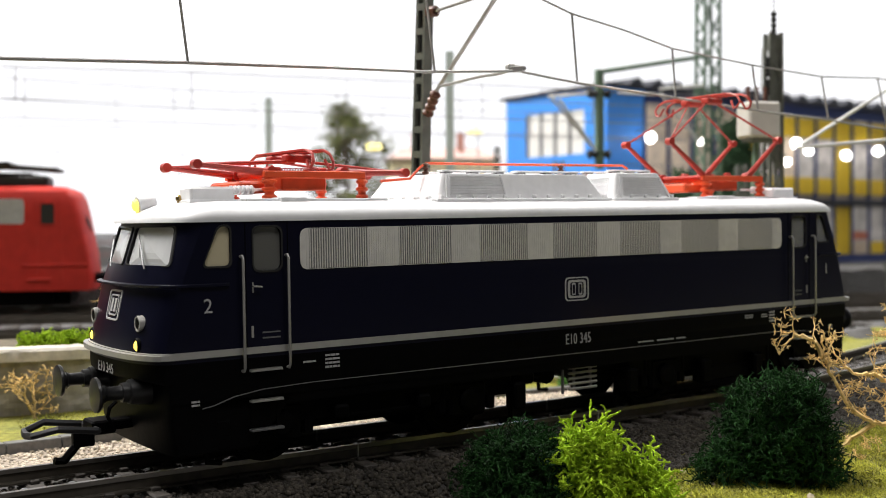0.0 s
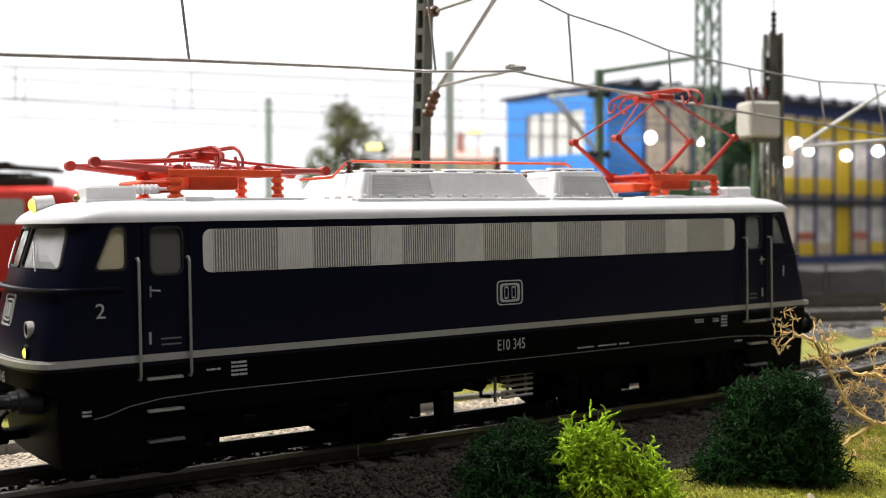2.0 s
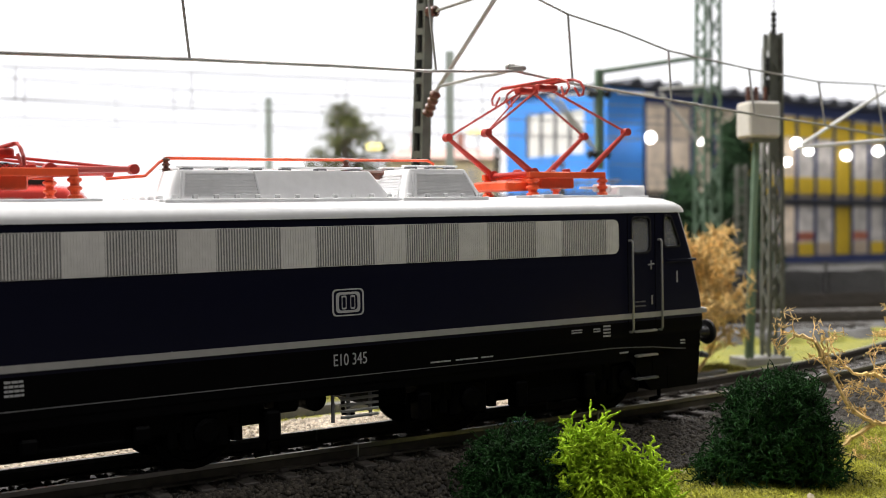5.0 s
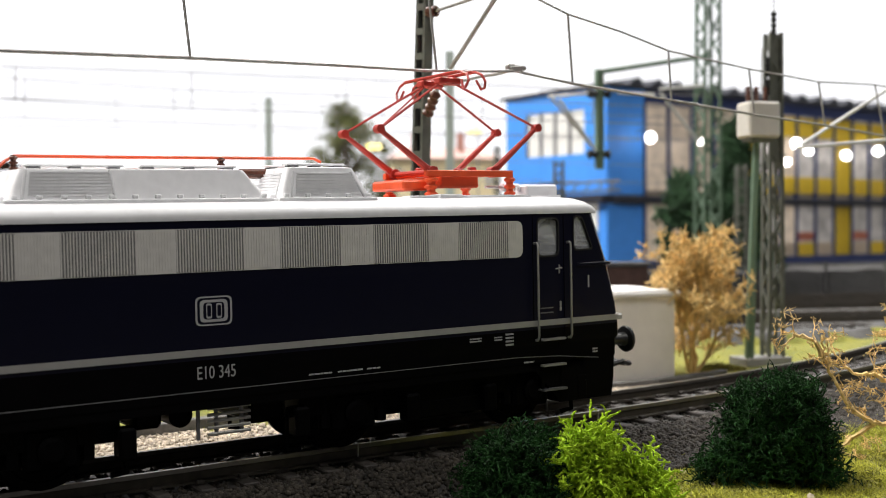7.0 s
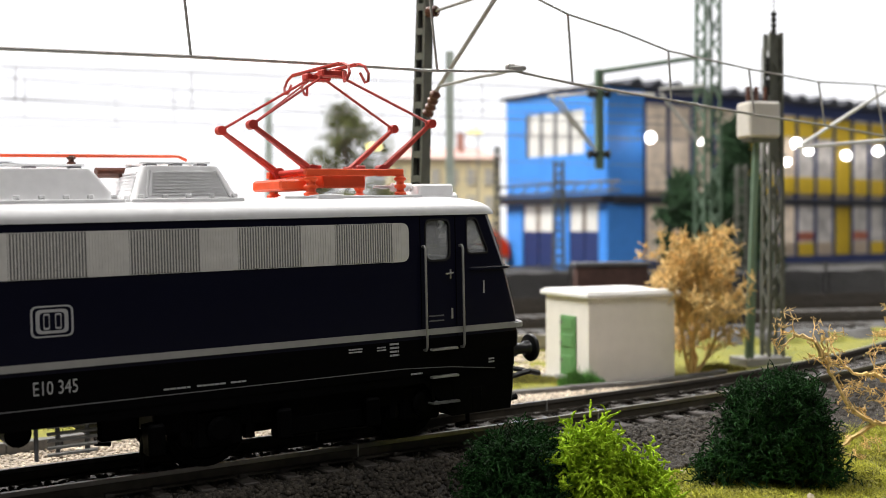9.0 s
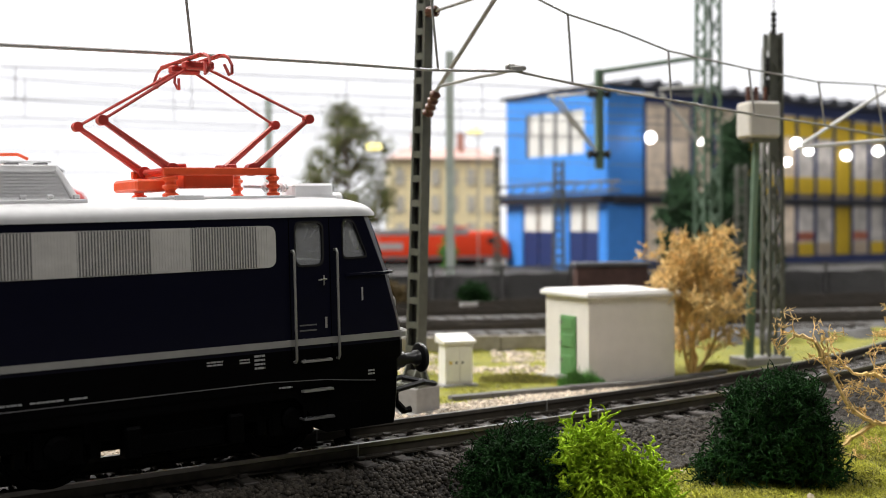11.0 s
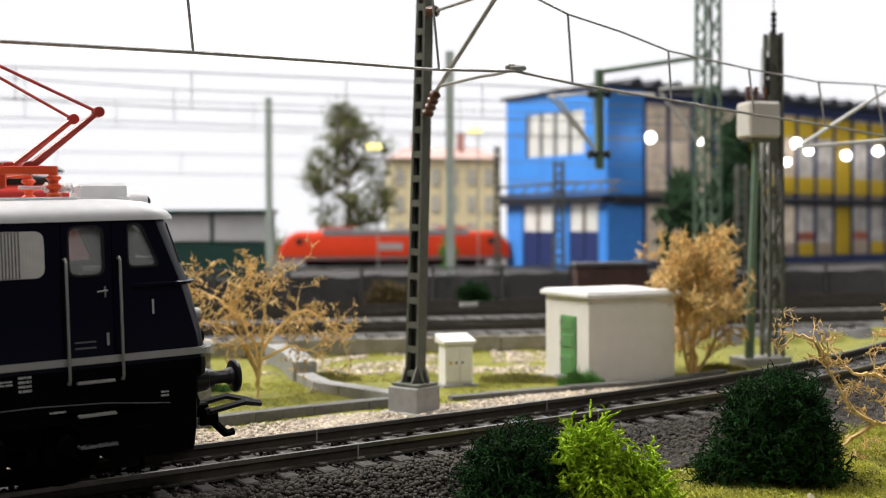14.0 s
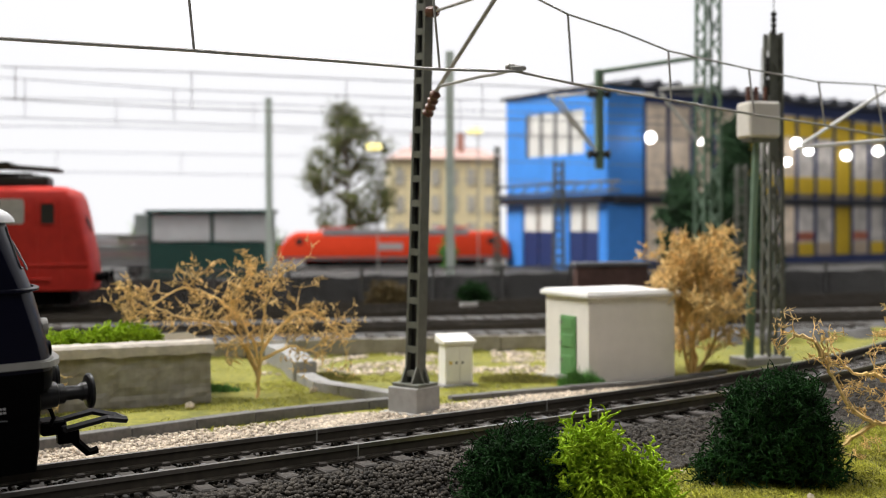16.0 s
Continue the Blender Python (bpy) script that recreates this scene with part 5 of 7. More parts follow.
def sprigs(c, radii, count, length, r, rng, curl=0.6, inner=0.5):
    """Curled, forked wiry sprigs that fill a lumpy ball."""
    out, c = [], Vector(c)

    def grow(p, v, left, r1, forks):
        path, n = [(p, r1)], 5
        for i in range(n):
            v = (v + Vector((rng.gauss(0, curl), rng.gauss(0, curl), rng.gauss(0, curl)))).normalized()
            p = p + v * left / n
            path.append((p, r1 * (1.0 - 0.09 * i)))
            if forks and i in (1, 3):
                w = (v + Vector((rng.gauss(0, 0.9), rng.gauss(0, 0.9), rng.gauss(0, 0.9)))).normalized()
                grow(p, w, left * 0.5, r1 * 0.85, forks - 1)
        out.append(path)

    while len(out) < count:
        d = Vector((rng.gauss(0, 1), rng.gauss(0, 1), rng.gauss(0, 1))).normalized()
        if d.z < -0.6:
            continue
        lump = 0.80 + 0.34 * noise.noise(d * 2.2 + c * 0.1) + 0.30 * noise.noise(d * 4.5 + c)
        p = c + Vector((d.x * radii[0], d.y * radii[1], d.z * radii[2])) * rng.uniform(inner, 0.95) * lump
        grow(p, (d + Vector((rng.gauss(0, 0.5), rng.gauss(0, 0.5), rng.gauss(0, 0.5)))).normalized(), length * rng.uniform(0.6, 1.2), r, 1)
    return out


def build_bush(at, radii, count, material, length, r, label, seed, curl=0.6, inner=0.5, lobes=()):
    b = thing("bush", at, label, "bush", "bushes beside the track")
    rng = random.Random(seed)
    bm = bmesh.new()
    blob(bm, (0, 0, radii[2] * 0.35), min(radii) * 0.5, squash=1.0)
    rod(bm, (0, 0, -1.0), (0, 0, radii[2] * 0.6), 0.8, 6)
    part("stem", bm, material, b)
    paths = sprigs((0, 0, radii[2] * 0.72), radii, count, length, r, rng, curl, inner)
    for c, rr, n in lobes:
        paths += sprigs(c, rr, n, length, r, rng, curl, inner)
    strand_mesh("crown", paths, material, b, n=4)
    return b


build_bush((12.6, 184, -11.0), (11.2, 9.8, 10.8), 8000, DARKLEAF, 3.6, 0.15, "dense dark green rounded bush beside the ballast bank", 71, 0.75)
build_bush((23.6, 181, -8.2), (7.0, 6.4, 10.6), 2200, LIMELEAF, 3.1, 0.24, "bright lime green lichen bush beside the dark bush", 72, 0.42, 0.25, lobes=(((8.4, 1.0, 4.6), (6.2, 5.4, 6.8), 1500),))
build_bush((60.0, 199, -7.4), (11.4, 10.4, 13.3), 10000, DARKLEAF, 3.6, 0.15, "large dense dark green bush on the grass", 73, 0.75, lobes=(((-9.5, -2, 4.5), (6.8, 6, 5.0), 1100), ((6.5, -3, 4.0), (5.0, 5, 4.5), 500)))


def branching(root, height, spread_, seed, levels=4, r0=1.0, lean=(0, 0), bias=0.35):
    rng = random.Random(seed)
    paths, tips = [], []

    def grow(p, v, length, r, level):
        path = [(p, r)]
        for i in range(3):
            v = (v + Vector((rng.gauss(0, 0.22), rng.gauss(0, 0.22), rng.gauss(0, 0.15)))).normalized()
            p = p + v * length / 3
            path.append((p, r * (1 - 0.14 * (i + 1))))
            if level > 0 and i < 2 and rng.random() < 0.75:
                w = (v + Vector((rng.gauss(0, spread_), rng.gauss(0, spread_), rng.gauss(0.0, spread_ * 0.6)))).normalized()
                grow(p, w, length * rng.uniform(0.5, 0.75), r * 0.6, level - 1)
        paths.append(path)
        if level == 0:
            tips.append(p)
        else:
            for _ in range(2):
                w = (v + Vector((rng.gauss(0, spread_), rng.gauss(0, spread_), rng.gauss(bias * 0.3, spread_ * 0.6)))).normalized()
                grow(p, w, length * rng.uniform(0.55, 0.8), r * 0.66, level - 1)

    for k in range(root):
        v = Vector((rng.gauss(lean[0], 0.45), rng.gauss(lean[1], 0.35), 1.0)).normalized()
        grow(Vector((rng.uniform(-1, 1), rng.uniform(-1, 1), -0.8)), v, height * rng.uniform(0.36, 0.46), r0, levels)
    return paths, tips


def limbed(limbs, seed, twig, r0, every=2.2, spread_=0.8):
    """Main limbs bent as given, with twigs that fork off them."""
    rng = random.Random(seed)
    paths, tips = [], []

    def twigs(p, v, length, r, level):
        path = [(p, r)]
        for i in range(3):
            v = (v + Vector((rng.gauss(0, 0.35), rng.gauss(0, 0.35), rng.gauss(0.03, 0.3)))).normalized()
            p = p + v * length / 3
            path.append((p, r * (1 - 0.2 * (i + 1))))
            if level and rng.random() < 0.7:
                twigs(p, (v + Vector((rng.gauss(0, spread_), rng.gauss(0, spread_), rng.gauss(0, spread_)))).normalized(), length * 0.6, r * 0.7, level - 1)
        paths.append(path)
        tips.append(p)

    for limb in limbs:
        pts = [Vector(p) for p in limb]
        fine = []
        for i in range(len(pts) - 1):
            a, b, c, d = pts[max(i - 1, 0)], pts[i], pts[i + 1], pts[min(i + 2, len(pts) - 1)]
            for k in range(5):
                t = k / 5
                fine.append(0.5 * (2 * b + (c - a) * t + (2 * a - 5 * b + 4 * c - d) * t * t + (3 * b - a - 3 * c + d) * t ** 3))
        fine.append(pts[-1])
        fine = [p + Vector((rng.gauss(0, 0.18), rng.gauss(0, 0.18), rng.gauss(0, 0.15))) for p in fine]
        n = len(fine)
        paths.append([(p, r0 * (1 - 0.72 * i / n)) for i, p in enumerate(fine)])
        way = 0.0
        for i in range(1, n):
            way += (fine[i] - fine[i - 1]).length
            if way > every and i > n * 0.22:
                way = 0.0
                v = ((fine[i] - fine[i - 1]).normalized() * 0.5 + Vector((rng.gauss(0, 0.8), rng.gauss(0, 0.8), rng.gauss(0.35, 0.7)))).normalized()
                twigs(fine[i], v, twig * rng.uniform(0.6, 1.25), r0 * 0.36, 2)
    return paths, tips


def build_shrub(at, stems, height, spread_, seed, label, r0=0.8, levels=4, lean=(0, 0), leaf=0.55, fuzz=2, limit=None, limbs=None, twig=6.0, every=2.2):
    s = thing("dry_shrub", at, label, "shrub", "dry shrubs")
    paths, tips = limbed(limbs, seed, twig, r0, every) if limbs else branching(stems, height, spread_, seed, levels, r0, lean)
    if limit is not None:
        paths = [p for p in paths if all(abs(q.x) < limit[0] and -3 < q.z < limit[1] for q, _ in p)]
        tips = [q for q in tips if abs(q.x) < limit[0] and 0 < q.z < limit[1]]
    strand_mesh("branchwork", paths, TANTWIG, s, n=5)
    rng = random.Random(seed + 1)
    bm = bmesh.new()
    bits = []
    for t in tips:
        for _ in range(fuzz):
            v = Vector((rng.gauss(0, 1), rng.gauss(0, 1), rng.gauss(0.2, 1))).normalized()
            L = rng.uniform(0.7, 2.0) * leaf * 2.0
            bits.append([(t, leaf * 0.2), (t + v * L * 0.5, leaf * 0.26), (t + v * L + Vector((rng.gauss(0, 0.2), 0, rng.gauss(0, 0.2))), 0.07)])
        c = t + Vector((rng.gauss(0, 0.3), rng.gauss(0, 0.3), rng.gauss(0, 0.3)))
        bits.append([(c + Vector((0, 0, -leaf * 0.5)), 0.05), (c + Vector((0, 0, -leaf * 0.2)), leaf * 0.55), (c + Vector((0, 0, leaf * 0.25)), leaf * 0.5), (c + Vector((0, 0, leaf * 0.55)), 0.05)])
    bm.free()
    strand_mesh("dry_foliage", bits, TANTWIG, s, n=4)
    return s


build_shrub((-48.6, 291, -5.4), 0, 0, 0, 11, "spreading tan dry shrub with bare twigs beside the planter", 0.5, leaf=0.62, fuzz=2, twig=7.0, every=1.3, limbs=(
    ((0, 0, -1), (0.5, 0, 9), (-2, 1, 17), (-9, 2, 25), (-19, 1, 29), (-28, 0, 24), (-35, -1, 19)),
    ((0.4, 0, 4), (1.5, -1, 14), (2.5, -1, 24), (6, -2, 32), (10, -2, 34.5)),
    ((0.5, 0, 8), (-5, 2, 16), (-13, 3, 20), (-22, 3, 22), (-31, 2, 27)),
    ((1, 0, 12), (7, 1, 20), (13, 2, 23), (19, 2, 19), (23, 1, 15)),
    ((0.2, 1, 6), (-4, 3, 14), (-6, 4, 24), (-4, 4, 31), (-1, 4, 35)),
    ((1, 0, 10), (9, -2, 14), (14, -3, 13), (19, -3, 17))))
build_shrub((75.0, 338, -5.4), 7, 46, 0.42, 23, "tall tan feathery dry shrub behind the hut", 0.6, 4, leaf=0.9, fuzz=8, limit=(13.2, 43.5))
build_shrub((85.2, 214, -8.6), 0, 0, 0, 37, "tan dry twig shrub on the near grass", 0.55, leaf=0.34, fuzz=3, twig=3.6, every=1.9, limbs=(
    ((0, 0, -1), (0.6, 0, 10), (0.4, 0, 20), (0.8, 0.5, 26), (-0.5, 0.5, 30)),
    ((0.6, 0, 10), (-3.5, 0, 10.5), (-7.5, 0, 13.5), (-10, 0, 18), (-12.3, 0, 23), (-12.8, 0, 27)),
    ((-11.8, 0, 22), (-14, 0, 26), (-17.5, 0, 27.2), (-19, 0, 26)),
    ((0.4, 0, 18), (-3, -0.5, 19.6), (-7, -0.5, 20), (-9.5, -0.5, 22.5)),
    ((-2, 0, 10.3), (-6, 1, 7.5), (-8.5, 1.5, 4.5), (-9, 1.5, 1)),
    ((0.6, 0, 12), (4, 1, 18), (8, 2, 25))))
build_shrub((-95.0, 262, -5.4), 2, 17, 0.8, 41, "small tan dry shrub in front of the planter", 0.4, 3, leaf=0.5, fuzz=2, limit=(12, 12))


def build_tufts():
    # lime greenery on the planter
    b = thing("planter_greenery", (-62, 283, 10), "bright lime green low growth on the planter", "plants", turn=PTURN, kind="stuff")
    paths = []
    for k in range(9):
        x = -4 - k * 3.6 - random.uniform(0, 1.5)
        paths += flock_paths((x - 6, 9 + random.uniform(-1, 3), 0.6), (3.0, 3.0, 3.4 + 2.4 * (k in (1, 2, 3))), 240, 2.2, 0.22)
    strand_mesh("leaves", paths, LIMELEAF, b)
    # grass blades
    rng = random.Random(5)
    blades, tuft = [], []
    tries = 0
    while len(blades) < 52000 and tries < 150000:
        tries += 1
        if rng.random() < 0.6:
            x, y = rng.uniform(36, 112), rng.uniform(184, 262)
        else:
            x, y = (rng.uniform(-95, 40), rng.uniform(245, 335)) if rng.random() < 0.7 else (rng.uniform(-100, 130), rng.uniform(245, 400))
        d, o = off_track(x, y), yard_off(x, y)
        w = noise.noise(Vector((x / 12, y / 12, 7)))
        if o > -2 or (15 > d > -29 + 3 * w) or (d > 0 and d < 46 + 6 * w and x < 70) or (d < 0 and x < 26 + 5 * w):
            continue
        if d > 0 and noise.noise(Vector((x / 16, y / 16, 2))) < -0.12:
            continue
        z = ground_z(x, y)
        h = rng.uniform(0.35, 1.0)
        p = Vector((x, y, z - 0.2))
        v = Vector((rng.gauss(0, 0.5), rng.gauss(0, 0.5), 1)).normalized()
        blades.append([(p, 0.085), (p + v * h * 0.6, 0.075), (p + v * h + Vector((rng.gauss(0, 0.3), rng.gauss(0, 0.3), 0)), 0.03)])
    g = strand_mesh("grass", blades, GRASS)
    tagged(g, "short olive green static grass fibres", "grass", kind="stuff")
    deep = paint("deep_green_grass", (0.07, 0.20, 0.03), 0.85, vary=0.3, grain=1, islands=True)
    moss = paint("brown_olive_moss", (0.17, 0.155, 0.028), 0.9, vary=0.4, grain=1, islands=True)
    for cx, cy, rx, n, mat, lab in ((38.2, 310.5, 6.5, 700, deep, "fresh green grass tuft at the hut's door"), (22, 322, 12, 1500, moss, "olive moss cushion beside the hut"), (-33, 325, 9, 1100, moss, "olive moss cushion behind the low wall"), (-63, 303, 8, 500, deep, "dark green moss beside the planter"), (84, 343, 9, 1300, moss, "olive moss cushion under the shrub")):
        out = []
        for _ in range(n):
            a, q = rng.uniform(0, 6.283), math.sqrt(rng.random())
            x, y = cx + rx * q * math.cos(a), cy + rx * 0.5 * q * math.sin(a)
            p = Vector((x, y, ground_z(x, y) - 0.2))
            v = Vector((rng.gauss(0, 0.35), rng.gauss(0, 0.35), 1)).normalized()
            h = rng.uniform(1.2, 3.4) * (1.1 - 0.7 * q) * (2.0 if n == 700 and mat is deep else 1.0)
            out.append([(p, 0.16), (p + v * h * 0.6, 0.13), (p + v * h, 0.03)])
        tagged(strand_mesh("grass_tuft", out, mat), lab, "grass", "grass tufts", "stuff")


build_tufts()


def build_stones():
    """Pebbles of the bank, ballast between the sleepers, pale gravel on the verge."""
    rng = random.Random(9)

    def field(name, count, pick, size, material, label, sink=0.3):
        vs, fs = [], []
        t = (1 + 5 ** 0.5) / 2
        ico = [Vector(v).normalized() for v in ((-1, t, 0), (1, t, 0), (-1, -t, 0), (1, -t, 0), (0, -1, t), (0, 1, t), (0, -1, -t), (0, 1, -t), (t, 0, -1), (t, 0, 1), (-t, 0, -1), (-t, 0, 1))]
        tri = ((0, 11, 5), (0, 5, 1), (0, 1, 7), (0, 7, 10), (0, 10, 11), (1, 5, 9), (5, 11, 4), (11, 10, 2), (10, 7, 6), (7, 1, 8), (3, 9, 4), (3, 4, 2), (3, 2, 6), (3, 6, 8), (3, 8, 9), (4, 9, 5), (2, 4, 11), (6, 2, 10), (8, 6, 7), (9, 8, 1))
        for _ in range(count):
            got = pick(rng)
            if got is None:
                continue
            x, y, z = got
            r = size * rng.uniform(0.65, 1.25)
            sx, sy, sz = (rng.uniform(0.8, 1.25) * r for _ in range(3))
            a = rng.uniform(0, 3.14)
            first = len(vs)
            for v in ico:
                p = Vector((v.x * sx, v.y * sy, v.z * sz * 0.85)) * rng.uniform(0.85, 1.1)
                vs.append(Vector((x + p.x * math.cos(a) - p.y * math.sin(a), y + p.x * math.sin(a) + p.y * math.cos(a), z + p.z + r * (0.5 - sink))) * MM)
            fs += [(first + a2, first + b2, first + c2) for a2, b2, c2 in tri]
        me = bpy.data.meshes.new(name)
        me.from_pydata(vs, [], fs)
        me.materials.append(material)
        me.polygons.foreach_set("use_smooth", [True] * len(me.polygons))
        tagged(new(name, me), label, "stones", kind="stuff")

    def spot(rng, x0, x1, d0, d1):
        x = rng.uniform(x0, x1)
        e = 0.5
        d = Vector((2 * e, track_y(x + e) - track_y(x - e))).normalized()
        q = rng.uniform(d0, d1)
        return x - d.y * q, track_y(x) + d.x * q

    def bank(rng):
        x, y = spot(rng, -75, 130, -36, -14.8)
        return x, y, ground_z(x, y, False)

    def between(rng):
        x, y = spot(rng, -120, 150, -13.5, 13.5)
        return x, y, ground_z(x, y, False)

    def verge(rng):
        x, y = spot(rng, -110, 75, 14.5, 46)
        if rng.random() < 0.25 and off_track(x, y) > 30:
            return None
        return x, y, ground_z(x, y, False)

    def patch(rng):
        x, y = rng.uniform(-60, 45), rng.uniform(336, 392)
        if noise.noise(Vector((x / 16, y / 16, 2))) > -0.02 or yard_off(x, y) > -3:
            return None
        return x, y, ground_z(x, y)

    field("bank_pebbles", 24000, bank, 0.52, BALLAST, "dark grey-brown rounded pebbles of the ballast bank", 0.05)
    field("track_ballast", 7000, between, 0.42, BALLAST, "dark grey ballast stones between the sleepers", 0.1)
    field("verge_gravel", 13000, verge, 0.42, GRAVEL, "pale beige gravel stones beside the rails", 0.25)
    field("path_gravel", 2200, patch, 0.7, GRAVEL, "pale beige gravel patches on the verge", 0.3)
    bm = bmesh.new()
    for x, y, r in ((-62.5, 275.5, 1.6), (44, 205.5, 0.7), (54, 199, 0.55), (47, 195, 0.6), (61.5, 187, 0.8), (-35, 300, 1.3), (17.5, 389, 1.4), (2, 392, 2.2)):
        ob = bmesh.new()
        blob(ob, (0, 0, r * 0.3), r)
        s = part("stone", ob, GRAVEL, at=Matrix.Translation(S((x, y, ground_z(x, y)))))
        tagged(s, "pale beige loose stone on the grass", "stone", "loose stones")
    bm.free()


build_stones()


# ---- the yard and what stands behind it
YD = Vector((0.981, 0.196, 0)).normalized()
YTURN = math.degrees(math.atan2(YD.y, YD.x))


def yard_point(x, off):
    """A point of the yard at x, at this distance behind its edge."""
    y = 394 + 0.20 * x + off / 0.98
    return Vector((x, y, ground_z(x, y, False)))


def build_yard_track(off, label):
    t = thing("yard_track", yard_point(0, off), label, "track", "yard tracks", turn=YTURN, kind="structure")
    z = 1.2
    for y in (-8.6, 8.6):
        bm = bmesh.new()
        box(bm, -330, 380, y - 0.5, y + 0.5, z, z + 2.4)
        part("rail", bm, RAILSIDE, t)
    bm = bmesh.new()
    box(bm, -1.5, 1.5, -14, 14, -1.2, 0.35, 0.2)
    first = None
    for k in range(92):
        m = Matrix.Translation(S((-325 + 7.6 * k, 0, 0)))
        if first is None:
            first = part("sleeper", bm, SLEEPER, t, at=m)
        else:
            share("sleeper", first, t, m)


for off, lab in ((28, "dark yard track with rusty rails"), (62, "dark yard track in black gravel"), (96, "dark yard track under the red locomotive")):
    build_yard_track(off, lab)


def build_far_loco(at, turn, paint_, roof, label, flat_nose, detail=True):
    lo = thing("red_locomotive", at, label, "locomotive", turn=turn)
    bm = bmesh.new()
    half, bulge = (17.0, 3.5)
    ends = {8.0: 86.0, 14.0: 86.5, 22.0: 85.6, 30.0: 83.6, 38.0: 81.6, 44.5: 79.8, 47.5: 78.0, 49.6: 73.0} if not flat_nose else {8.0: 99.0, 14.0: 99.5, 20.0: 99.0, 24.0: 97.0, 30.0: 92.0, 34.0: 88.0, 36.0: 85.0, 37.0: 82.0}
    zs = sorted(ends)
    rings = []
    for z in zs:
        k = 1.0 if z <= zs[-3] else (0.94 if z == zs[-2] else 0.72)
        rings.append(outline(z, half * k, bulge, x_end=ends[z]))
    skin(bm, rings)
    part("body", bm, paint_, lo, smooth=True)
    if roof is not None:
        bm = bmesh.new()
        box(bm, -64, 64, -17.25, 17.25, 32.2, zs[-1] + 1.8, 0.8)
        part("roof", bm, roof, lo, "grey roof")
        for x in (-52, 50):
            bm = bmesh.new()
            box(bm, x - 12, x + 12, -7, 7, zs[-1] + 1.6, zs[-1] + 3.4, 0.5)
            pipe(bm, [(x - 16, -6, zs[-1] + 3.6), (x + 16, -6, zs[-1] + 4.4)], 0.7, 6)
            pipe(bm, [(x - 16, 6, zs[-1] + 3.6), (x + 16, 6, zs[-1] + 4.4)], 0.7, 6)
            part("pantograph", bm, DARKRED, lo)
        bm = bmesh.new()
        box(bm, -16, 6, -17.3, -16.9, 18, 25, 0.1)
        part("side_marking", bm, LETTER, lo, "pale marking on the side")
        bm = bmesh.new()
        box(bm, -99, 99, -17.25, -17.0, 8.6, 11.5)
        part("sill_band", bm, DARKGREY, lo)
        for s in (-1, 1):
            bm = bmesh.new()
            skin(bm, [[Vector((s * 99.0, y, 25.2)) for y in (-13, 13)] + [Vector((s * 90.5, y, 33.5)) for y in (12, -12)],
                      [Vector((s * 102.2, y, 25.2)) for y in (-13, 13)] + [Vector((s * 95.2, y, 33.5)) for y in (12, -12)]])
            part("windscreen", bm, paint("pale_grey_glass", (0.45, 0.47, 0.50), 0.2), lo)
            bm = bmesh.new()
            box(bm, s * 84 - 3, s * 84 + 3, -17.3, -16.8, 24, 30, 0.2)
            part("cab_window", bm, RUBBER, lo)
    else:
        for s in (-1, 1):
            bm = bmesh.new()
            frame_y(bm, rounded([(s * 69.5, 34.5), (s * 74.5, 34.5), (s * 74.5, 42.5), (s * 69.5, 42.5)], 1.0), 0.6, -17.5, -16.9)
            w = part("cab_window", bm, paint_, lo)
            bm = bmesh.new()
            prism_y(bm, rounded([(s * 69.5, 34.5), (s * 74.5, 34.5), (s * 74.5, 42.5), (s * 69.5, 42.5)], 1.0), -17.25, -16.9)
            part("pane", bm, RUBBER, w)
            bm = bmesh.new()
            box(bm, s * 72 - 4.4, s * 72 - 4.0, -17.3, -16.9, 12, 45)
            box(bm, s * 72 + 4.6, s * 72 + 5.0, -17.3, -16.9, 12, 45)
            part("cab_door", bm, paint_, lo)
            bm = bmesh.new()
            box(bm, min(s * 62, s * 87.5), max(s * 62, s * 87.5), -17.6, -16.9, 17.5, 18.8, 0.2)
            box(bm, s * 68 - 4, s * 68 + 5, -18.4, -16.9, 12.2, 13.0, 0.2)
            part("waist_moulding", bm, paint_, lo)
            bm = bmesh.new()
            skin(bm, [ring_of((s * 84.0, -6.5 * k, 36), (s, 0, 0.3), 4.6, 4, math.pi / 4) for k in (1,)] + [ring_of((s * 86.5, -6.5, 36), (s, 0, 0.3), 4.6, 4, math.pi / 4)])
            part("windscreen", bm, RUBBER, lo)
            for y in (-10, 10):
                bm = bmesh.new()
                turned(bm, (s * 86, y, 13), (s, 0, 0), ((0, 2), (5, 1.8), (7.5, 1.2), (7.6, 2.8), (8.6, 2.6)), 12)
                part("buffer", bm, BLACK, lo)
        bm = bmesh.new()
        prism_y(bm, rounded([(-63.2, 34.5), (63.2, 34.5), (63.2, 44.5), (-63.2, 44.5)], 1.5), -17.3, -16.9)
        part("grille_band", bm, paint("dull_grey_grille", (0.38, 0.37, 0.36), 0.5), lo, "pale grey grille band")
        for x in (52, -52):
            bm = bmesh.new()
            for y in (-7, 7):
                box(bm, x - 13, x + 13, y - 1.0, y + 1.0, 53, 55)
                for e in (-10, 10):
                    rod(bm, (x + e, y, 48.5), (x + e, y, 53.5), 1.9, 8)
                pipe(bm, [(x - 20, y, 56.0), (x, y, 58.0), (x + 23, y, 56.4)], 0.9, 6)
            box(bm, x - 8, x + 19, -9, 9, 49.4, 54.0, 1.0)
            box(bm, x - 5, x + 5, -12, 12, 58.0, 59.2)
            part("pantograph", bm, RUBBER, lo, "black folded pantograph")
    bm = bmesh.new()
    box(bm, -80, 80, -13, 13, 2.2, 9, 0.5)
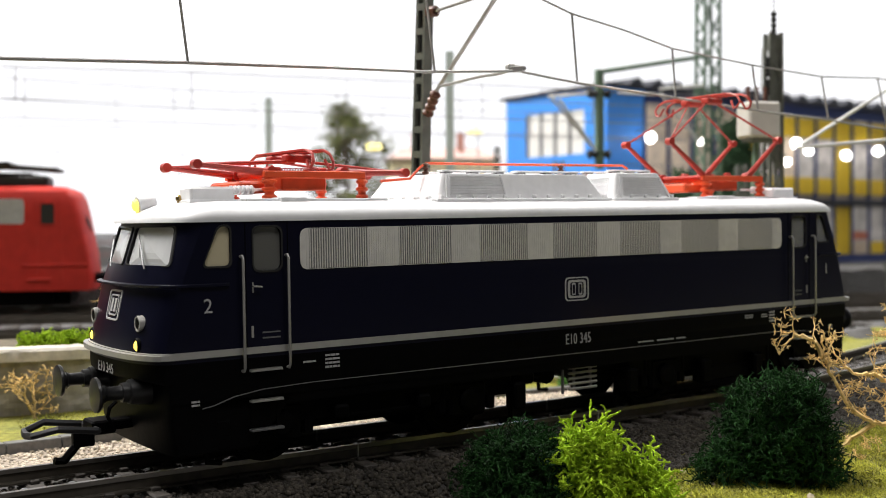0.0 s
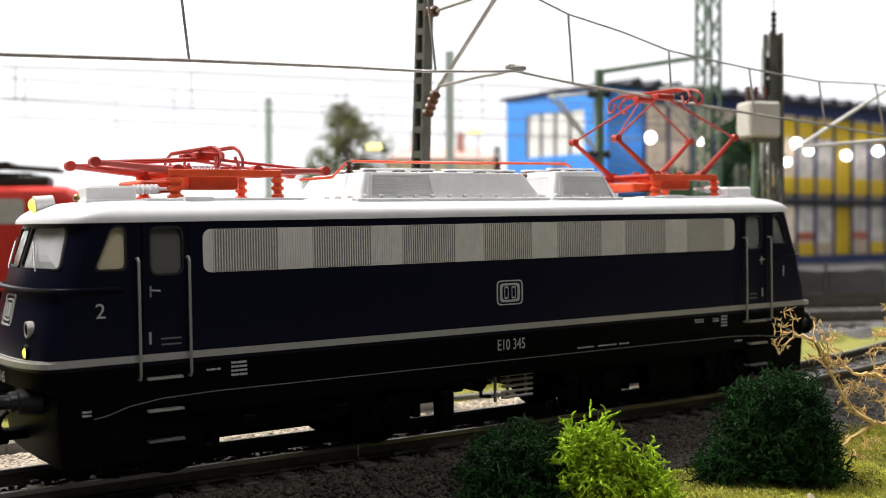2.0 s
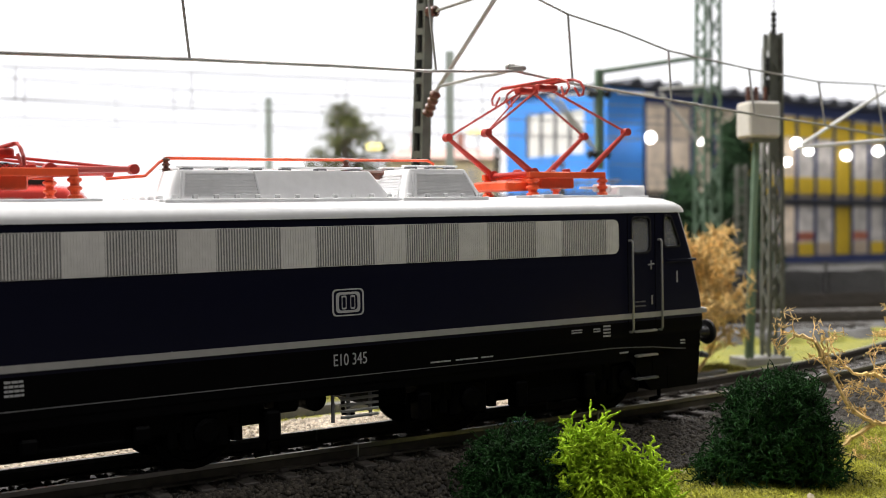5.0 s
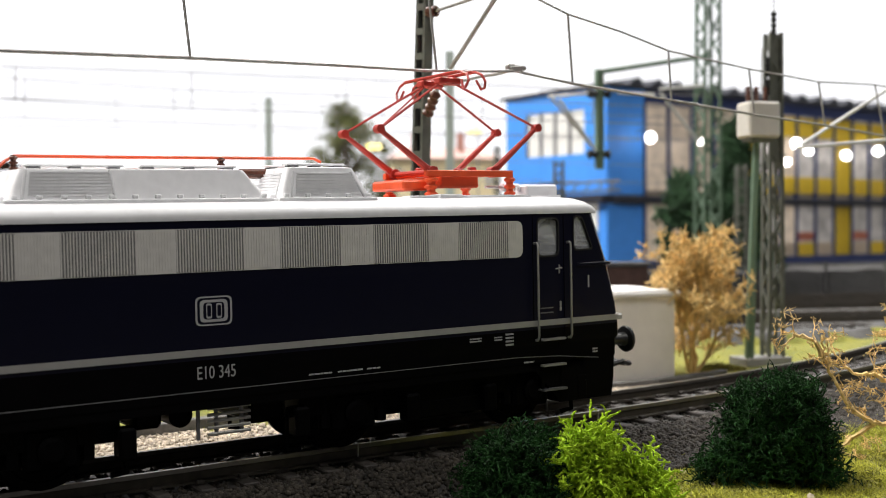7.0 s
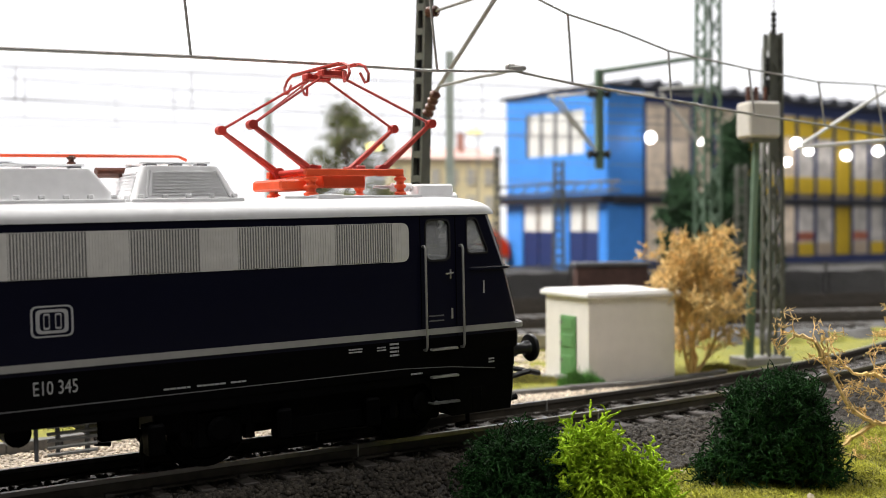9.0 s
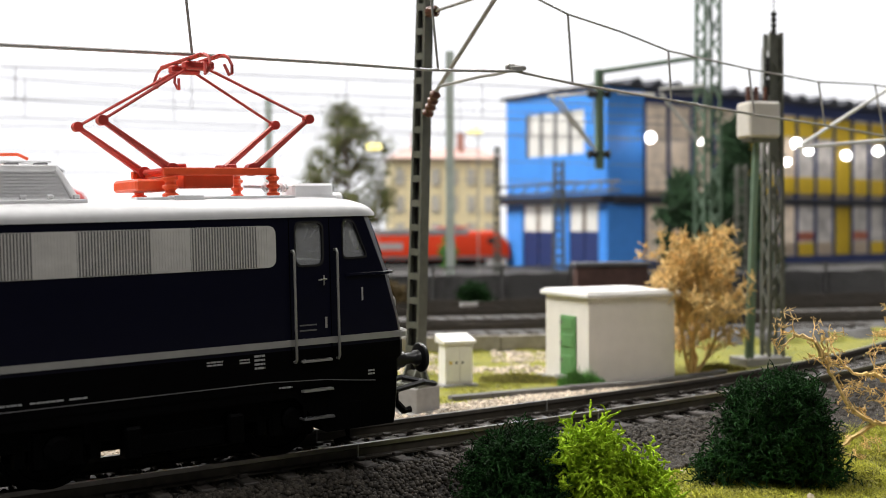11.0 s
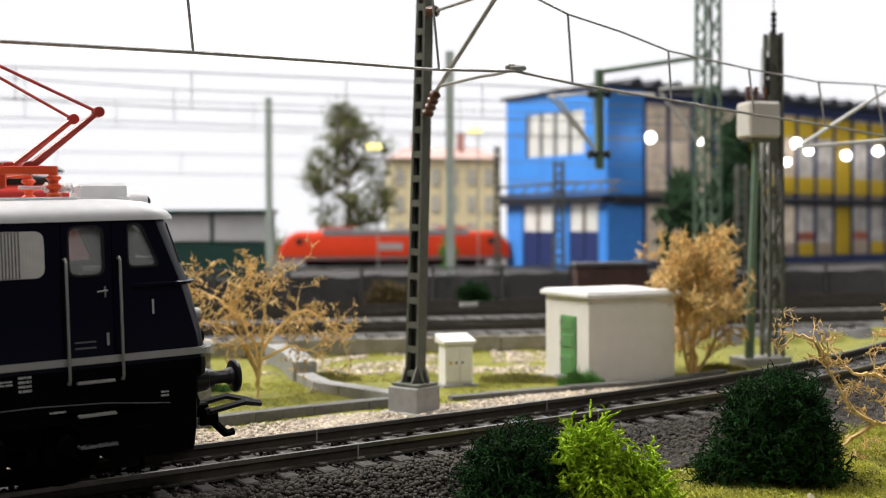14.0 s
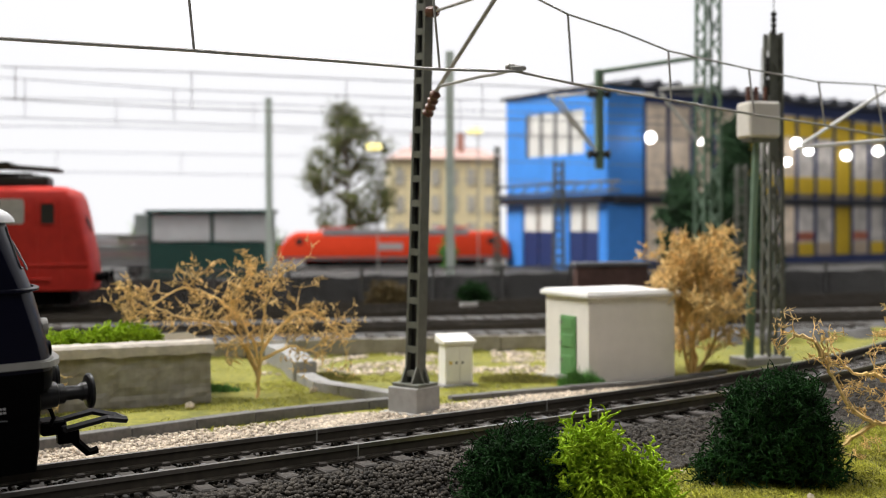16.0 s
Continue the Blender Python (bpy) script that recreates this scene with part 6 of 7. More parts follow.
    for x in (-45, 45):
        box(bm, x - 28, x + 28, -15, 15, 2.0, 9.5, 0.8)
    part("underframe", bm, BLACK, lo)
    for x in (-64, -26, 26, 64):
        for y in (-9, 9):
            bm = bmesh.new()
            turned(bm, (x, y - 1.3, 7.0), (0, 1, 0), ((0, 7), (2.6, 7)), 20)
            part("wheel", bm, DARKGREY, lo)
    return lo


c = yard_point(-230.4, 96)
build_far_loco((c.x, c.y, c.z + 3.6), YTURN, paint("faded_red_paint", (0.47, 0.030, 0.022), 0.5, vary=0.12, grain=4, spec=0.2), None, "faded red electric locomotive on the yard track", False)
MODERN = build_far_loco((-42.6, 1000, 3.0), 4, paint("bright_red_orange_paint", (0.66, 0.05, 0.014), 0.5, vary=0.06, grain=4, spec=0.2), paint("grey_roof", (0.22, 0.22, 0.23), 0.6), "bright red modern locomotive with grey roof", True)


MODERN.matrix_basis = MODERN.matrix_basis @ Matrix.Diagonal((1, 1, 0.87, 1))


def build_flat_wagon():
    w = thing("flat_wagon", (-255, 800, 3.5), "grey loaded flat wagon behind the red locomotive", "wagon", turn=5)
    bm = bmesh.new()
    box(bm, -52, 52, -14, 14, 8, 11, 0.4)
    part("deck", bm, DARKGREY, w)
    for k in range(5):
        bm = bmesh.new()
        box(bm, -50, 50, -12, 12, 11.2 + k * 4.2, 14.6 + k * 4.2, 0.5)
        part("stacked_beam", bm, paint("grey_beam", (0.16 + 0.05 * (k % 2), 0.155, 0.15), 0.7), w)
    for x in (-36, 36):
        for y in (-9, 9):
            bm = bmesh.new()
            turned(bm, (x, y - 1.2, 5.5), (0, 1, 0), ((0, 5.5), (2.4, 5.5)), 18)
            part("wheel", bm, RUBBER, w)


build_flat_wagon()


def build_shelter():
    green = paint("dark_green_shelter_paint", (0.010, 0.055, 0.045), 0.5, vary=0.1, grain=5)
    s = thing("waiting_shelter", (-165, 800, 2.8), "dark green shelter with wide glazed front", "shelter", turn=3)
    x0, x1 = -42.6, 43.8
    bm = bmesh.new()
    box(bm, x0, x1, -10, -8.5, 0, 25.5)
    part("front_panel", bm, green, s)
    bm = bmesh.new()
    box(bm, x0 - 2, x1 + 2, -13, 14, 46.5, 49.0, 0.4)
    part("roof", bm, green, s)
    for x in (x0 + 1.2, 1.4, x1 - 1.2):
        bm = bmesh.new()
        box(bm, x - 1.2, x + 1.2, -10, -8.2, 25.5, 46.6)
        part("post", bm, green, s)
    for xa, xb in ((x0 + 2.5, 0.1), (2.7, x1 - 2.5)):
        bm = bmesh.new()
        box(bm, xa, xb, -9.4, -9.0, 27.0, 45.5)
        part("pane", bm, paint("milky_glass", (0.62, 0.64, 0.66), 0.25, vary=0.08, grain=12), s)
    bm = bmesh.new()
    box(bm, x0 - 11.5, x0 - 0.5, -4, 12, 0, 46.4, 0.3)
    part("side_wall", bm, paint("grey_green_wall", (0.25, 0.29, 0.28), 0.5), s)
    bm = bmesh.new()
    box(bm, x0, x1, 10, 11.5, 0, 46.5)
    part("back_wall", bm, paint("pale_back_wall", (0.5, 0.5, 0.5), 0.6), s)


build_shelter()


def build_fence():
    off = 120
    o = yard_point(60, off)
    f = thing("mesh_fence", o, "dark wire mesh fence along the yard", "fence", turn=YTURN)
    dark = paint("dark_fence_metal", (0.10, 0.10, 0.10), 0.6, 0.2, 0.2, 3)
    bm = bmesh.new()
    h = 17.5
    x = -330.0
    rods = []
    while x < 330:
        rods.append([(Vector((x, 0, 0.5)), 0.17), (Vector((x + h, 0, h)), 0.17)])
        rods.append([(Vector((x + h, 0.2, 0.5)), 0.17), (Vector((x, 0.2, h)), 0.17)])
        x += 2.1
    bm.free()
    strand_mesh("wire_mesh", rods, dark, f)
    for k in range(21):
        bm = bmesh.new()
        rod(bm, (-330 + 33 * k, 0, -1), (-330 + 33 * k, 0, h + 1), 0.8, 6)
        part("post", bm, dark, f)
    for z in (0.8, h):
        bm = bmesh.new()
        rod(bm, (-330, 0, z), (330, 0, z), 0.4, 5)
        part("rail", bm, dark, f)
    # Rough dark backing, added to give the dimness behind the mesh.
    bm = bmesh.new()
    skin(bm, [[Vector((x2, 6 + 0.5 * noise.noise(Vector((x2 / 9, 0, 0))), -2)), Vector((x2, 6, 13.5 + 2.2 * noise.noise(Vector((x2 / 14, 0, 1))))), Vector((x2, 16, 13.0 + 2.2 * noise.noise(Vector((x2 / 14, 5, 1))))), Vector((x2, 18, -2))] for x2 in range(-330, 340, 5)])
    w = part("fence_backing", bm, paint("dark_backing_grey", (0.030, 0.029, 0.028), 0.85, vary=0.4, grain=3, bump=0.6), at=f.matrix_basis.copy())
    tagged(w, "added dark backing behind the mesh fence", "wall", kind="structure")
    dry = paint("dry_olive_hedge", (0.12, 0.085, 0.03), 0.85, vary=0.3, grain=2, islands=True)
    for px, off2, rad, mat, lab in ((-24, 100, (11, 5, 9), dry, "dry olive brown bush at the fence"), (14, 106, (9, 5, 8), DARKLEAF, "dark green bush at the fence")):
        p = yard_point(px, off2)
        b = thing("hedge_bush", p, lab, "bush", "hedge bushes")
        strand_mesh("crown", flock_paths((0, 0, rad[2] * 0.5), rad, 900, 3.2, 0.35), mat, b)
    p = yard_point(75, 112)
    b = thing("brick_parapet", p, "low reddish brown parapet beside the fence", "wall", turn=YTURN)
    bm = bmesh.new()
    box(bm, -14, 21, -3, 3, -1, 17.5, 0.3)
    part("wall", bm, paint("red_brown_brick", (0.10, 0.055, 0.045), 0.8, vary=0.25, grain=2), b)
    bm = bmesh.new()
    box(bm, -15, 22, -4, 4, 17.5, 19.5, 0.3)
    part("coping", bm, DARKGREY, b)


build_fence()


# ---- far masts and wires
def build_far_masts():
    m = thing("tower_mast", (132.5, 560, 2.8), "tall pale green lattice tower mast", "mast", "far masts", turn=18)
    lattice(m, 9.6, 8.0, 175.0, 10.5, 0.85, MASTPALE)
    bm = bmesh.new()
    rod(bm, (-1, 0, 121.0), (-66.5, -10, 109.0), 1.2, 8)
    part("cross_beam", bm, MASTPALE, m)
    bm = bmesh.new()
    box(bm, -66.6, -63.0, -12, -8.5, 63.5, 110.5, 0.3)
    part("drop_post", bm, MASTPALE, m)
    for z in (99.0, 70.5):
        bm = bmesh.new()
        prof = [(0, 0.8)]
        for k in range(4):
            prof += [(k * 3.0 + 0.4, 1.2), (k * 3.0 + 1.0, 2.2), (k * 3.0 + 2.2, 2.2), (k * 3.0 + 2.8, 1.2)]
        turned(bm, (-71.0, -10, z), (1, 0, 0), prof, 10)
        part("insulator", bm, RUBBER, m)
    for a, b in (((-70, -10, 99), (-93, -16, 96)), ((-92, -16, 96), (-69, -11, 74)), ((-88, -16, 95), (-66, -11, 71)), ((-30, -6, 103), (-4, -4, 106)), ((-30, -6, 101), (-9, -6, 78)), ((-34, -7, 100), (-54, -9, 100))):
        bm = bmesh.new()
        rod(bm, a, b, 0.7, 6)
        part("stay_tube", bm, TUBEPALE, m)
    for px, depth, top, wide in ((797, 620, 136, 4.6), (477, 760, 127, 4.4)):
        x = (px - 784) / 1981.0 * depth
        p = thing("far_mast", (x, depth, 2.6), "pale green slim catenary mast in the yard", "mast", "far masts")
        for y in (-1.4, 1.4):
            bm = bmesh.new()
            box(bm, -wide / 2, wide / 2, y - 0.5, y + 0.5, 0, top - 2.6, 0.1)
            part("stile", bm, MASTFAR, p)
        bm = bmesh.new()
        for k in range(14):
            box(bm, -wide / 2 + 0.3, wide / 2 - 0.3, -1, 1, 4 + k * (top - 10) / 14, 6 + k * (top - 10) / 14)
        part("rung_web", bm, MASTFAR, p)
    for px, depth, top, wide in ((989, 700, 80, 6.5), (880, 740, 92, 3.4), (1312, 640, 74, 6), (1660, 700, 120, 5)):
        x = (px - 784) / 1981.0 * depth
        p = thing("far_mast", (x, depth, 2.6), "dark slim mast in the distance", "mast", "far masts")
        lattice(p, wide, wide * 0.8, top - 2.6, 5, 0.85, MASTGREEN)
    # signal gantry arm at the blue building
    g = thing("signal_gantry", (72.0, 705, 60), "dark gantry beam with thin struts", "gantry")
    bm = bmesh.new()
    for z in (0, 6):
        rod(bm, (-38, 0, z - 2), (40, 4, z + 2), 0.8, 6)
    for k in range(10):
        rod(bm, (-38 + 7.8 * k, 0.2 * k, -2 + 0.2 * k), (-34 + 7.8 * k, 0.2 * k, 5 + 0.2 * k), 0.5, 5)
    part("beam", bm, DARKGREY, g)
    # wires across the distance; each pair has its droppers
    thin = paint("thin_far_wire", (0.30, 0.29, 0.30), 0.5, 0.3, 0.1, 5)
    for name_d, depth, pts_hi, pts_lo, drops in (
            ("a", 560, ((-220, 120.0), (-130, 117.0), (30, 109.5), (130, 104)), ((-220, 104), (-130, 99.0), (30, 93.0), (130, 89)), (-213, -125, -48, 20, 75)),
            ("b", 640, ((-260, 126), (-150, 118), (0, 112.0), (160, 106)), ((-260, 103), (-150, 99), (0, 93), (160, 88)), (-238, -153, -60, 10, 90)),
            ("c", 760, ((-320, 128), (-220, 126), (-60, 120.5), (180, 112)), ((-320, 109), (-220, 107.5), (-60, 102.5), (180, 96)), (-221, -128, -40, 60)),
            ("d", 900, ((-380, 102), (-100, 96), (60, 91), (220, 86)), ((-380, 86), (-100, 80), (60, 76), (220, 72)), (-310, -210, -90, 20))):
        w = thing("far_overhead_line", (0, depth, 0), "thin grey overhead wires above the yard", "overhead wire", "far overhead lines")
        for pts in (pts_hi, pts_lo):
            bm = bmesh.new()
            pipe(bm, [(x, 0, z) for x, z in pts], 0.36, 4)
            part("wire", bm, thin, w)
        for x in drops:
            def zat(pts):
                for (a, p), (b, q) in zip(pts, pts[1:]):
                    if a <= x <= b:
                        return p + (q - p) * (x - a) / (b - a)
            bm = bmesh.new()
            rod(bm, (x, 0, zat(pts_hi)), (x, 0, zat(pts_lo)), 0.30, 4)
            part("dropper", bm, thin, w)


build_far_masts()


# ---- trees and houses
def leaf_clumps(paths_at, n, size, rng):
    out = []
    for c, r in paths_at:
        for _ in range(n):
            d = Vector((rng.gauss(0, 1), rng.gauss(0, 1), rng.gauss(0, 0.8)))
            p = c + d * r * 0.45
            v = Vector((rng.gauss(0, 1), rng.gauss(0, 1), rng.gauss(0.1, 0.7))).normalized()
            L = size * rng.uniform(0.6, 1.4)
            out.append([(p, 0.1), (p + v * L * 0.4, size * 0.33), (p + v * L * 0.75, size * 0.28), (p + v * L, 0.08)])
    return out


def build_tree(at, height, low, width, seed, material, label, clumps=46, conifer=False, leaves=44, size=3.2):
    rng = random.Random(seed)
    t = thing("tree", at, label, "tree", "trees")
    spots, limbs = [], []
    for k in range(clumps):
        q = (k + rng.random()) / clumps
        z = low + (height - low) * q
        w = width * (1.05 - q) if conifer else width * (0.62 + 0.5 * math.sin(math.pi * min(1, q * 1.15))) * (0.55 if q > 0.82 else 1)
        a = rng.uniform(0, 6.283)
        r = w * math.sqrt(rng.uniform(0.1, 1.0))
        c = Vector((r * math.cos(a), r * math.sin(a), z))
        spots.append((c, width * rng.uniform(0.22, 0.42)))
        s = Vector((0, 0, max(2, z - r * 0.6)))
        limbs.append([(s, 1.0), (s.lerp(c, 0.5) + Vector((0, 0, 1.5)), 0.7), (c, 0.25)])
    bark = paint("brown_bark", (0.07, 0.05, 0.035), 0.9, vary=0.3, grain=2)
    bm = bmesh.new()
    pipe(bm, [(0, 0, -1), (0.6, 0, height * 0.3), (-0.5, 0.4, height * 0.6), (0, 0, height * 0.95)], [2.6, 2.0, 1.3, 0.4], 8)
    part("trunk", bm, bark, t)
    strand_mesh("branchwork", limbs, bark, t, n=4)
    strand_mesh("crown", leaf_clumps(spots, leaves, size, rng), material, t, n=4)


OLIVE = paint("olive_green_leaves", (0.125, 0.14, 0.045), 0.8, vary=0.35, grain=2, islands=True)
build_tree((-92, 1080, 3), 150, 34, 40, 3, OLIVE, "airy olive green tree behind the yard", 70, leaves=60, size=3.4)
DEEP = paint("deep_conifer_green", (0.022, 0.062, 0.022), 0.85, vary=0.3, grain=2, islands=True)
build_tree((152, 700, 3), 66, 2, 17, 5, DEEP, "dark green tree in front of the blue building", 60, leaves=90)
build_tree((188, 720, 3), 100, 2, 27, 6, DEEP, "tall dark green conifer beside the lattice mast", 80, True, leaves=80)
build_tree((-262, 1100, 3), 44, 4, 20, 8, paint("yellow_green_leaves", (0.20, 0.22, 0.06), 0.85, vary=0.3, grain=2, islands=True), "low yellow-green bush in the distance", 26)
build_tree((-300, 1130, 3), 36, 4, 26, 9, paint("spring_green_leaves", (0.16, 0.26, 0.05), 0.85, vary=0.3, grain=2, islands=True), "low green bush in the distance", 26)
build_tree((-205, 1180, 3), 38, 4, 40, 10, paint("meadow_green_leaves", (0.15, 0.25, 0.05), 0.85, vary=0.3, grain=2, islands=True), "low green hedge behind the shelter", 30)


def build_house():
    # Wall, roof and pane colours are paled: distance haze put into the paint.
    cream = paint("cream_yellow_plaster", (0.80, 0.70, 0.44), 0.7, vary=0.06, grain=8)
    h = thing("cream_house", (2, 1250, 3), "pale cream yellow house with reddish roof", "house", turn=8)
    bm = bmesh.new()
    box(bm, -60, 62, 0, 70, 0, 113, 0.5)
    part("wall", bm, cream, h)
    bm = bmesh.new()
    skin(bm, [[Vector((x0, -5, 112)), Vector((x1, -5, 112)), Vector((x2, 35, 126)), Vector((x3, 35, 126))] for x0, x1, x2, x3 in ((-65, 67, 45, -42),)] +
         [[Vector((-65, 75, 112)), Vector((67, 75, 112)), Vector((45, 36, 126)), Vector((-42, 36, 126))]])
    part("roof", bm, paint("haze_paled_red_tiles", (0.58, 0.40, 0.36), 0.8, vary=0.15, grain=5), h, "red hipped roof, paled with painted haze")
    for x in (-30, 22):
        bm = bmesh.new()
        box(bm, x - 4, x + 4, 20, 30, 116, 142, 0.4)
        part("chimney", bm, paint("chimney_brick", (0.42, 0.22, 0.18), 0.8), h)
    for z in (22, 52, 82):
        for k in range(6):
            x = -50 + k * 20
            bm = bmesh.new()
            box(bm, x - 4.5, x + 4.5, -1.0, 0.2, z, z + 18)
            fr = part("window", bm, LETTER, h)
            bm = bmesh.new()
            box(bm, x - 3.6, x + 3.6, -1.4, -0.9, z + 1, z + 17)
            part("pane", bm, paint("grey_pane", (0.56, 0.54, 0.48), 0.2), fr)


build_house()


def build_blue_building():
    turn = math.degrees(math.atan2(0.584, 0.81))
    b = thing("blue_workshop", (132, 900, 2.6), "two-storey workshop with bright blue front and yellow glazed side", "building", turn=turn)
    # x along the glazed side, y along the blue front
    H, FW, LEN = 148.0, 126.0, 470.0
    bm = bmesh.new()
    box(bm, 1.0, LEN, 1.0, FW, 0, H - 2)
    part("core", bm, paint("warm_interior_wall", (0.42, 0.36, 0.30), 0.7, vary=0.12, grain=20), b)
    # blue front in panels round its openings
    bm = bmesh.new()
    for y0, y1, z0, z1 in ((0, FW, 133, H), (0, 25, 62, 133), (98, FW, 62, 133), (25, 98, 62, 96), (0, 8, 0, 56), (44, 62, 0, 56), (104, FW, 0, 56)):
        box(bm, -1.6, 1.0, y0, y1, z0, z1)
    part("front_cladding", bm, BRIGHTBLUE, b, "bright blue front panels")
    bm = bmesh.new()
    box(bm, -1.2, 41, -1.6, 1.0, 62, H)
    box(bm, -1.2, 41, -1.6, 1.0, 2, 54)
    part("corner_cladding", bm, BRIGHTBLUE, b, "bright blue corner panels")
    bm = bmesh.new()
    box(bm, -8, 6, -2, FW + 2, 55, 62, 0.5)
    box(bm, 6, LEN, -6, 2, 55, 61, 0.5)
    part("canopy", bm, ROOFDARK, b, "dark canopy between the storeys")
    # These panes glow faintly themselves in place of lamps inside the rooms.
    pale = paint("pale_lit_pane", (0.72, 0.71, 0.68), 0.25, vary=0.08, grain=15, lit=0.2)
    for k in range(4):
        bm = bmesh.new()
        box(bm, -0.6, 0.6, 25.3 + k * 18.2, 42.2 + k * 18.2, 96.2, 132.8)
        w = part("window", bm, pale, b, "tall pale upper window")
        bm = bmesh.new()
        box(bm, -1.9, -0.5, 41.4 + k * 18.2, 44.2 + k * 18.2, 96.2, 132.8)
        part("mullion", bm, DARKGREY, w)
    for y0, y1 in ((8, 24.5), (26, 43.5), (63, 82), (84, 103)):
        bm = bmesh.new()
        box(bm, -0.9, 0.6, y0, y1, 0, 32)
        g = part("gate", bm, NAVY, b, "navy blue workshop gate with pale upper panes")
        bm = bmesh.new()
        box(bm, -1.3, -0.7, y0 + 2, y1 - 2, 32, 54)
        part("pane", bm, pale, g)
    # glazed side
    n = 15
    bay = (LEN - 41) / n
    rng = random.Random(4)
    # Side glazing glows too, which lifts the facade like a lit interior.
    warm = paint("warm_glowing_glazing", (0.60, 0.50, 0.40), 0.3, vary=0.3, grain=12, lit=0.22)
    grey = paint("grey_glowing_glazing", (0.50, 0.47, 0.45), 0.25, vary=0.35, grain=12, lit=0.16)
    red = paint("red_goods", (0.50, 0.16, 0.10), 0.5)
    for k in range(n):
        x0, x1 = 41 + k * bay, 41 + (k + 1) * bay
        bm = bmesh.new()
        box(bm, x0 - 1.6, x0 + 1.6, -2.2, 1.0, 0, H - 8)
        part("pillar", bm, NAVY, b)
        full = k % 5 == 4
        for z0, z1, up in ((66, 138, True), (8, 54, False)):
            bm = bmesh.new()
            box(bm, x0 + 1.6, x1 - 1.6, -0.6, 1.0, z0, z1)
            w = part("window", bm, YELLOW if full else (warm if (k < 5 or (k * 7) % 3 == 0) else grey), b)
            if not full and k >= 4:
                for za, zb in (((z1 - 20, z1 - 2), (z0, z0 + 15)) if up else ((z0, z0 + 12),)):
                    bm = bmesh.new()
                    box(bm, x0 + 1.8, x1 - 1.8, -1.1, -0.5, za, zb)
                    part("spandrel", bm, YELLOW if (up or k % 2) else BEIGE, w)
            if not up and k % 3 == 1:
                bm = bmesh.new()
                box(bm, x0 + 2.5, x1 - 2.5, -1.0, -0.5, z0 + 14, z0 + 22)
                part("crate", bm, red, w)
    bm = bmesh.new()
    box(bm, 41, LEN, -3, 1.2, 0, 8)
    box(bm, 41, LEN, -3, 1.2, 138, H)
    part("plinth_band", bm, NAVY, b)
    bm = bmesh.new()
    box(bm, -4, LEN + 4, -8, FW + 6, H, H + 3.0, 0.4)
    part("roof", bm, ROOFDARK, b, "dark flat roof with saw-tooth skylights")
    for k in range(19):
        x = 18 + k * 24
        bm = bmesh.new()
        skin(bm, [[Vector((x, y, H + 3)), Vector((x + 20, y, H + 3)), Vector((x + 14, y, H + 10))] for y in (-5, FW - 4)])
        part("skylight", bm, ROOFDARK, b)
    bulb = glowing("bright_white_lamp", (1.0, 0.98, 0.95), 9.0)
    for x, z, out, r in ((31, 107.5, 16, 4.2), (90, 107, 16, 2.6), (218, 110.5, 16, 4.2), (236, 104.5, 16, 3.8), (293, 102, 16, 4.2), (203, 93, 18, 3.0), (345, 108, 16, 4.2)):
        l = thing("wall_lamp", Vector(b.matrix_basis @ S((x, -2, z)) / MM), "bright white globe lamp on a wall arm", "lamp", "wall lamps", turn=turn)
        bm = bmesh.new()
        pipe(bm, [(0, 0.4, 5), (0, -out * 0.6, 7), (0, -out, r * 0.8)], 0.5, 6)
        part("arm", bm, DARKGREY, l)
        bm = bmesh.new()
        turned(bm, (0, -out, -r), (0, 0, 1), [(r * (1 - math.cos(a * math.pi / 8)), r * math.sin(a * math.pi / 8)) for a in range(9)], 14)
        part("globe", bm, bulb, l, "glowing white globe")


build_blue_building()


def build_street_lamps():
    glow = glowing("yellow_lamp_glow", (1.0, 0.86, 0.30), 1.3)
    for px, py, depth in ((664, 258, 820), (842, 231, 820)):
        x, z = (px - 784) / 1981.0 * depth, 39.7 + (400 - py) * depth / 1981.0
        l = thing("street_lamp", (x, depth, 2.6), "tall street lamp with glowing yellow head", "street lamp", "street lamps")
        bm = bmesh.new()
        pipe(bm, [(2, 0, 0), (2, 0, z - 4), (1.5, 0, z - 1), (0, 0, z + 1)], 0.5, 6)
        part("pole", bm, SILVER, l)
        bm = bmesh.new()
        box(bm, -6, 5, -2.5, 2.5, z - 5.6, z - 1.2, 1.2)
        part("head", bm, glow, l, "glowing yellow lamp head")


build_street_lamps()


def build_yard_bits():
    p = yard_point(11, 80)
    b = thing("track_box", p, "small white box between the yard tracks", "box", turn=YTURN)
    bm = bmesh.new()
    box(bm, -3.6, 3.6, -2.0, 2.0, -0.3, 3.2, 0.3)
    part("housing", bm, WHITEWALL, b)
    bm = bmesh.new()
    box(bm, -3.9, 3.9, -2.3, 2.3, 3.2, 3.7, 0.1)
    part("lid", bm, SILVER, b)


build_yard_bits()
build_tree((5, 930, 3), 26, 2, 7, 14, paint("fresh_green_leaves", (0.07, 0.20, 0.03), 0.85, vary=0.3, grain=2, islands=True), "small fresh green bush before the red locomotive", 16)


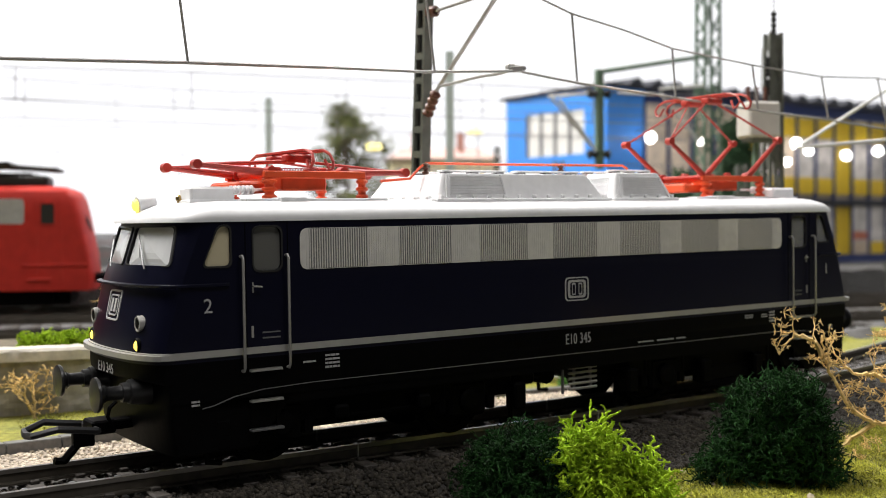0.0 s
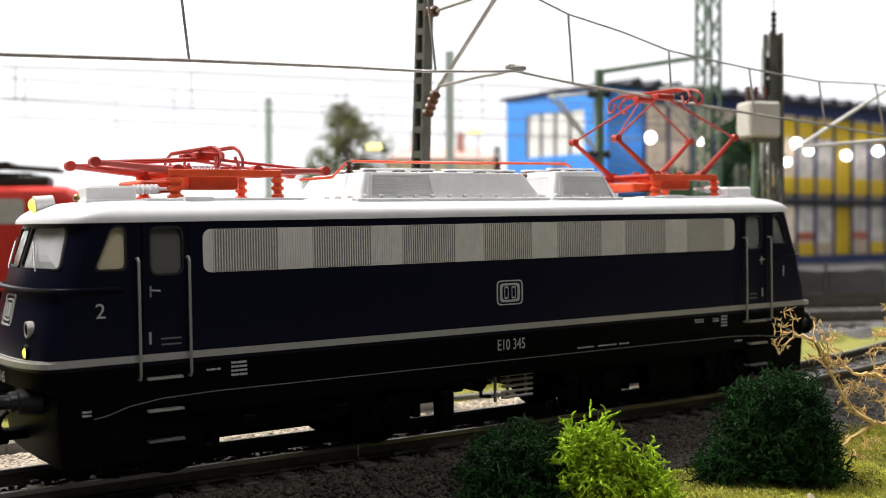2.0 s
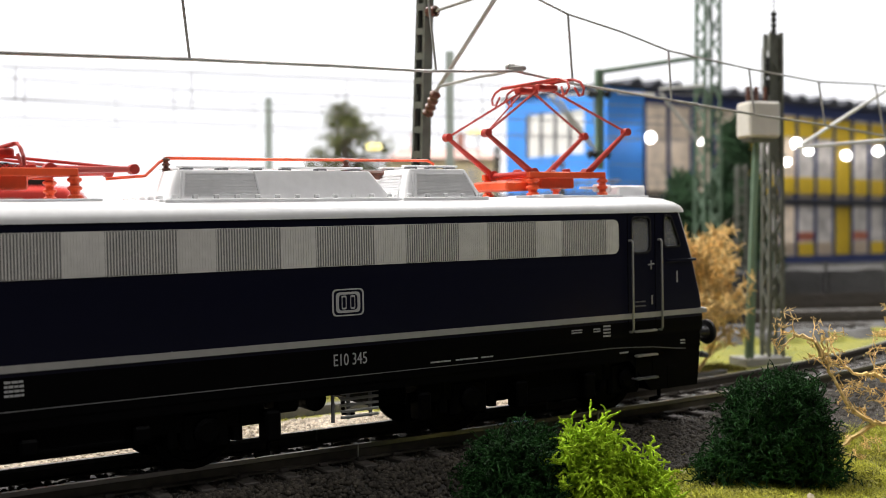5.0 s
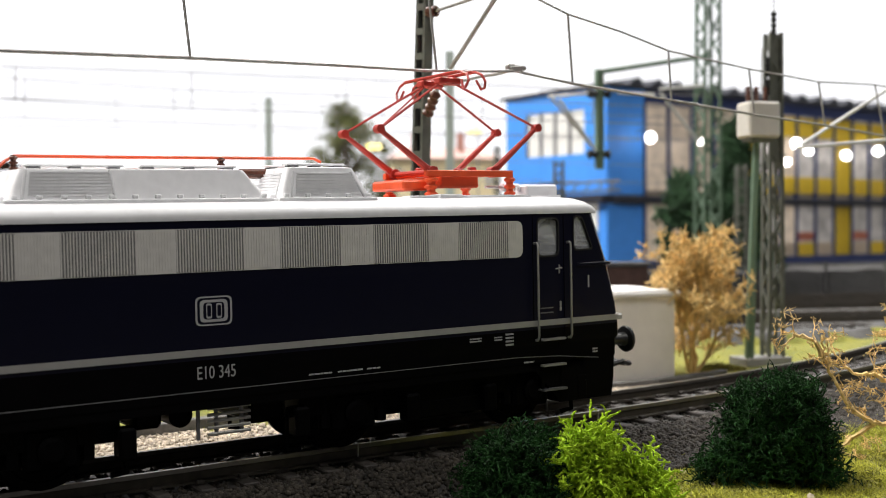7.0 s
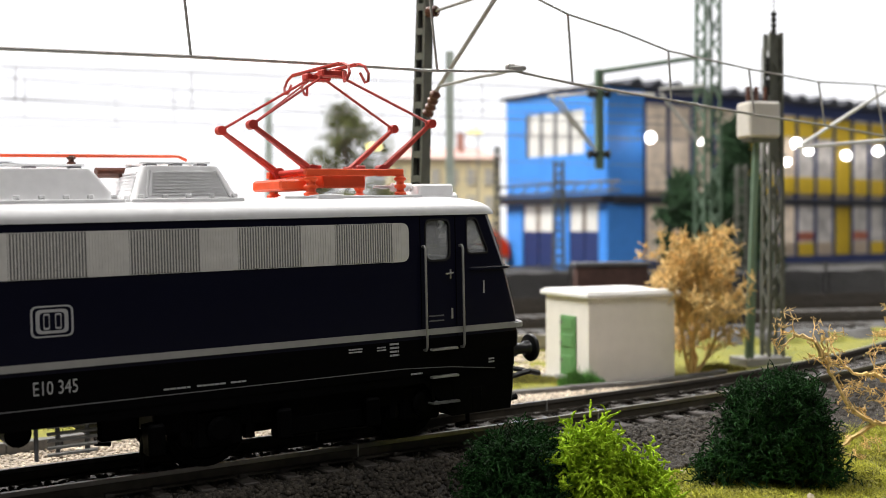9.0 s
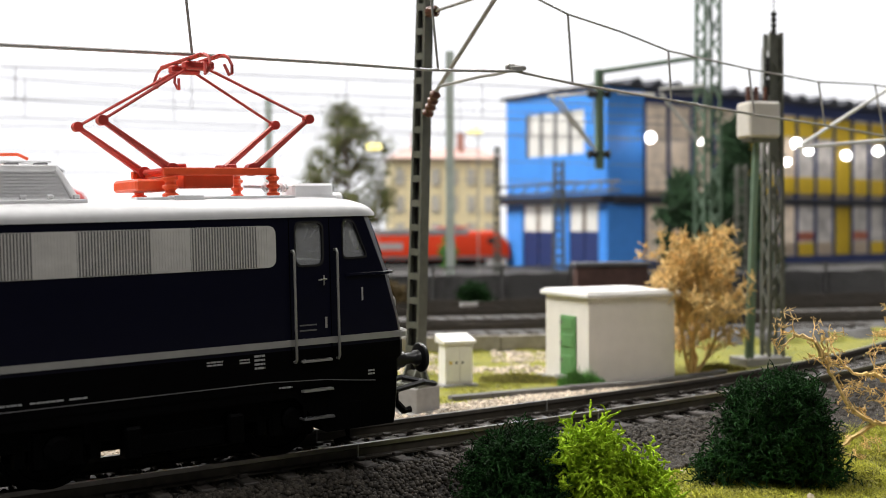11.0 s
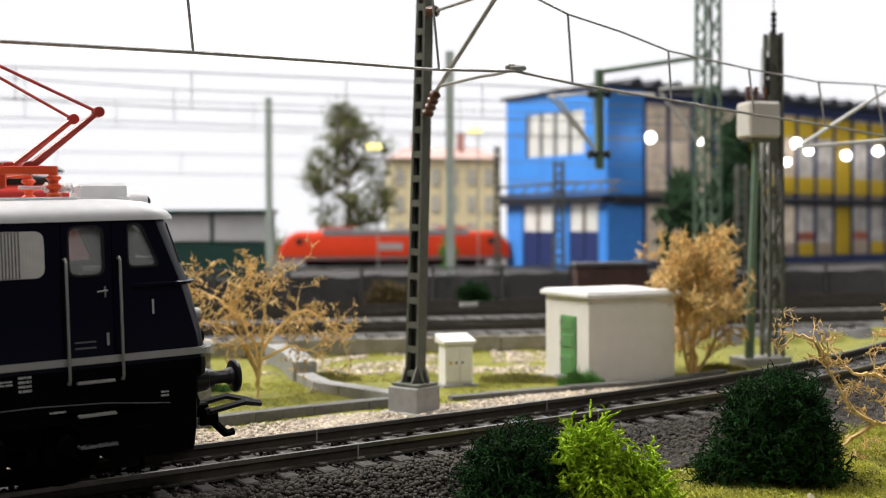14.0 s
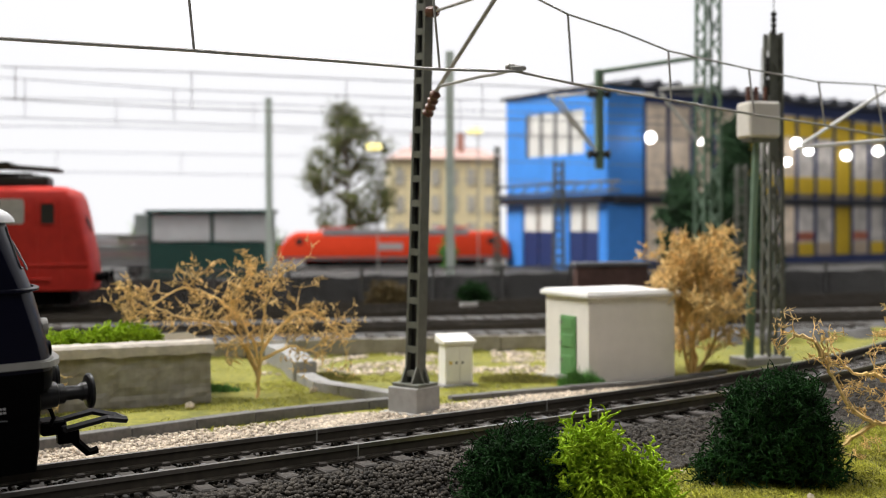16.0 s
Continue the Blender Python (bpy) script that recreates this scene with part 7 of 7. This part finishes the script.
# ---- what moves
LOCO_ROWS = (
    (0, 17.42, 236.87, 34.50, -0.25),
    (0.5, 16.70, 236.36, 34.46, -0.24),
    (1, 12.58, 233.47, 34.22, -0.19),
    (1.5, 7.82, 230.17, 33.98, -0.14),
    (2, 3.72, 227.34, 33.80, -0.10),
    (2.5, -0.83, 224.23, 33.62, -0.05),
    (3, -5.45, 221.10, 33.47, -0.01),
    (3.5, -10.02, 218.01, 33.35, 0.04),
    (4, -14.80, 214.81, 33.25, 0.07),
    (6.5, -40.60, 197.68, 33.11, 0.23),
    (7, -45.44, 194.49, 33.15, 0.25),
    (7.5, -50.54, 191.12, 33.19, 0.26),
    (8, -55.80, 187.65, 33.26, 0.28),
    (8.5, -60.87, 184.30, 33.33, 0.29),
    (9, -66.54, 180.55, 33.42, 0.29),
    (11.5, -93.15, 162.86, 33.86, 0.25),
    (12, -98.40, 159.36, 33.93, 0.23),
    (12.5, -103.57, 155.90, 34.00, 0.21),
    (13, -108.78, 152.41, 34.05, 0.18),
    (13.5, -113.75, 149.09, 34.08, 0.15),
    (14, -118.86, 145.68, 34.09, 0.12),
    (14.5, -123.92, 142.30, 34.09, 0.08),
    (15, -129.03, 138.90, 34.07, 0.04),
    (15.5, -134.13, 135.51, 34.02, -0.00),
    (16, -139.23, 132.14, 33.94, -0.05)
)


def motions():
    rows, way, last = [], 0.0, None
    spin = []
    for t, x, y, turn, lift in LOCO_ROWS:
        # the line steepens towards the near end, the leading bogie stays on its rails
        steep = radians(0.052 * max(t - 2.5, 0.0) + 0.035 * max(t - 9.0, 0.0) - 0.06 * max(t - 13.0, 0.0))
        z = SLOPE * (x * 0.88 + (y - 188) * 0.47) + lift - 65 * math.sin(steep)
        rows.append((t, Matrix.Translation(S((x, y, z))) @ Matrix.Rotation(radians(turn), 4, "Z") @ Matrix.Rotation(-SLOPE - steep, 4, "Y")))
        p = Vector((x, y))
        way += (p - last).length if last is not None else 0.0
        last = p
        spin.append((t, way))
    walk(LOCO, rows)
    for wheel, at in WHEELS:
        steps = []
        for (t0, s0), (t1, s1) in zip(spin, spin[1:]):
            n = max(1, math.ceil((s1 - s0) / 8.0))
            for k in range(n):
                steps.append((t0 + (t1 - t0) * k / n, s0 + (s1 - s0) * k / n))
        steps.append(spin[-1])
        walk(wheel, [(t, Matrix.Translation(at * MM) @ Matrix.Rotation(-s / 7.0, 4, "Y")) for t, s in steps])
    # the wire pieces give way as the pantograph passes
    d = Vector((0.845, 0.535, 0.0))
    hinge = Vector((-d.y, d.x, 0.0))
    left = ((0.0, 36), (0.5, 36), (1.5, 30), (3.5, 28), (4.0, 27.5), (7.0, 22), (9.0, 18), (11.5, 10), (12.5, 8), (14.5, 4), (16.0, 0))
    walk(WIRE_LEFT, [(t, Matrix.Translation(SUPPORT * MM - d * MM * 1.2 * k / 36) @ Matrix.Rotation(radians(-0.05 * k), 4, hinge)) for t, k in left])
    right = ((0.0, 1.0), (0.4, 0.95), (1.0, 0.5), (1.5, 0.18), (2.5, 0.08), (4.0, 0.05), (9.0, 0.0), (16.0, 0.0))
    walk(WIRE_RIGHT, [(t, Matrix.Translation(SUPPORT * MM + d * MM * 1.3 * k) @ Matrix.Rotation(radians(-0.8 * k), 4, hinge)) for t, k in right])


motions()
